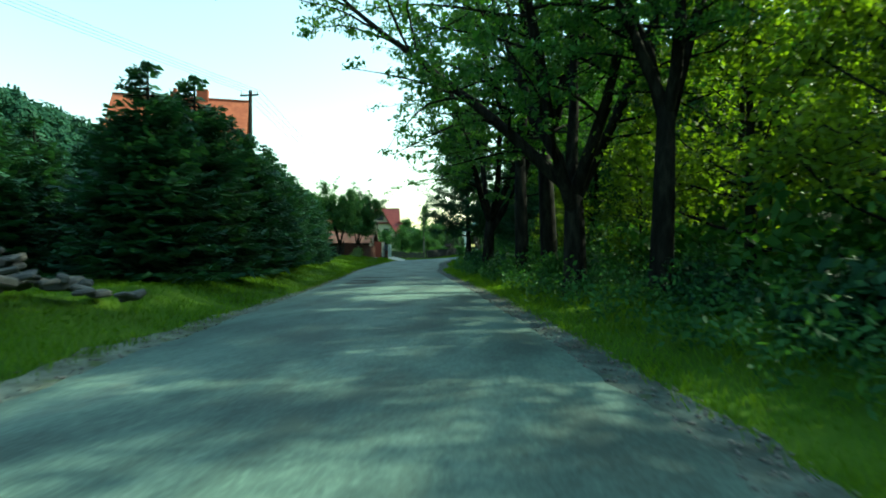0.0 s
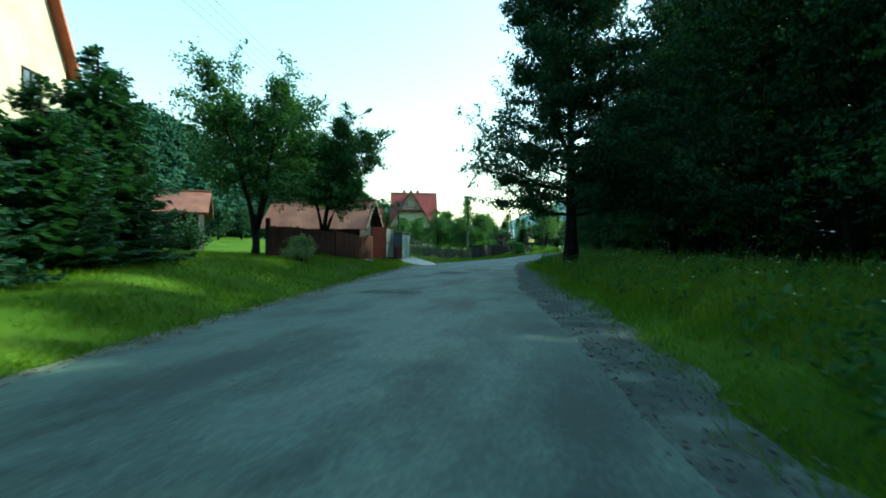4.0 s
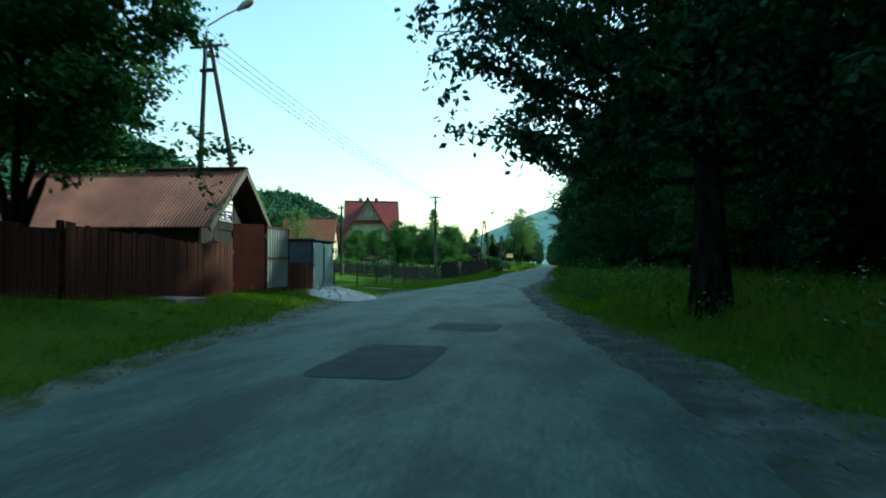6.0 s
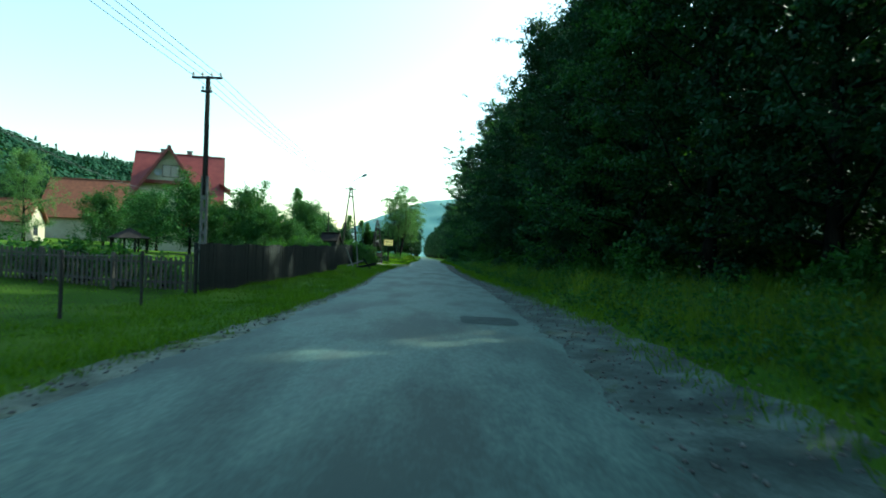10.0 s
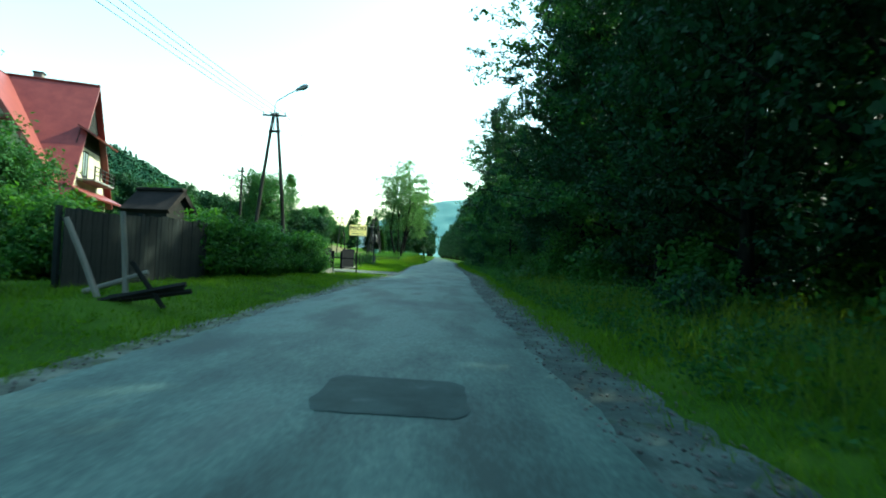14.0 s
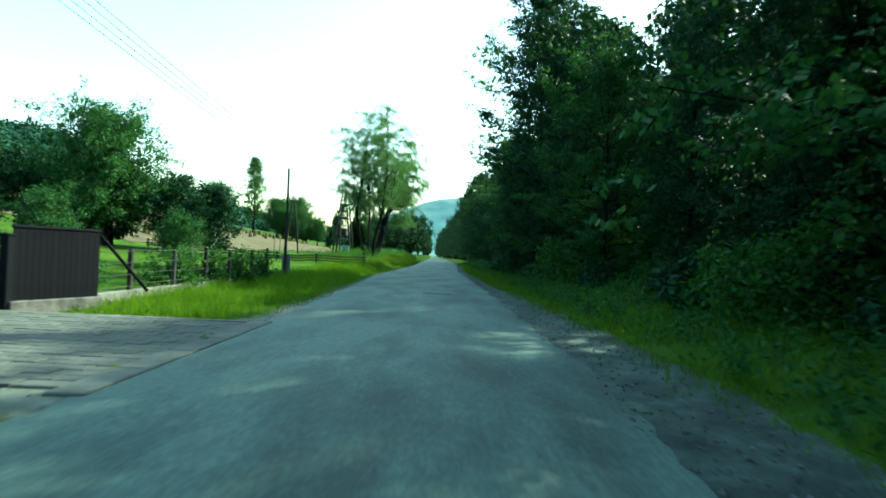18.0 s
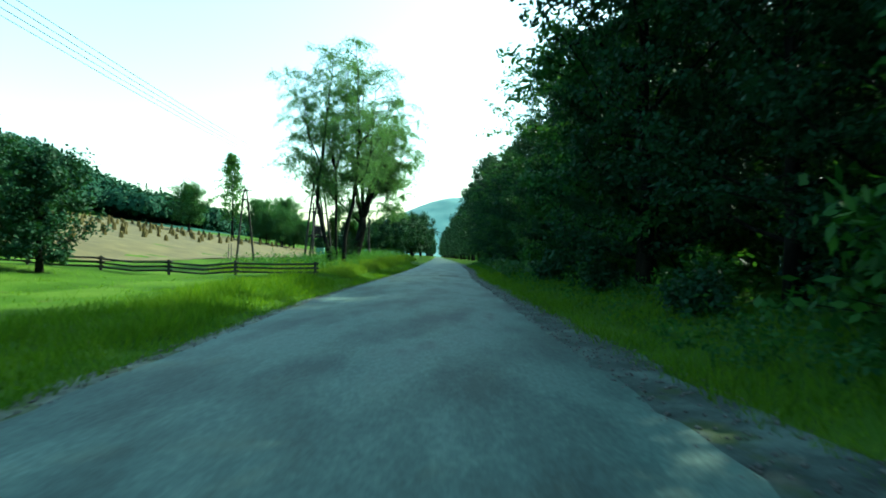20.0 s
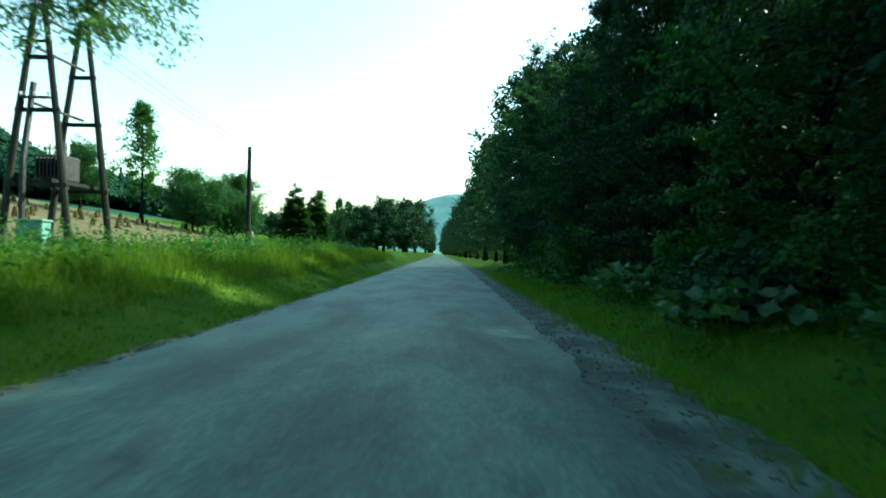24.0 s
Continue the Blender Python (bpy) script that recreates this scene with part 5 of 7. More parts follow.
    for z in (4.8, 5.1, 5.4):
        rail.box(L / 2 + 1.12, L / 2 + 1.18, -3.0, 3.0, z, z + 0.06)
    for yy in (-3.0, -1.5, 0, 1.5, 2.94):
        rail.box(L / 2 + 1.1, L / 2 + 1.2, yy, yy + 0.06, 4.5, 5.46)
    part("balcony_railing", rail, M_WOOD_DARK, ob)
    window(ob, L / 2, -1.0, 4.7, 1.4, 2.0, "x", 2), window(ob, L / 2, 1.2, 1.2, 1.6, 1.4, "x", 2), window(ob, L / 2, -3.2, 1.2, 1.4, 1.4, "x", 2), window(ob, L / 2, 0, 8.8, 1.0, 1.2, "x", 1)
    for xx in (-2.1, 0.9):
        ch = part("chimney", Bag().box(xx - 0.3, xx + 0.3, 0.4, 1.0, top - 0.9, top + 0.5, 0.03), M_CONCRETE, ob)
        part("chimney_cap", Bag().box(xx - 0.38, xx + 0.38, 0.32, 1.08, top + 0.5, top + 0.6, 0.02), M_ROOF_DARK, ch)
    dish = Bag()
    a = np.linspace(0, 2 * np.pi, 17)[:-1]
    dish.add([(cx - 1.1 + 0.42 * math.cos(t), dy - 0.35, top - 3.2 + 0.42 * math.sin(t)) for t in a] + [(cx - 1.1, dy - 0.22, top - 3.2)], [(i, (i + 1) % 16, 16) for i in range(16)])
    part("satellite_dish", dish, M_LAMP, ob)
    return ob


red_house()
h3 = gable_house("tile_roof_house", "low house with weathered orange tiled roof and white gable", pose(-51.4, 137.4, land1(-50, 138), 0, 0, 14), 10.6, 9, 3.6, 11.4 - land1(-50, 138), M_ROOF_OLD, M_PLASTER)
window(h3, 5.3, -1.5, 1.0, 1.2, 1.3, "x", 2), window(h3, 5.3, 1.5, 1.0, 1.2, 1.3, "x", 2)
h1 = gable_house("orange_roof_house", "tall plastered house with orange tiled roof behind the spruces", pose(-18.87, 19.3, land1(-19, 22), 0, 0, 25), 10.5, 8.6, 7.6, 15.2 - land1(-19, 22), M_ROOF_TILE, M_PLASTER, 0.45)
window(h1, 5.25, -1.6, 5.0, 1.2, 1.4, "x", 2), window(h1, 5.25, 1.6, 5.0, 1.2, 1.4, "x", 2), window(h1, 5.25, 0, 9.0, 1.2, 1.4, "x", 2), window(h1, 0, -4.3, 5.0, 1.4, 1.4, "y", 2)
wing = Bag()
wing.add([(-1.8, -4.7, -1), (2.6, -4.7, -1), (2.6, -4.7, 9.0), (0.4, -4.7, 12.9), (-1.8, -4.7, 9.0), (-1.8, 0, -1), (2.6, 0, -1), (2.6, 0, 9.0), (0.4, 0, 12.9), (-1.8, 0, 9.0)],
         [(0, 1, 2, 3, 4), (1, 6, 7, 2), (0, 4, 9, 5), (2, 7, 8, 3), (4, 3, 8, 9)])
part("wing_wall", wing, M_PLASTER, h1)
for s in (-1, 1):
    part("wing_roof", slab(Bag(), (0.4, -5.1, 13.2), (0.4, 0.2, 13.2), (0.4 + s * 2.6, 0.2, 8.5), (0.4 + s * 2.6, -5.1, 8.5), 0.15), M_ROOF_TILE, h1)
window(h1, 0.4, -4.7, 8.2, 1.2, 1.5, "y", 2)
part("chimney", Bag().box(1.2, 2.2, -0.3, 0.4, 11.5, 14.6, 0.03), M_ROOF_TILE, h1)
gable_house("garden_hut", "small dark-roofed wooden garden hut", pose(-8.9, 99.8, land1(-8.9, 99.8), 0, 0, -8), 1.35, 1.3, 2.3 - land1(-8.9, 99.8), 2.86 - land1(-8.9, 99.8), M_ROOF_DARK, M_WOOD_DARK, 0.12, "hut")
gable_house("brown_house", "brown wooden house with rusty tin roof and pale barge boards", pose(-24.71, 31.44, land1(-24.71, 31.44), 0, 0, 35), 9, 7, 3.83 - land1(-24.71, 31.44), 7.43 - land1(-24.71, 31.44), M_ROOF_RUST, M_WOOD_BROWN, 0.5)
gable_house("wooden_shed", "dark wooden shed with a low rusty roof", pose(-17.79, 31.94, land1(-17.79, 31.94), 0, 0, 35), 5.5, 4.6, 3.12 - land1(-17.79, 31.94), 4.22 - land1(-17.79, 31.94), M_ROOF_RUST, M_WOOD_DARK, 0.5, "shed")
gable_house("brown_hut", "small dark wooden hut with a brown tin roof", pose(-15.6, 50.6, land1(-15.6, 50.6), 0, 0, 4), 3.0, 2.6, 2.55 - land1(-15.6, 50.6), 3.42 - land1(-15.6, 50.6), M_ROOF_BROWN, M_WOOD_DARK, 0.35, "hut")
cottage = gable_house("cottage", "pale plastered cottage with a brown roof behind trees", pose(-49.4, 118.0, land1(-49.4, 118.0), 0, 0, 14), 5.4, 5.0, 4.2 - land1(-49.4, 118.0), 6.6 - land1(-49.4, 118.0), M_ROOF_OLD, M_PLASTER, 0.4)
window(cottage, 2.7, 0.0, 0.6, 1.1, 1.2, "x", 2)
gable_house("far_barn", "large far barn with a pale blue-grey roof", pose(-90, 640, land1(-90, 640), 0, 0, 8), 20, 12, 12.0, 17.5, M_ROOF_PALE, M_WHITE, 0.6, "barn")
gazebo = thing("gazebo", "small garden gazebo with a dark pointed roof", "gazebo", at=pose(-22.2, 93.5, land1(-22.2, 93.5) - 0.35))
a8 = [i * math.pi / 4 for i in range(8)]
part("roof", Bag().add([(1.5 * math.cos(t), 1.5 * math.sin(t), 1.35) for t in a8] + [(0, 0, 2.1)], [(i, (i + 1) % 8, 8) for i in range(8)] + [tuple(range(8))[::-1]]), M_ROOF_DARK, gazebo)
for t in a8:
    part("post", Bag().box(1.2 * math.cos(t) - 0.05, 1.2 * math.cos(t) + 0.05, 1.2 * math.sin(t) - 0.05, 1.2 * math.sin(t) + 0.05, -0.1, 1.4), M_WOOD_DARK, gazebo)


# ---------------------------------------------------------------- far woods and hills
def hill_forest():
    rng = np.random.default_rng(91)
    n = 8500
    d = np.where(rng.random(n) < 0.4, rng.uniform(56, 105, n), rng.uniform(74, 165, n))
    ys = np.where(rng.random(n) < 0.82, rng.uniform(-100, 330, n), rng.uniform(330, 760, n))
    open_land = ((ys > 148) & (ys < 270) & (d < 88)) | ((ys > 98) & (ys < 150) & (d < 72)) | ((ys > 270) & (d < 74))
    d = np.where(open_land, rng.uniform(90, 165, n), d)
    xs = road_left(ys) - d
    size = rng.uniform(0.65, 1.35, n)
    conifer = rng.random(n) < 0.16
    c = np.stack([xs, ys, land(xs, ys)], -1)
    k = np.repeat(np.arange(n), 76)
    w = rng.normal(0, 1, (len(k), 3))
    w[:, 2] = np.abs(w[:, 2])
    w /= np.linalg.norm(w, axis=1)[:, None]
    up = rng.uniform(0, 1, len(k))
    ring = np.stack([w[:, 0], w[:, 1], 0 * up], -1)
    ring /= np.linalg.norm(ring, axis=1)[:, None] + 1e-9
    round_spot = w * np.array([3.4, 3.4, 3.6]) * size[k][:, None] + np.stack([0 * up, 0 * up, 3.0 * size[k]], -1)
    cone_spot = ring * (1.7 * (1 - up) * size[k])[:, None] + np.stack([0 * up, 0 * up, (1.0 + 7.0 * up) * size[k]], -1)
    tip = conifer[k][:, None]
    nrm = np.where(tip, ring + [0, 0, 0.5], w) + rng.normal(0, 0.2, (len(k), 3))
    nrm /= np.linalg.norm(nrm, axis=1)[:, None]
    spot = c[k] + np.where(tip, cone_spot, round_spot)
    a = np.cross(nrm, rng.normal(0, 1, (len(k), 3)))
    a /= np.linalg.norm(a, axis=1)[:, None]
    b = np.cross(nrm, a)
    r = np.where(conifer[k], 0.5, 0.66)[:, None] * rng.uniform(0.7, 1.2, (len(k), 1))
    v = np.stack([spot - a * r, spot + b * r * 0.8, spot + a * r, spot - b * r * 0.8], 1).reshape(-1, 3)
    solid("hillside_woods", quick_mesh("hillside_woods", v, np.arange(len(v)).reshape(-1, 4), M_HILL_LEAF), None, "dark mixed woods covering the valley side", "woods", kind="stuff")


hill_forest()


def far_hill(name, label, cx, cy, rx, ry, h, seed, material):
    rows = []
    for i in range(141):
        u = -1 + 2 * i / 140
        row = []
        for j in range(71):
            w = -1 + 2 * j / 70
            r = math.sqrt(u * u + w * w)
            z = h * max(0.0, math.cos(min(r, 1) * math.pi / 2)) ** 1.4
            z += 5 * noise.fractal((u * 9 + seed, w * 9, 0.3), 0.8, 2.1, 5) * (1 if r < 1 else 0)
            row.append((cx + u * rx, cy + w * ry, z - 3))
        rows.append(row)
    solid(name, Bag().sheet(rows), material, label, "hill", kind="structure", smooth=True)


# The hills look hazy by their material's colour alone.
far_hill("backdrop_hill", "wooded hill closing the valley, haze painted into its blue-green", 125, 2100, 680, 500, 222, 1, M_HAZE_HILL)
far_hill("backdrop_hill", "wooded ridge beyond the fields, painted in haze tones", -900, 2000, 800, 500, 150, 5, M_HAZE_HILL)
far_hill("backdrop_hill", "wooded slope beside the valley's end, painted in haze tones", 520, 1500, 620, 500, 170, 9, M_HAZE_HILL)

thicket = bush("undergrowth", "dark undergrowth inside the wood", placed(wood_edge(50) + 3, 50), 77, 2.4, 2.6, 34, 14, 0.3, M_LEAF, "undergrowth of the wood")
rng = np.random.default_rng(8)
for row, gap in enumerate((2.4, 7.0)):
    for y in np.concatenate([np.arange(-56, 210, 3.4 if row == 0 else 4.6), np.arange(210, 400, 5.0)]):
        copy_thing(thicket, placed(wood_edge(y) + gap + rng.uniform(-0.8, 0.8), y + rng.uniform(-0.8, 0.8), rng.uniform(0, 360), rng.uniform(0.75, 1.3)))


# ---------------------------------------------------------------- poles and lines
def insulator(parent, x, y, z):
    b = Bag().tube([(x, y, z), (x, y, z + 0.05), (x, y, z + 0.06), (x, y, z + 0.1), (x, y, z + 0.11), (x, y, z + 0.15)], [0.015, 0.015, 0.045, 0.05, 0.03, 0.035], 8)
    part("insulator", b, M_PORCELAIN, parent)


def cross_arm(ob, z, half, n=4, y=-0.1):
    part("cross_arm", Bag().box(-half, half, y - 0.04, y + 0.04, z, z + 0.08, 0.01), M_IRON, ob)
    for i in range(n):
        insulator(ob, -half + 0.06 + i * (2 * half - 0.12) / (n - 1), y, z + 0.08)


def ladder_pole(x, y, top, label, wood_from=0.45):
    """A concrete pole with openings, lengthened by a wooden top."""
    g = land1(x, y)
    h = top - g
    ob = thing("utility_pole", label, "utility pole", "utility poles", at=pose(x, y, g))
    m = h * wood_from
    b = Bag()
    for s in (-1, 1):
        b.box(s * 0.085 - 0.035, s * 0.085 + 0.035, -0.07, 0.07, -0.4, m + 0.5)
    for i in range(int(m / 0.42)):
        b.box(-0.05, 0.05, -0.06, 0.06, 0.1 + i * 0.42, 0.22 + i * 0.42)
    part("concrete_shaft", b, M_CONCRETE, ob)
    part("wooden_top", Bag().tube([(0, 0.0, m - 0.2), (0, 0, h)], [0.1, 0.08], 9), M_POLE, ob)
    cross_arm(ob, h - 0.12, 0.55)
    cross_arm(ob, h - 0.62, 0.2, 2)
    return ob


def wood_pole(x, y, top, label, r=0.1, arm=0.28):
    g = land1(x, y)
    h = top - g
    ob = thing("utility_pole", label, "utility pole", "utility poles", at=pose(x, y, g))
    part("pole", Bag().tube([(0, 0, -0.4), (0.01, 0, h * 0.5), (0, 0, h)], [r * 1.2, r, r * 0.8], 9), M_POLE, ob)
    part("concrete_foot", Bag().box(-0.16, 0.16, 0.08, 0.3, -0.3, 1.0, 0.03), M_CONCRETE, ob)
    if arm:
        cross_arm(ob, h - 0.3, arm, 2)
    return ob


def a_pole(x, y, top, left, right, label, lamp=None):
    """Two legs meeting at the top, with a cross-arm and maybe a street lamp on a bent pipe."""
    g = land1(x, y)
    h = top - g
    ob = thing("street_lamp" if lamp else "utility_pole", label, "street lamp" if lamp else "utility pole", "utility poles", at=pose(x, y, g))
    for s, foot in ((-1, left), (1, right)):
        part("leg", Bag().tube([(foot, 0, -0.4), (foot * 0.45 + s * 0.06, 0, h * 0.55), (s * 0.09, 0, h)], [0.1, 0.085, 0.065], 9), M_POLE, ob)
    part("brace", Bag().box(-0.28, 0.28, -0.05, 0.05, h - 0.95, h - 0.83, 0.01), M_POLE, ob)
    part("cap", Bag().box(-0.2, 0.2, -0.07, 0.07, h - 0.06, h + 0.03, 0.01), M_IRON, ob)
    cross_arm(ob, h - 0.16, 0.6)
    if lamp:
        lx, ly, lz = lamp[0] - x, lamp[1] - y, lamp[2] - g
        part("lamp_arm", Bag().tube([(0, -0.1, h - 0.9), (0, -0.1, h + 0.35), (0.06, -0.08, h + 0.6), (lx * 0.5, ly * 0.5, (h + 0.6 + lz) / 2 + 0.05), (lx - 0.2, ly, lz - 0.1)], 0.028, 7), M_LAMP, ob)
        head = part("lamp_head", Bag().tube([(lx - 0.3, ly, lz - 0.16), (lx - 0.2, ly, lz - 0.1), (lx, ly, lz), (lx + 0.22, ly, lz + 0.1), (lx + 0.34, ly, lz + 0.13)], [0.05, 0.08, 0.13, 0.12, 0.04], 9), M_LAMP, ob, smooth=True)
        part("lamp_glass", Bag().tube([(lx - 0.08, ly, lz - 0.1), (lx + 0.08, ly, lz - 0.04), (lx + 0.24, ly, lz + 0.02)], [0.05, 0.09, 0.05], 8), M_GLASS, head)
    return ob


P1, P2, P3 = (-9.23, 39.7, 8.63), (-8.82, 73.7, 7.51), (-8.83, 110.1, 7.95)
a_pole(*P1, -0.35, 1.75, "wooden A-frame pole with a street lamp", lamp=(-8.05, 40.0, 10.0))
ladder_pole(*P2, "slim concrete and wood pole carrying wires")
a_pole(*P3, -0.95, 0.95, "wooden A-frame pole with a street lamp", lamp=(-7.5, 109.9, 9.25))
wood_pole(-16.2, 68.7, 6.35, "dark wooden pole behind the fence")
wood_pole(-11.74, 113.8, 5.75, "thin dark wooden pole by the hedge", 0.07, 0.2)
wood_pole(-6.75, 134.5, 4.65, "pale slender pole by the garden fence", 0.06, 0)
P5 = (-8.75, 188.6, 5.8)
wood_pole(*P5, "dark wooden pole in the roadside grass", 0.1, 0)
a_pole(-17.6, 174.9, 7.0, -0.8, 0.8, "thin dark wooden A-frame pole in the field")
a_pole(-23.4, 282, 13.6, -1.6, 1.6, "far wooden A-frame pole above the field")
H1P = (-1.2, 0.4, 9.35)
wood_pole(*H1P, "tall wooden pole with a cross-arm behind the spruces", 0.11, 0.5)
wood_pole(-21.5, 330, 9.0, "far dark wooden pole beside the road")


def span(a, b, half, n, sag, thick=0.011):
    ob = thing("power_line", "thin sagging overhead wires between two poles", "power line", "power lines", at=pose(*a))
    for i in range(n):
        dx = -half + i * 2 * half / max(n - 1, 1)
        t = np.linspace(0, 1, 13)
        pts = np.stack([(b[0] - a[0]) * t + dx, (b[1] - a[1]) * t, (b[2] - a[2]) * t - sag * 4 * t * (1 - t)], -1)
        part("wire", Bag().tube(pts, thick, 4, cap=False), M_IRON, ob)


span((-6.0, -40, 9.3), H1P, 0.45, 4, 0.5, 0.007)
span(H1P, P1, 0.5, 4, 0.5, 0.007), span(P1, P2, 0.5, 4, 0.45), span(P2, P3, 0.5, 4, 0.45), span(P3, (-13.0, 181.5, 8.6), 0.5, 4, 1.1)
span((-16.2, 68.7, 6.1), (-33, 118, 8.0), 0.1, 2, 0.6), span((-60, 55, 8.5), (-16.2, 68.7, 6.1), 0.1, 2, 0.7)
span((-13.0, 183.6, 8.7), (-23.4, 282, 13.2), 0.5, 3, 1.4)


def transformer():
    g = land1(-13, 182.5)
    ob = thing("transformer_station", "wooden pole transformer station on two A-frames", "transformer", at=pose(-13, 182.5, g))
    top = 9.3 - g
    for dy in (-1.0, 1.1):
        for s in (-1, 1):
            part("leg", Bag().tube([(s * 1.2, dy, -0.4), (s * 0.66, dy, top * 0.5), (s * 0.1, dy, top)], [0.12, 0.105, 0.085], 9), M_POLE, ob)
        for z, w in ((2.2, 1.02), (4.6, 0.72), (6.3, 0.48)):
            part("cross_beam", Bag().box(-w, w, dy - 0.06, dy + 0.06, z, z + 0.13, 0.01), M_WOOD_DARK, ob)
        part("head_plate", Bag().box(-0.24, 0.24, dy - 0.09, dy + 0.09, top - 0.5, top - 0.35, 0.01), M_IRON, ob)
    for x in (-0.5, 0.5):
        part("platform_beam", Bag().box(x - 0.06, x + 0.06, -1.1, 1.2, 2.33, 2.47, 0.01), M_WOOD_DARK, ob)
    for z in (5.0, 6.8, 7.9):
        part("rung", Bag().box(-0.5, 0.5, -1.2, -1.08, z, z + 0.07, 0.01), M_IRON, ob)
        part("rung", Bag().box(-0.04, 0.04, -1.1, 1.2, z - 0.2, z - 0.12, 0.01), M_IRON, ob)
        for x in (-0.45, 0.0, 0.45):
            insulator(ob, x, -1.14, z + 0.07)
    tank = part("transformer_tank", Bag().box(-0.42, 0.42, -0.4, 0.5, 2.48, 3.35, 0.05), M_IRON, ob, "dark iron transformer tank")
    for i in range(7):
        part("cooling_fin", Bag().box(-0.4 + i * 0.125, -0.36 + i * 0.125, -0.52, -0.4, 2.6, 3.25), M_IRON, tank)
    for x in (-0.28, 0, 0.28):
        part("bushing", Bag().tube([(x, 0, 3.35), (x, 0, 3.45), (x, 0, 3.55), (x, 0, 3.65), (x, 0, 3.8)], [0.05, 0.08, 0.05, 0.07, 0.03], 8), M_PORCELAIN, tank)
    for s in (-1, 1):
        part("switch_arm", Bag().tube([(s * 0.9, -1.3, top - 0.3), (s * 0.5, -1.2, top - 0.1), (s * 0.2, -1.1, top - 0.3)], 0.035, 6), M_IRON, ob)
    part("cable_pipe", Bag().tube([(-0.2, -1.3, 0.3), (-0.2, -1.3, 3.0), (-0.3, -0.8, 5.6)], 0.09, 8), M_IRON, ob)
    box = thing("meter_box", "green painted steel electric cabinet at the pole's foot", "electric cabinet", at=pose(-12.35, 180.6, land1(-12.35, 180.6)))
    part("body", Bag().box(-0.4, 0.4, -0.2, 0.2, -0.1, 1.05, 0.02), M_GREENBOX, box)
    part("lid", Bag().box(-0.44, 0.44, -0.24, 0.24, 1.05, 1.13, 0.02), M_GREENBOX, box)
    part("warning_plate", Bag().box(0.04, 0.18, -0.215, -0.2, 0.62, 0.8), M_SIGN, box)


transformer()


# ---------------------------------------------------------------- shed, gate and locker
def shed():
    ang = 7.0
    ob = thing("shed", "dark timber shed with rusty corrugated roof", "shed", at=pose(-7.1, 37.7, 0.42, 0, 0, ang))
    L, hw, eave, ridge = 5.7, 1.85, 1.95, 3.55
    frame_bag = Bag()
    frame_bag.box(-L, 0, -hw + 0.25, hw - 0.25, -0.5, eave - 0.1)
    part("core_wall", frame_bag, M_WOOD_DARK, ob)
    for i in range(int(L / 0.2)):
        x = -L + 0.02 + i * 0.2
        part("board", Bag().box(x, x + 0.185, -hw + 0.22, -hw + 0.245, -0.3, eave - 0.02), M_WOOD_DARK, ob)
    for i in range(14):
        y = -hw + 0.28 + i * 0.235
        zt = eave + (ridge - eave) * (1 - abs(y + 0.11) / hw) - 0.15
        part("gable_board", Bag().box(0.0, 0.03, y, y + 0.22, eave - 0.2 if 3 < i < 11 else -0.3, zt), M_WOOD_DARK, ob)
    for s in (-1, 1):
        n = int((L + 0.9) / 0.1) * 4
        x = np.linspace(-L - 0.3, 0.55, n + 1)
        w = 0.02 * np.sin(x / 0.1 * 2 * np.pi)
        t = np.linspace(0, 1.14, 6)
        rows = [np.stack([x, np.full_like(x, s * hw * k), ridge - (ridge - eave) * k + w], -1) for k in t]
        low = [r - [0, 0, 0.03] for r in rows[::-1]]
        part("roof_sheet", Bag().sheet(rows + low), M_ROOF_RUST, ob)
        part("barge_board", slab(Bag(), (0.5, 0, ridge + 0.03), (0.56, 0, ridge + 0.03), (0.56, s * hw * 1.16, eave - (ridge - eave) * 0.16 + 0.03), (0.5, s * hw * 1.16, eave - (ridge - eave) * 0.16 + 0.03), 0.16), M_WOOD_GREY, ob)
    part("ridge_cap", Bag().box(-L - 0.3, 0.56, -0.13, 0.13, ridge, ridge + 0.05, 0.02), M_ROOF_RUST, ob)
    notice = part("notice_board", Bag().box(0.04, 0.07, -0.62, 0.1, 2.0, 2.62), M_WHITE, ob, "small white and blue notice board")
    part("blue_field", Bag().box(0.072, 0.078, -0.6, 0.08, 2.02, 2.3), M_BLUE, notice)
    for y0, y1, z0, z1, m in ((-0.57, -0.48, 2.36, 2.58, M_OCHRE), (-0.42, 0.05, 2.48, 2.53, M_BLACK), (-0.42, -0.05, 2.4, 2.44, M_GREENBOX), (-0.54, -0.44, 2.06, 2.26, M_WHITE), (-0.3, 0.02, 2.2, 2.24, M_WHITE), (-0.3, -0.02, 2.12, 2.16, M_WHITE), (-0.3, 0.0, 2.05, 2.08, M_WHITE)):
        part("writing_bar", Bag().box(0.079, 0.083, y0, y1, z0, z1), m, notice)
    return ob


shed()


def frame_from(a, b, z):
    """A pose whose x runs from a to b on the plan."""
    return Matrix.Translation((a[0], a[1], z)) @ Matrix.Rotation(math.atan2(b[1] - a[1], b[0] - a[0]), 4, "Z"), math.hypot(b[0] - a[0], b[1] - a[1])


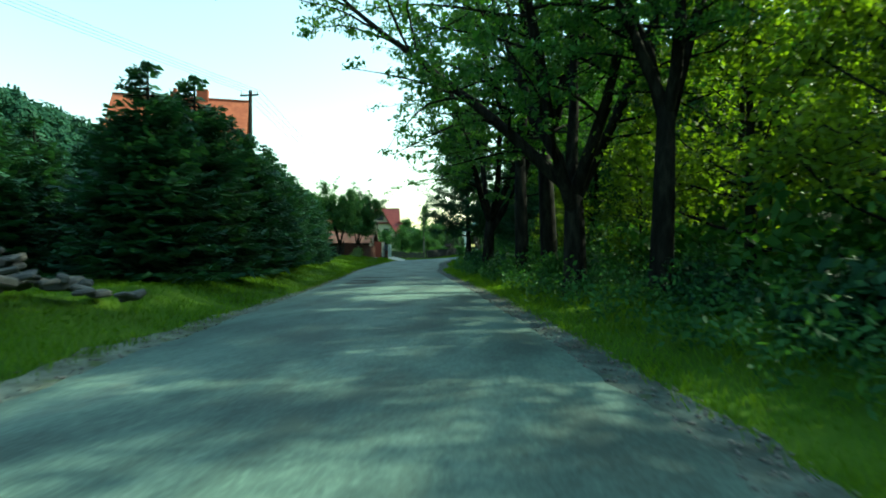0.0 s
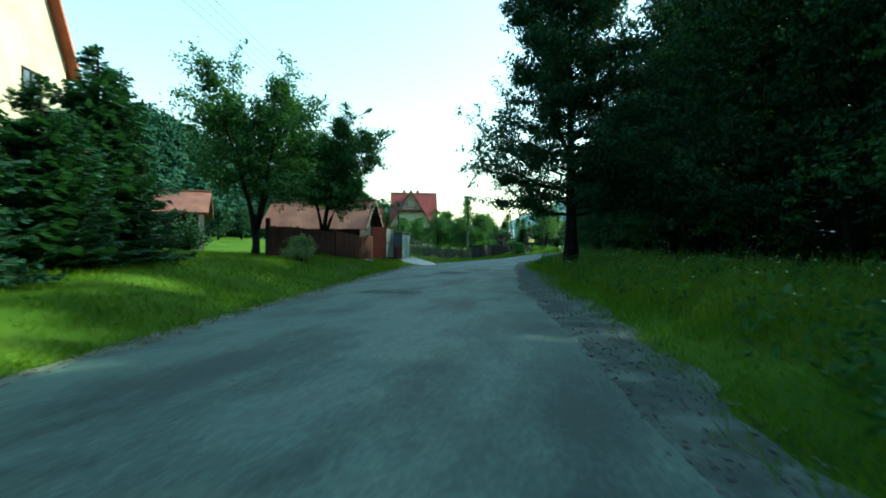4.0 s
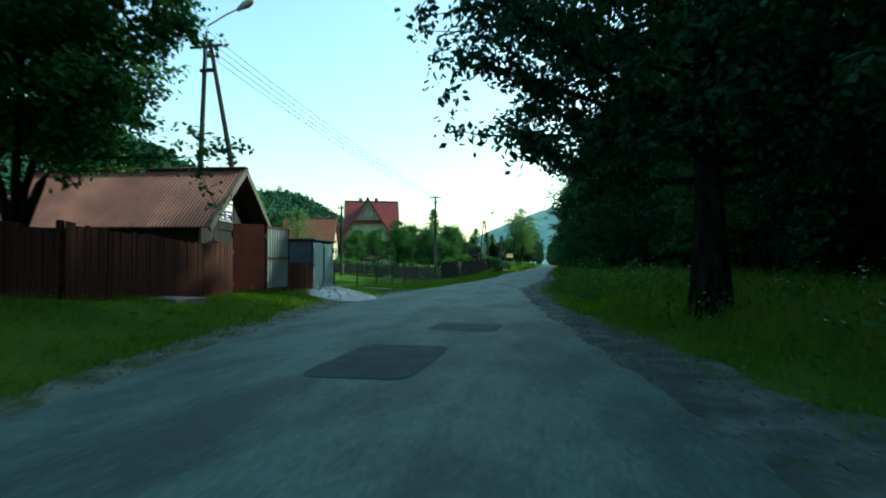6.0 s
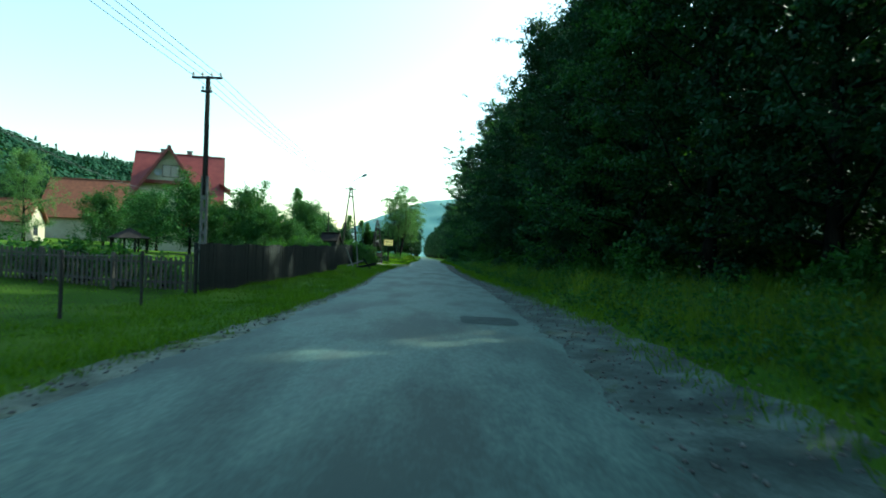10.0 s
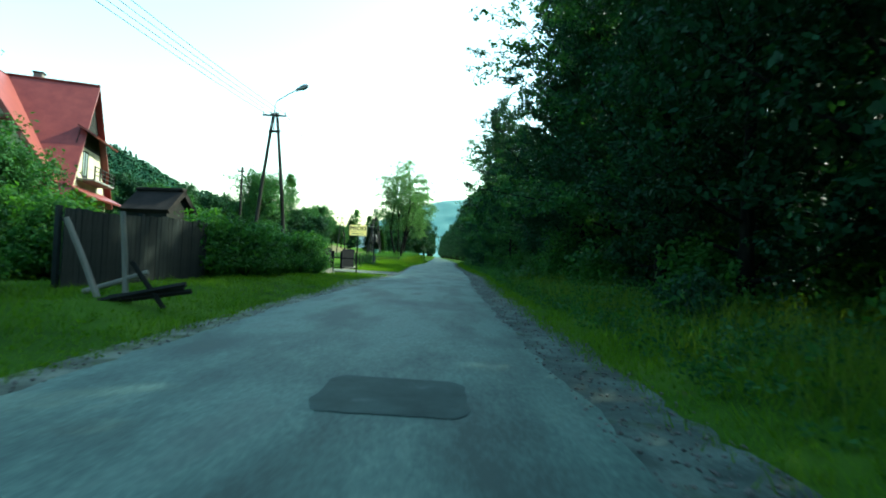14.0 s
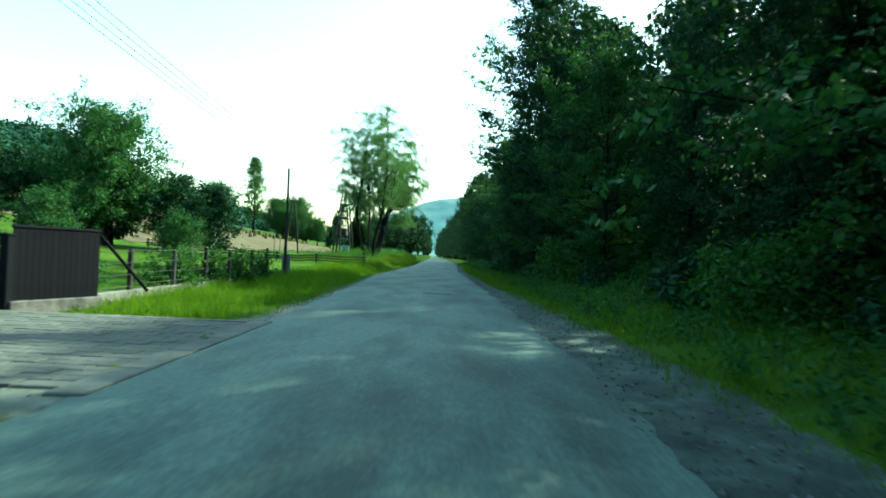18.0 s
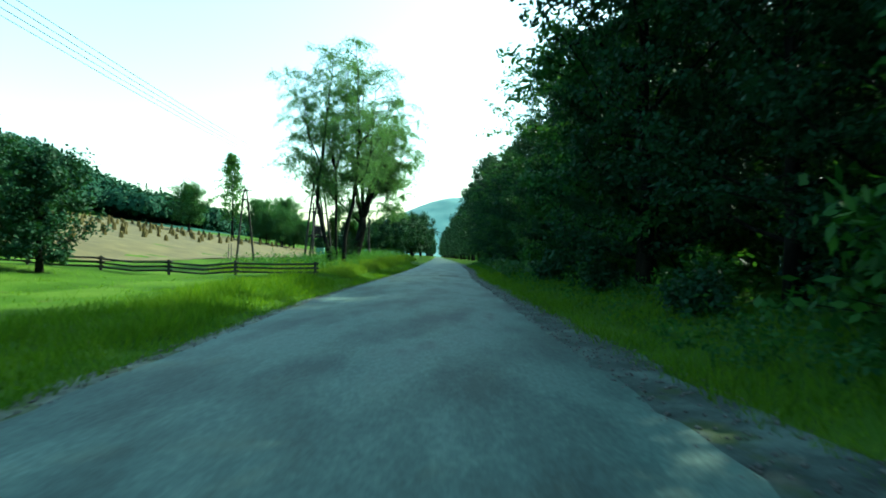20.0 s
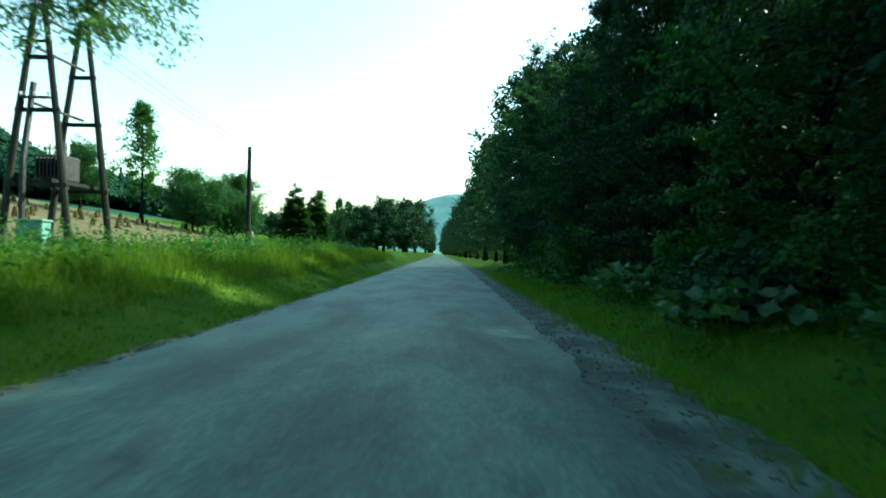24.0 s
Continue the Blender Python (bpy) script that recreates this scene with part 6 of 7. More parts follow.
def sheet_gate(a, b, z0, h, material, label, ribbed=True):
    m, w = frame_from(a, b, z0)
    ob = thing("gate_leaf", label, "gate", "shed gate leaves", at=m)
    fr = Bag()
    for x0, x1, za, zb in ((0, 0.05, 0, h), (w - 0.05, w, 0, h), (0.05, w - 0.05, 0, 0.05), (0.05, w - 0.05, h - 0.05, h), (0.05, w - 0.05, h / 2 - 0.025, h / 2 + 0.025)):
        fr.box(x0, x1, -0.03, 0.03, za, zb)
    part("frame", fr, M_WOOD_RED, ob)
    for za, zb in ((0.05, h / 2 - 0.025), (h / 2 + 0.025, h - 0.05)):
        n = int(w / 0.1) * 4
        x = np.linspace(0.05, w - 0.05, n + 1)
        d = 0.014 * np.sign(np.sin(x / 0.14 * 2 * np.pi)) if ribbed else 0 * x
        rows = [np.stack([x, d, np.full_like(x, z)], -1) for z in (za, zb)]
        back = [np.stack([x, d + 0.004, np.full_like(x, z)], -1) for z in (zb, za)]
        part("sheet", Bag().sheet(rows + back), material, ob)
    for z in (0.3, h - 0.3):
        part("hinge", Bag().tube([(-0.02, 0, z - 0.07), (-0.02, 0, z + 0.07)], 0.025, 7), M_IRON, ob)
    return ob


leaf = sheet_gate((-6.52, 37.05), (-5.9, 37.6), 0.46, 1.85, M_RED_METAL, "red-brown sheet steel gate leaf", False)
part("cladding", Bag().box(0.0, 0.83, -0.045, -0.034, 0.0, 1.86), M_RED_METAL, leaf)
sheet_gate((-5.86, 37.66), (-5.84, 38.95), 0.46, 1.82, M_ZINC, "open gate leaf of grey corrugated steel in a rusty frame")


def board_fence(name, label, a, b, h, material, width=0.13, gap=0.015, group="", ragged=0.02, posts=True, pointed=False, seed=1, base=0.0, rail_side=1):
    """Upright boards on two rails between posts."""
    rng = random.Random(seed)
    L = math.hypot(b[0] - a[0], b[1] - a[1])
    m, _ = frame_from(a, b, 0)
    ob = thing(name, label, "fence", group, at=m)
    ux, uy = (b[0] - a[0]) / L, (b[1] - a[1]) / L
    ground = lambda s: land1(a[0] + ux * s, a[1] + uy * s)  # noqa: E731
    n = int(L / (width + gap))
    shapes = []
    for k in range(4):
        hh = h + rng.uniform(-ragged, ragged)
        bag = Bag()
        if pointed:
            bag.add([(0, -0.011, base), (width, -0.011, base), (width, -0.011, hh - 0.07), (width / 2, -0.011, hh), (0, -0.011, hh - 0.07), (0, 0.011, base), (width, 0.011, base), (width, 0.011, hh - 0.07), (width / 2, 0.011, hh), (0, 0.011, hh - 0.07)],
                    [(0, 1, 2, 3, 4), (9, 8, 7, 6, 5), (0, 5, 6, 1), (1, 6, 7, 2), (2, 7, 8, 3), (3, 8, 9, 4), (4, 9, 5, 0)])
        else:
            bag.box(0, width, -0.011, 0.011, base, hh)
        shapes.append(bag.mesh("board", material))
    for i in range(n):
        s = i * (width + gap)
        o = new("board", shapes[rng.randrange(4)])
        o.parent = ob
        o.location = (s, rng.uniform(-0.004, 0.004), ground(s))
        o.rotation_euler = (rng.uniform(-0.01, 0.01), rng.uniform(-0.008, 0.008), 0)
    for z in (0.25, h - 0.25):
        k = max(int(L / 2.4), 1)
        for i in range(k):
            s0, s1 = L * i / k, L * (i + 1) / k
            z0, z1 = ground(s0) + z, ground(s1) + z
            r = 0.025 * rail_side
            part("rail", Bag().add([(s0, r - 0.011, z0), (s1, r - 0.011, z1), (s1, r + 0.03, z1), (s0, r + 0.03, z0), (s0, r - 0.011, z0 + 0.08), (s1, r - 0.011, z1 + 0.08), (s1, r + 0.03, z1 + 0.08), (s0, r + 0.03, z0 + 0.08)],
                                   [(0, 3, 2, 1), (4, 5, 6, 7), (0, 1, 5, 4), (1, 2, 6, 5), (2, 3, 7, 6), (3, 0, 4, 7)]), material, ob)
    if posts:
        for i in range(int(L / 2.4) + 1):
            s = min(i * 2.4, L - 0.05)
            part("post", Bag().box(s - 0.05, s + 0.05, 0.06, 0.16, ground(s) - 0.3, ground(s) + h + 0.05, 0.01), material, ob)
    return ob


board_fence("picket_fence", "red-brown picket fence along the garden", (-5.75, 25.2), (-6.0, 31.2), 1.15, M_WOOD_RED, 0.09, 0.02, seed=3, ragged=0.05)
solid("gate_post", Bag().box(-0.07, 0.07, -0.07, 0.07, -0.2, 1.42, 0.01), M_WOOD_DARK, "tall dark wooden post at the fence's end", "gate post", at=pose(-5.72, 25.0, land1(-5.72, 25.0)))
board_fence("board_fence", "dark red-brown board fence beside the shed", (-6.0, 31.25), (-6.3, 36.8), 1.34, M_WOOD_RED, 0.095, 0.012, seed=2, ragged=0.025)
board_fence("picket_fence", "short red-brown picket fence beside the gate", (-5.95, 39.1), (-6.05, 41.2), 0.95, M_WOOD_RED, 0.07, 0.04, pointed=True, seed=4)
board_fence("board_fence", "long dark brown board fence beside the verge", (-7.3, 69.8), (-6.25, 87.6), 1.45, M_FENCE, 0.14, 0.006, seed=5)
board_fence("board_fence", "dark weathered board fence beside the hedge", (-7.4, 93.4), (-6.8, 98.4), 1.55, M_FENCE, 0.14, 0.008, seed=6)
board_fence("picket_fence", "pale grey picket fence across the lawn", (-34.0, 73.5), (-7.5, 70.0), 1.1, M_WOOD_GREY, 0.075, 0.085, pointed=False, seed=7, base=0.12)
back_hedge = bush("hedge_bush", "low clipped hedge bush behind the picket fence", placed(-9.0, 71.4), 78, 0.9, 1.15, 36, 16, 0.15, M_LEAF, "hedge behind the pickets", "hedge")
for k, x in enumerate(np.arange(-10.5, -36, -1.6)):
    copy_thing(back_hedge, placed(x, 71.6 + (-x - 9) * 0.13, k * 40, 1.3 + 0.1 * math.sin(k * 1.7)))


def steel_locker():
    g = 0.3
    ob = thing("steel_cabin", "pale blue-grey steel cabin with double doors and dark sides", "metal cabin", at=pose(-6.15, 41.35, g, 0, 0, 4))
    part("body", Bag().box(-3.0, -0.03, 0.0, 2.2, -0.1, 1.72), M_SLATE, ob)
    part("roof", Bag().box(-3.08, 0.1, -0.08, 2.28, 1.72, 1.8, 0.015), M_IRON, ob)
    for y0, y1 in ((0.02, 1.08), (1.12, 2.18)):
        d = part("door", Bag().box(-0.03, 0.008, y0, y1, 0.02, 1.68, 0.006), M_LOCKER, ob)
        for r in range(10):
            part("rib", Bag().box(0.0081, 0.017, y0 + 0.05 + r * 0.1, y0 + 0.1 + r * 0.1, 0.06, 1.64, 0.004), M_LOCKER, d)
        for z in (0.3, 0.85, 1.4):
            part("hinge", Bag().tube([(0.02, y1 - 0.02 if y0 > 1 else y0 + 0.02, z - 0.05), (0.02, y1 - 0.02 if y0 > 1 else y0 + 0.02, z + 0.05)], 0.018, 6), M_IRON, d)
    part("bolt", Bag().tube([(0.03, 1.1, 0.2), (0.03, 1.1, 1.5)], 0.014, 6), M_IRON, ob)
    part("corner_strip", Bag().box(-0.04, 0.016, -0.02, 0.02, 0, 1.72), M_IRON, ob)


steel_locker()


def stone_heap():
    rng = np.random.default_rng(95)
    rows = []
    for i in range(15):
        r = i / 14
        row = []
        for j in range(29):
            t = j / 28 * 2 * math.pi
            rr = r * (1.0 + 0.18 * math.sin(2 * t + 1) + 0.08 * math.sin(5 * t))
            x, y = 1.15 * rr * math.cos(t), 1.75 * rr * math.sin(t)
            z = 0.42 * (1 - r) ** 0.9 + 0.05 * noise.noise((x * 4, y * 4, 1.0)) * (1 - r * 0.6)
            row.append((x, y, z - (0.04 if i == 14 else 0)))
        rows.append(row)
    ob = thing("gravel_heap", "low heap of pale crushed stone on the grass", "gravel heap", at=pose(-5.2, 40.7, land1(-5.2, 40.7) - 0.08, 0, 0, -50))
    part("mound", Bag().sheet(rows), M_CHALK, ob)
    v, f = leaf_cloud(rng, [(x, y, z) for row in rows[:13] for x, y, z in row], 4, 0.07, 0.06, 0.2, 0.8)
    part("loose_gravel", quick_mesh("loose_stones", v, f, M_CHALK), None, ob)


stone_heap()
solid("concrete_slab", Bag().box(-1.0, 1.0, -0.38, 0.38, -0.2, 0.08, 0.02), M_CONCRETE, "old concrete slab lying in the grass", "slab", at=pose(-6.1, 33.6, land1(-6.1, 33.6) - 0.02, 0, 0, -12))


for x, y, w, d, turn in [(-5.5, 46.6, 0.6, 0.3, 15), (-5.25, 42.7, 0.65, 0.3, 12), (-6.3, 44.6, 0.3, 0.2, 40)]:
    solid("concrete_slab", Bag().box(-w, w, -d, d, -0.2, 0.03, 0.015), M_CONCRETE, "flat concrete slab sunk in the grass", "slab", "sunken slabs", at=pose(x, y, land1(x, y) + 0.005, 0, math.degrees(math.atan((land1(x - 0.5, y) - land1(x + 0.5, y)))), turn))


def slide():
    """A child's slide on the lawn."""
    ob = thing("garden_slide", "yellow plastic garden slide on the lawn", "slide", at=pose(-9.9, 48.7, land1(-9.9, 48.7), 0, 0, 15))
    chute = [[(x, -0.2, z + 0.14), (x, -0.2, z), (x, 0.2, z), (x, 0.2, z + 0.14), (x, 0.24, z + 0.14), (x, 0.24, z - 0.03), (x, -0.24, z - 0.03), (x, -0.24, z + 0.14), (x, -0.2, z + 0.14)] for x, z in ((0.1, 0.1), (-0.2, 0.12), (-0.8, 0.36), (-1.4, 0.66), (-1.6, 0.7))]
    part("chute", Bag().sheet(chute), M_YELLOW, ob)
    for y in (-0.22, 0.22):
        part("leg", Bag().tube([(-1.58, y, 0.67), (-1.9, y, -0.05)], 0.03, 6), M_IRON, ob)
    for k in range(3):
        part("rung", Bag().tube([(-1.64 - 0.08 * k, -0.22, 0.52 - 0.18 * k), (-1.64 - 0.08 * k, 0.22, 0.52 - 0.18 * k)], 0.02, 6), M_IRON, ob)


slide()


def link_fence():
    """Steel posts with diamond netting along the lawn."""
    pts = [(-7.6, 43.8), (-7.55, 46.6), (-7.5, 49.4), (-7.45, 52.3), (-7.42, 55.15), (-7.44, 58.0), (-7.35, 60.85), (-7.33, 63.8), (-7.25, 66.5), (-7.28, 69.5)]
    ob = thing("wire_fence", "green-grey diamond wire fence on steel posts", "fence", at=pose(0, 0, 0))
    net = Bag()
    for (x0, y0), (x1, y1) in zip(pts, pts[1:]):
        L = math.hypot(x1 - x0, y1 - y0)
        n = int(L / 0.11)
        g0, g1 = land1(x0, y0), land1(x1, y1)
        for i in range(-10, n):
            for s in (1, -1):
                u0, u1 = i * 0.11, i * 0.11 + 1.1
                a0, a1 = max(u0, 0), min(u1, n * 0.11)
                if a1 - a0 < 0.05:
                    continue
                z0, z1 = (a0 - u0, a1 - u0) if s > 0 else (1.1 - (a0 - u0), 1.1 - (a1 - u0))
                p = [(x0 + (x1 - x0) * a / L, y0 + (y1 - y0) * a / L, g0 + (g1 - g0) * a / L + 0.08 + z) for a, z in ((a0, z0), (a1, z1))]
                net.tube(p, 0.0018, 3, cap=False)
        part("tension_wire", Bag().tube([(x0, y0, g0 + 1.18), (x1, y1, g1 + 1.18)], 0.006, 4), M_IRON, ob)
    part("netting", net, M_IRON, ob)
    for x, y in pts:
        g = land1(x, y)
        part("post", Bag().tube([(x, y, g - 0.3), (x, y, g + 1.28), (x, y, g + 1.3)], [0.035, 0.035, 0.02], 8), M_IRON, ob)


link_fence()


# ---------------------------------------------------------------- driveway, gate and honey sign
def driveway():
    ob = thing("driveway", "pale grey paved driveway across the verge", "driveway", kind="structure", at=pose(0, 0, 0))
    rng = random.Random(12)
    meshes = []
    for k in range(3):
        meshes.append(Bag().box(0.006, 0.394, 0.006, 0.194, -0.06, 0.0, 0.008).mesh("paver", M_PAVER))
    under = []
    for y in np.linspace(115.55, 119.85, 5):
        under.append([(x, y, drive_z(x) - 0.055) for x in np.linspace(-9.4, float(road_left(y)) + 0.25, 8)])
    part("bedding", Bag().sheet(under), M_GRAVEL, ob)
    for j in range(21):
        y = 115.6 + j * 0.2
        for i in range(15):
            x = -3.1 - (i + 1) * 0.4 + (0.2 if j % 2 else 0)
            o = new("paver", meshes[rng.randrange(3)])
            o.parent = ob
            o.location = (x, y, drive_z(x + 0.2) + rng.uniform(-0.004, 0.004))
    part("edging", Bag().box(-9.4, -3.1, 119.82, 119.92, -0.1, 0.03, 0.01), M_STONE, ob)
    for j in range(5):
        part("kerb_stone", Bag().box(-3.1, -2.78, 115.4 + j * 0.95, 116.34 + j * 0.95, -0.15, 0.012, 0.012), M_PAVER, ob)


def drive_z(x):
    return 0.005 + 0.012 * max(0.0, -3.2 - x)


driveway()


def honey_sign():
    g = land1(-5.09, 115.1)
    ob = thing("honey_sign", "cream MIÓD sign board with an arrow on a post", "sign", at=pose(-5.2, 115.1, g, 0, 0, 9))
    h = 2.83 - g
    part("post", Bag().box(-0.035, 0.035, -0.035, 0.035, -0.3, h - 0.6), M_BROWN_IRON, ob)
    board = part("board", Bag().box(-0.5, 0.5, -0.015, 0.015, h - 0.62, h, 0.004), M_SIGN, ob)
    for x0, x1, z0, z1 in ((-0.545, 0.545, h + 0.03, h + 0.046), (-0.545, 0.545, h - 0.65, h - 0.634), (-0.545, -0.53, h - 0.634, h + 0.03), (0.53, 0.545, h - 0.634, h + 0.03)):
        part("frame_bar", Bag().box(x0, x1, -0.012, 0.012, z0, z1), M_BROWN_IRON, ob)
    for x in (-0.4, 0.0, 0.4):
        part("tie", Bag().box(x - 0.006, x + 0.006, -0.006, 0.006, h, h + 0.03), M_BROWN_IRON, ob)
        part("tie", Bag().box(x - 0.006, x + 0.006, -0.006, 0.006, h - 0.634, h - 0.62), M_BROWN_IRON, ob)
    txt = bpy.data.curves.new("lettering", "FONT")
    txt.body, txt.size, txt.extrude, txt.align_x, txt.offset = "MIÓD", 0.31, 0.003, "CENTER", 0.0
    txt.space_character = 1.12
    tmp = new("lettering_tmp", txt)
    me = bpy.data.meshes.new_from_object(tmp.evaluated_get(bpy.context.evaluated_depsgraph_get()))
    bpy.data.objects.remove(tmp)
    me.materials.clear()
    me.materials.append(M_BLACK)
    word = part("lettering", me, None, board, "black capital letters MIÓD")
    word.matrix_local = pose(0, -0.019, h - 0.3, 90, 0, 0) @ Matrix.Diagonal((1.08, 1, 1, 1))
    for k, dx in enumerate((-0.012, 0.012)):
        stroke = part("lettering", me, None, board, "thick strokes of the black letters MIÓD")
        stroke.matrix_local = pose(dx, -0.0195 - 0.0006 * k, h - 0.3, 90, 0, 0) @ Matrix.Diagonal((1.08, 1, 1, 1))
    # serifs at the ends of the upright strokes
    co = np.array([v.co[:] for v in me.vertices])
    edges = np.sort(co[:, 0])
    cuts = np.flatnonzero(np.diff(edges) > 0.025)
    spans = list(zip(edges[np.concatenate([[0], cuts + 1])], edges[np.concatenate([cuts, [len(edges) - 1]])]))
    if len(spans) == 4:
        cap = 0.31 * 0.7
        feet = [spans[0][0] + 0.018, spans[0][1] - 0.018, (spans[1][0] + spans[1][1]) / 2, spans[3][0] + 0.018]
        serif = Bag()
        for x in feet:
            for z in (0.0, cap - 0.013):
                serif.box(x * 1.08 - 0.042, x * 1.08 + 0.042, -0.0225, -0.0165, h - 0.3 + z, h - 0.287 + z)
        part("serif", serif, M_BLACK, board)
    small = bpy.data.curves.new("small_writing", "FONT")
    small.body, small.size, small.extrude, small.align_x, small.shear, small.space_character = "prosto z pasieki", 0.115, 0.002, "CENTER", 0.25, 1.08
    tmp = new("lettering_tmp", small)
    me2 = bpy.data.meshes.new_from_object(tmp.evaluated_get(bpy.context.evaluated_depsgraph_get()))
    bpy.data.objects.remove(tmp)
    me2.materials.clear()
    me2.materials.append(M_OCHRE)
    words = part("small_writing", me2, None, board, "faded brown slanted words prosto z pasieki")
    words.matrix_local = pose(0, -0.018, h - 0.42, 90, 0, 0)
    arrow = Bag()
    arrow.box(-0.25, 0.36, -0.02, -0.016, h - 0.525, h - 0.495)
    arrow.add([(-0.36, -0.018, h - 0.51), (-0.24, -0.02, h - 0.47), (-0.24, -0.02, h - 0.55), (-0.36, -0.016, h - 0.51), (-0.24, -0.016, h - 0.47), (-0.24, -0.016, h - 0.55)], [(0, 2, 1), (3, 4, 5), (0, 1, 4, 3), (1, 2, 5, 4), (2, 0, 3, 5)])
    part("arrow", arrow, M_BLACK, board)
    # gate post and the open low gate frame between post and sign
    gp = thing("gate_post", "dark brown steel gate post on a concrete foot", "gate post", "gate posts", at=pose(-6.7, 115.55, land1(-6.7, 115.55)))
    part("post", Bag().box(-0.07, 0.07, -0.07, 0.07, -0.2, 1.28, 0.01), M_BROWN_IRON, gp)
    part("cap", Bag().box(-0.085, 0.085, -0.085, 0.085, 1.28, 1.32, 0.01), M_BROWN_IRON, gp)
    part("foot", Bag().box(-0.14, 0.14, -0.14, 0.14, -0.2, 0.1, 0.02), M_CONCRETE, gp)
    m, w = frame_from((-6.6, 115.5), (-5.14, 115.12), g)
    gate = thing("low_gate", "open dark two-rail steel gate beside the driveway", "gate", at=m)
    for z in (0.3, 0.86):
        part("rail", Bag().box(0, w, -0.025, 0.025, z, z + 0.06, 0.008), M_BROWN_IRON, gate)
    # solid panels left and right
    for a, b, h2 in (((-7.6, 113.2), (-6.75, 115.4), 1.35), ((-6.95, 119.95), (-6.4, 121.3), 1.42)):
        m, w = frame_from(a, b, land1(*a))
        pn = thing("fence_panel", "steel sheet fence panel on a low stone wall, shade put into its blackish colour", "fence panel", "gate side panels", at=m)
        n = int(w / 0.1)
        sl = Bag().box(0.001, 0.099, -0.012, 0.012, 0.22, h2).mesh("slat", M_BROWN_IRON)
        for i in range(n):
            o = new("slat", sl)
            o.parent = pn
            o.location = (i * w / n, 0, 0)
        part("plinth", Bag().box(-0.05, w + 0.05, -0.09, 0.09, -0.25, 0.24, 0.02), M_STONE, pn)
        part("top_rail", Bag().box(-0.02, w + 0.02, -0.03, 0.03, h2, h2 + 0.05, 0.01), M_BROWN_IRON, pn)
        if a[1] > 118:
            part("brace", Bag().tube([(w, 0, h2 - 0.05), (w + 1.05, 0, 0.3)], 0.03, 6), M_BROWN_IRON, pn)
        for z in (0.4, h2 - 0.15):
            part("rail", Bag().box(0.004, w - 0.004, 0.013, 0.05, z, z + 0.05), M_BROWN_IRON, pn)
    gp2 = copy_thing(gp, placed(-7.0, 119.9))
    gp2["label"] = "dark brown steel gate post by the far panel"


honey_sign()


def garden_fence():
    ob = thing("garden_fence", "old dark post and wire fence overgrown by creepers", "fence", at=pose(0, 0, 0))
    ys = [121.6, 123.2, 125.2, 127.0, 128.9, 130.8, 132.7]
    for k, y in enumerate(ys):
        x = -6.9 + 0.05 * math.sin(k * 3)
        g = land1(x, y)
        part("post", Bag().box(x - 0.045, x + 0.045, y - 0.045, y + 0.045, g - 0.2, g + 1.2 - 0.05 * (k % 3), 0.012), M_POLE, ob)
        if k:
            y0 = ys[k - 1]
            for z in (1.1, 0.85, 0.6, 0.35):
                part("wire", Bag().tube([(-6.86, y0, g + z), (-6.86, (y + y0) / 2, g + z - 0.02), (-6.86, y, g + z)], 0.006, 5), M_IRON, ob)
    part("plinth", Bag().box(-7.0, -6.82, 121.4, 129.0, -0.3, 0.16, 0.03), M_STONE, ob)


garden_fence()
bush("garden_bush", "small yellow-green bush behind the gate", placed(-9.6, 121.4), 178, 0.75, 1.5, 40, 18, 0.11, M_LEAF_FRESH, "garden bushes")
bush("garden_bush", "pale shrub in the garden behind the gate", placed(-10.6, 123.2), 179, 0.9, 1.3, 40, 18, 0.12, M_PALE_GRASS, "garden bushes")
vine = bush("garden_bush", "green climbing bush on the old fence", placed(-7.3, 126.0), 79, 0.9, 1.25, 36, 18, 0.11, M_LEAF, "garden bushes")
for x, y, s in [(-7.2, 127.9, 0.95), (-7.1, 130.0, 1.0), (-7.0, 132.2, 0.9), (-9.5, 125.8, 0.8), (-10.0, 117.5, 0.9), (-11.5, 121.0, 1.2)]:
    copy_thing(vine, placed(x, y, x * 50, s))


# leaning timbers by the board fence
def timbers():
    for k, (x, y, ln, rx, ry, rz) in enumerate([(-5.9, 92.2, 1.45, 4, -22, 0), (-5.65, 92.6, 1.5, 2, -4, 20), (-6.4, 92.6, 1.2, 10, 70, 10)]):
        solid("leaning_timber", Bag().tube([(0, 0, 0), (0.01, 0, ln * 0.5), (0, 0, ln)], [0.055, 0.05, 0.045], 7), M_WOOD_PALE, "weathered grey timber leaning by the fence", "timber", "leaning timbers",
              at=pose(x, y, land1(x, y) - 0.02 + (0.06 if k == 2 else 0), rx, ry, rz))
    ob = thing("broken_trestle", "collapsed dark wooden trestle in the grass", "trestle", at=pose(-4.95, 91.9, land1(-4.95, 91.9)))
    for a, b in (((-0.75, 0, 0.08), (0.65, 0.1, 0.42)), ((-0.7, 0.12, 0.05), (0.7, 0.2, 0.3)), ((-0.25, 0.05, 0.75), (0.3, 0.1, 0.0)), ((-0.6, 0.05, 0.14), (0.6, 0.12, 0.36))):
        part("beam", Bag().tube([a, b], 0.045, 5), M_WOOD_DARK, ob)


timbers()


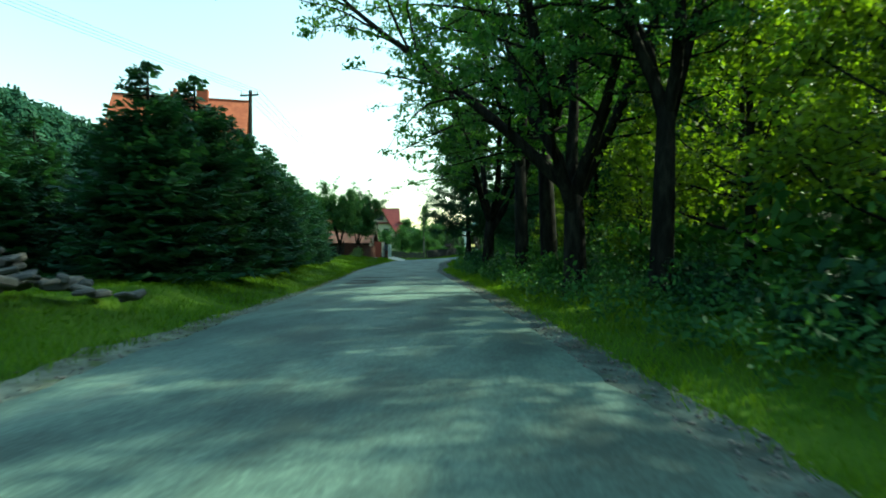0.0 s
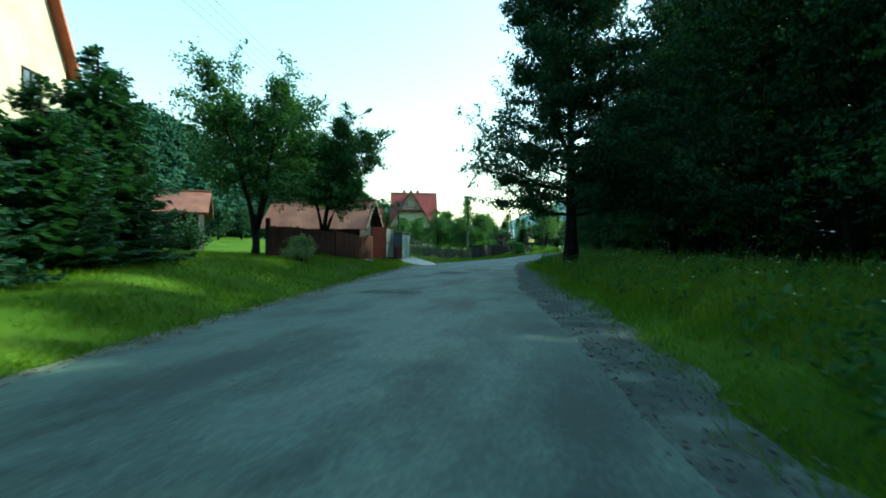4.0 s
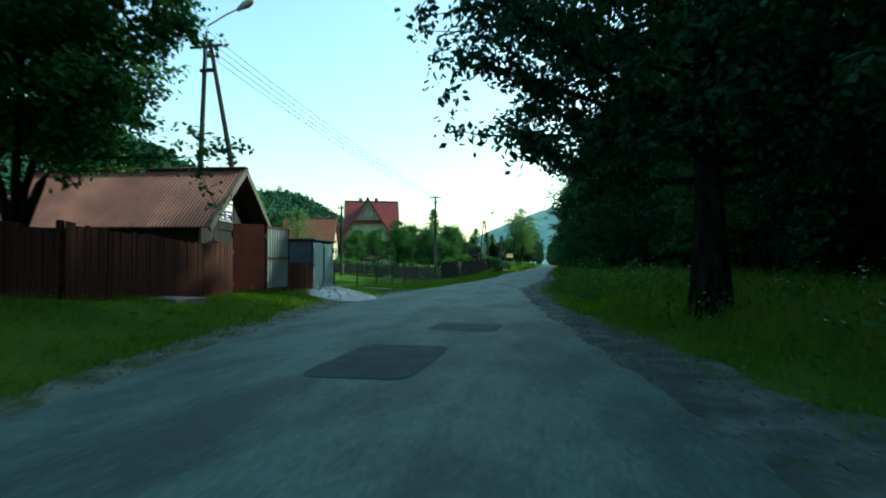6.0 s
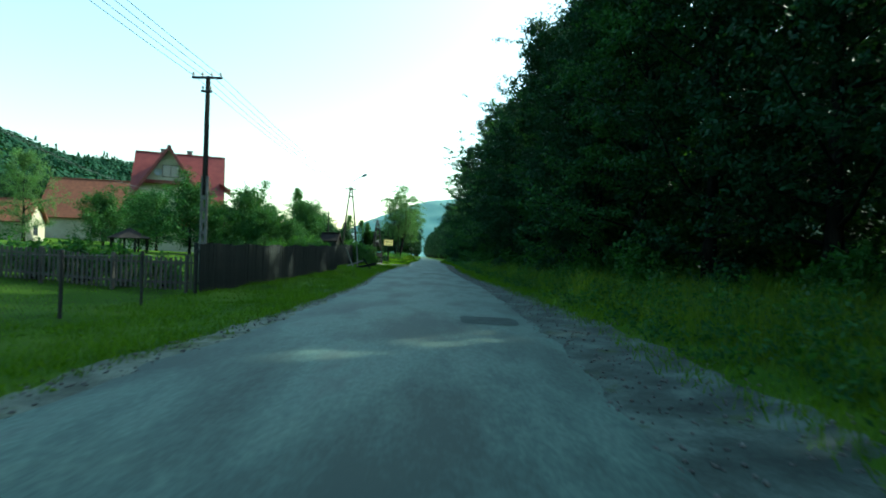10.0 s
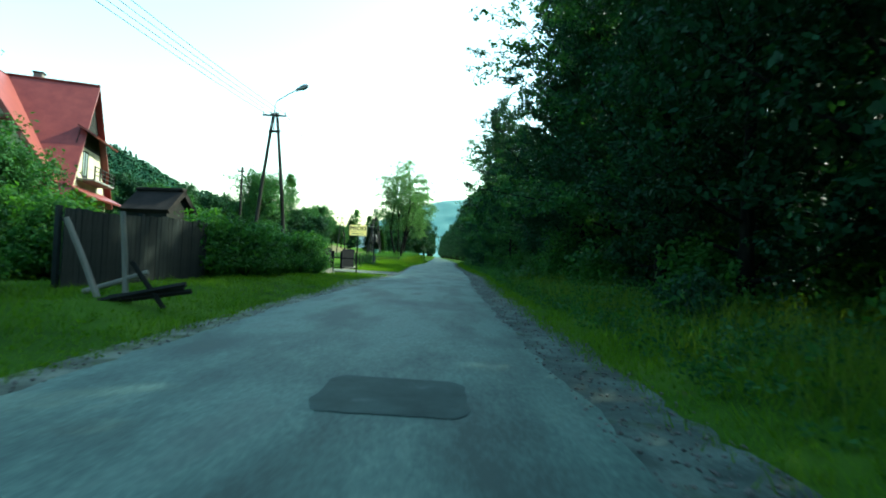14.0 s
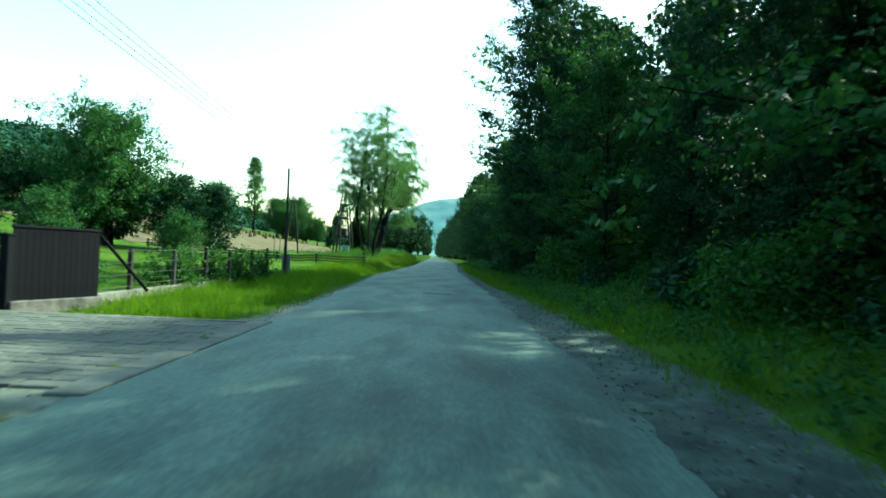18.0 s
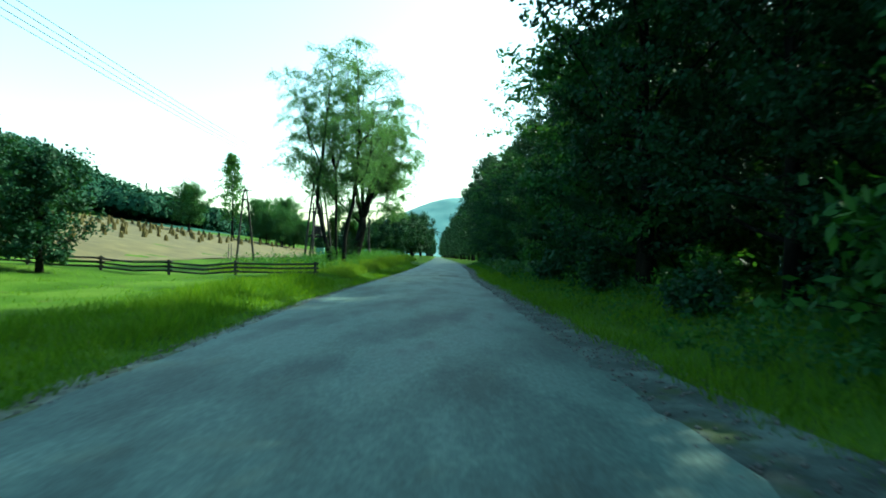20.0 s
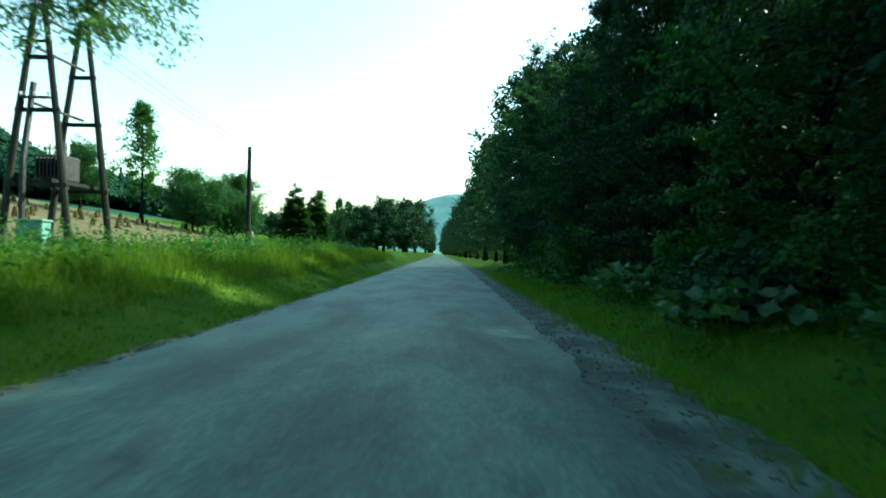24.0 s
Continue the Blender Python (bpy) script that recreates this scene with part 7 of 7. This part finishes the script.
def rail_fence():
    ob = thing("rail_fence", "low rough pole fence across the meadow", "fence", at=pose(0, 0, 0))
    pts = [(-5.8, 151.3), (-9.2, 151.0), (-12.0, 150.8), (-15.0, 150.9), (-18.5, 151.3), (-22, 152)]
    for (x0, y0), (x1, y1) in zip(pts, pts[1:]):
        for z in (0.16, 0.34, 0.52):
            part("rail", Bag().tube([(x0 + 0.15, y0, land1(x0, y0) + z + 0.02), ((x0 + x1) / 2, y0 - 0.05, land1((x0 + x1) / 2, y0) + z - 0.03), (x1 - 0.15, y1, land1(x1, y1) + z)], [0.05, 0.045, 0.04], 6), M_WEATHERED, ob)
    for x, y in pts:
        part("post", Bag().tube([(x, y, land1(x, y) - 0.2), (x, y, land1(x, y) + 0.64)], 0.06, 7), M_WEATHERED, ob)


rail_fence()


# ---------------------------------------------------------------- stubble field with sheaves
def field():
    rows = []
    for y in np.linspace(163, 262, 60):
        x0 = float(np.interp(y, [163, 175, 200, 262], [-30, -24, -21, -24]))
        x = np.linspace(-84, x0, 40) + 0.6 * np.sin(y * 0.9)
        rows.append(np.stack([x, np.full_like(x, y), land(x, np.full_like(x, y)) + 0.07], -1))
    solid("stubble_field", Bag().sheet(rows), M_STUBBLE, "yellow stubble field on the slope", "field", kind="structure", smooth=True)
    rng = np.random.default_rng(97)
    ob = thing("sheaf_stook", "stook of bound straw sheaves on the stubble", "sheaf", "straw stooks", at=placed(-33, 172))
    for k in range(5):
        a = k * 1.256
        c = np.array([0.28 * math.cos(a), 0.28 * math.sin(a), 0])
        n = 70
        t = rng.uniform(0, 2 * np.pi, n)
        r = rng.uniform(0, 0.2, n)
        foot = c + np.stack([r * np.cos(t), r * np.sin(t), np.zeros(n)], -1)
        headp = c * 0.3 + np.stack([r * 1.1 * np.cos(t), r * 1.1 * np.sin(t), 1.15 + rng.normal(0, 0.1, n)], -1)
        side = np.stack([-np.sin(t), np.cos(t), 0 * t], -1) * 0.03
        v = np.stack([foot - side, foot + side, headp + side * 1.6, headp - side * 1.6], 1).reshape(-1, 3)
        part("sheaf", quick_mesh("sheaf", v, np.arange(4 * n).reshape(-1, 4), M_STRAW), None, ob)
    for i, y in enumerate(np.arange(166, 258, 8.5)):
        for x in np.arange(-37, -82, -2.4):
            xx, yy = x + rng.normal(0, 0.5), y + rng.normal(0, 0.7) + 0.12 * (x + 29)
            if yy > 165:
                copy_thing(ob, placed(xx, yy, rng.uniform(0, 360), rng.uniform(0.6, 0.85)))


field()
for x, y in [(-19.5, 176.6), (-21.5, 181)]:
    solid("field_stake", Bag().tube([(0, 0, -0.2), (0.03, 0, 1.5)], [0.05, 0.04], 6), M_WOOD_GREY, "weathered stake at the field's edge", "stake", "field stakes", at=pose(x, y, land1(x, y)))


# heap of stones beside the first bend
def stone_pile():
    rng = np.random.default_rng(99)
    ob = thing("stone_pile", "pile of broken grey stone slabs on the bank", "stone pile", at=pose(5.9, -19.3, land1(5.9, -19.3)))
    for k in range(90):
        x, y = rng.normal(0, 0.6), rng.normal(0, 1.0)
        z = max(0.0, 1.0 - 0.5 * math.hypot(x, y)) * rng.uniform(0.5, 1.0)
        w, d, t = rng.uniform(0.2, 0.5), rng.uniform(0.15, 0.35), rng.uniform(0.05, 0.14)
        m = pose(x, y, z + 0.04, rng.uniform(-18, 18), rng.uniform(-18, 18), rng.uniform(0, 180))
        part("stone", Bag().box(-w / 2, w / 2, -d / 2, d / 2, -t / 2, t / 2, 0.03, m), M_DRYSTONE, ob)


stone_pile()


# large-leaved butterbur at the foot of the wood
def butterbur():
    rng = np.random.default_rng(101)
    ob = thing("butterbur", "clump of large pale green butterbur leaves", "large-leaved plant", "butterbur clumps", at=placed(3.6, 155.2))
    a = np.linspace(0, 2 * np.pi, 11)[:-1]
    for k in range(44):
        r, t = rng.uniform(0.05, 1.05), rng.uniform(0, 2 * np.pi)
        h, s = rng.uniform(0.3, 0.75) * (1.15 - r * 0.5), rng.uniform(0.1, 0.22)
        m = pose(r * math.cos(t), r * math.sin(t), h, rng.uniform(-32, 32), rng.uniform(-32, 32), rng.uniform(0, 360))
        rim = [(s * math.cos(u) * (1 - 0.35 * (i == 0)), s * math.sin(u), 0.05 * math.sin(3 * u)) for i, u in enumerate(a)]
        v = [(m @ Vector(p))[:] for p in rim + [(0, 0, -0.06)]]
        part("leaf", Bag().add(v, [(i, (i + 1) % 10, 10) for i in range(10)]), M_BUTTERBUR, ob)
        part("stalk", Bag().tube([(0.5 * r * math.cos(t), 0.5 * r * math.sin(t), -0.05), v[-1]], [0.012, 0.008], 4, cap=False), M_GRASS, ob)
    for k, (x, y, s) in enumerate([(3.9, 157.5, 1.0), (4.6, 160.2, 0.9), (4.3, 152.5, 0.9), (4.0, 163.5, 1.0), (4.2, 108.8, 0.9), (4.0, 110.3, 1.0), (4.4, 167.5, 1.1), (4.1, 171.5, 1.0), (4.3, 176.0, 1.1), (4.4, 112.2, 0.9), (4.6, 180.5, 1.0)]):
        copy_thing(ob, placed(x, y, k * 67, s))


butterbur()
solid("wooden_post", Bag().box(-0.06, 0.06, -0.06, 0.06, -0.3, 1.1, 0.02), M_WOOD_GREY, "weathered wooden post at the wood's edge", "post", at=pose(4.7, 109.2, land1(4.7, 109.2)))


# pebbles on the shoulders
def pebbles():
    rng = np.random.default_rng(103)
    n = 18000
    ys = rng.uniform(-25, 190, n)
    side = rng.random(n) < 0.68
    xs = np.where(side, road_right(ys) + gravel_width(ys) * rng.uniform(-0.1, 1.15, n), road_left(ys) - dust_width(ys) * rng.uniform(-0.1, 1.1, n))
    z = np.maximum(land(xs, ys), -0.03) + 0.02
    s = rng.uniform(0.007, 0.026, n)
    o = np.array([(1, 0, 0), (0, 1, 0), (-1, 0, 0), (0, -1, 0), (0, 0, 0.7), (0, 0, -0.7)])
    v = np.stack([xs, ys, z], -1)[:, None] + o[None] * s[:, None, None] * rng.uniform(0.7, 1.3, (n, 6, 1))
    f = np.array([(0, 1, 4), (1, 2, 4), (2, 3, 4), (3, 0, 4), (1, 0, 5), (2, 1, 5), (3, 2, 5), (0, 3, 5)])
    faces = (np.arange(n)[:, None, None] * 6 + f[None]).reshape(-1, 3)
    solid("pebbles", quick_mesh("pebbles", v.reshape(-1, 3), faces, M_STONE), None, "loose grey pebbles on the road shoulders", "pebbles", kind="stuff")


pebbles()
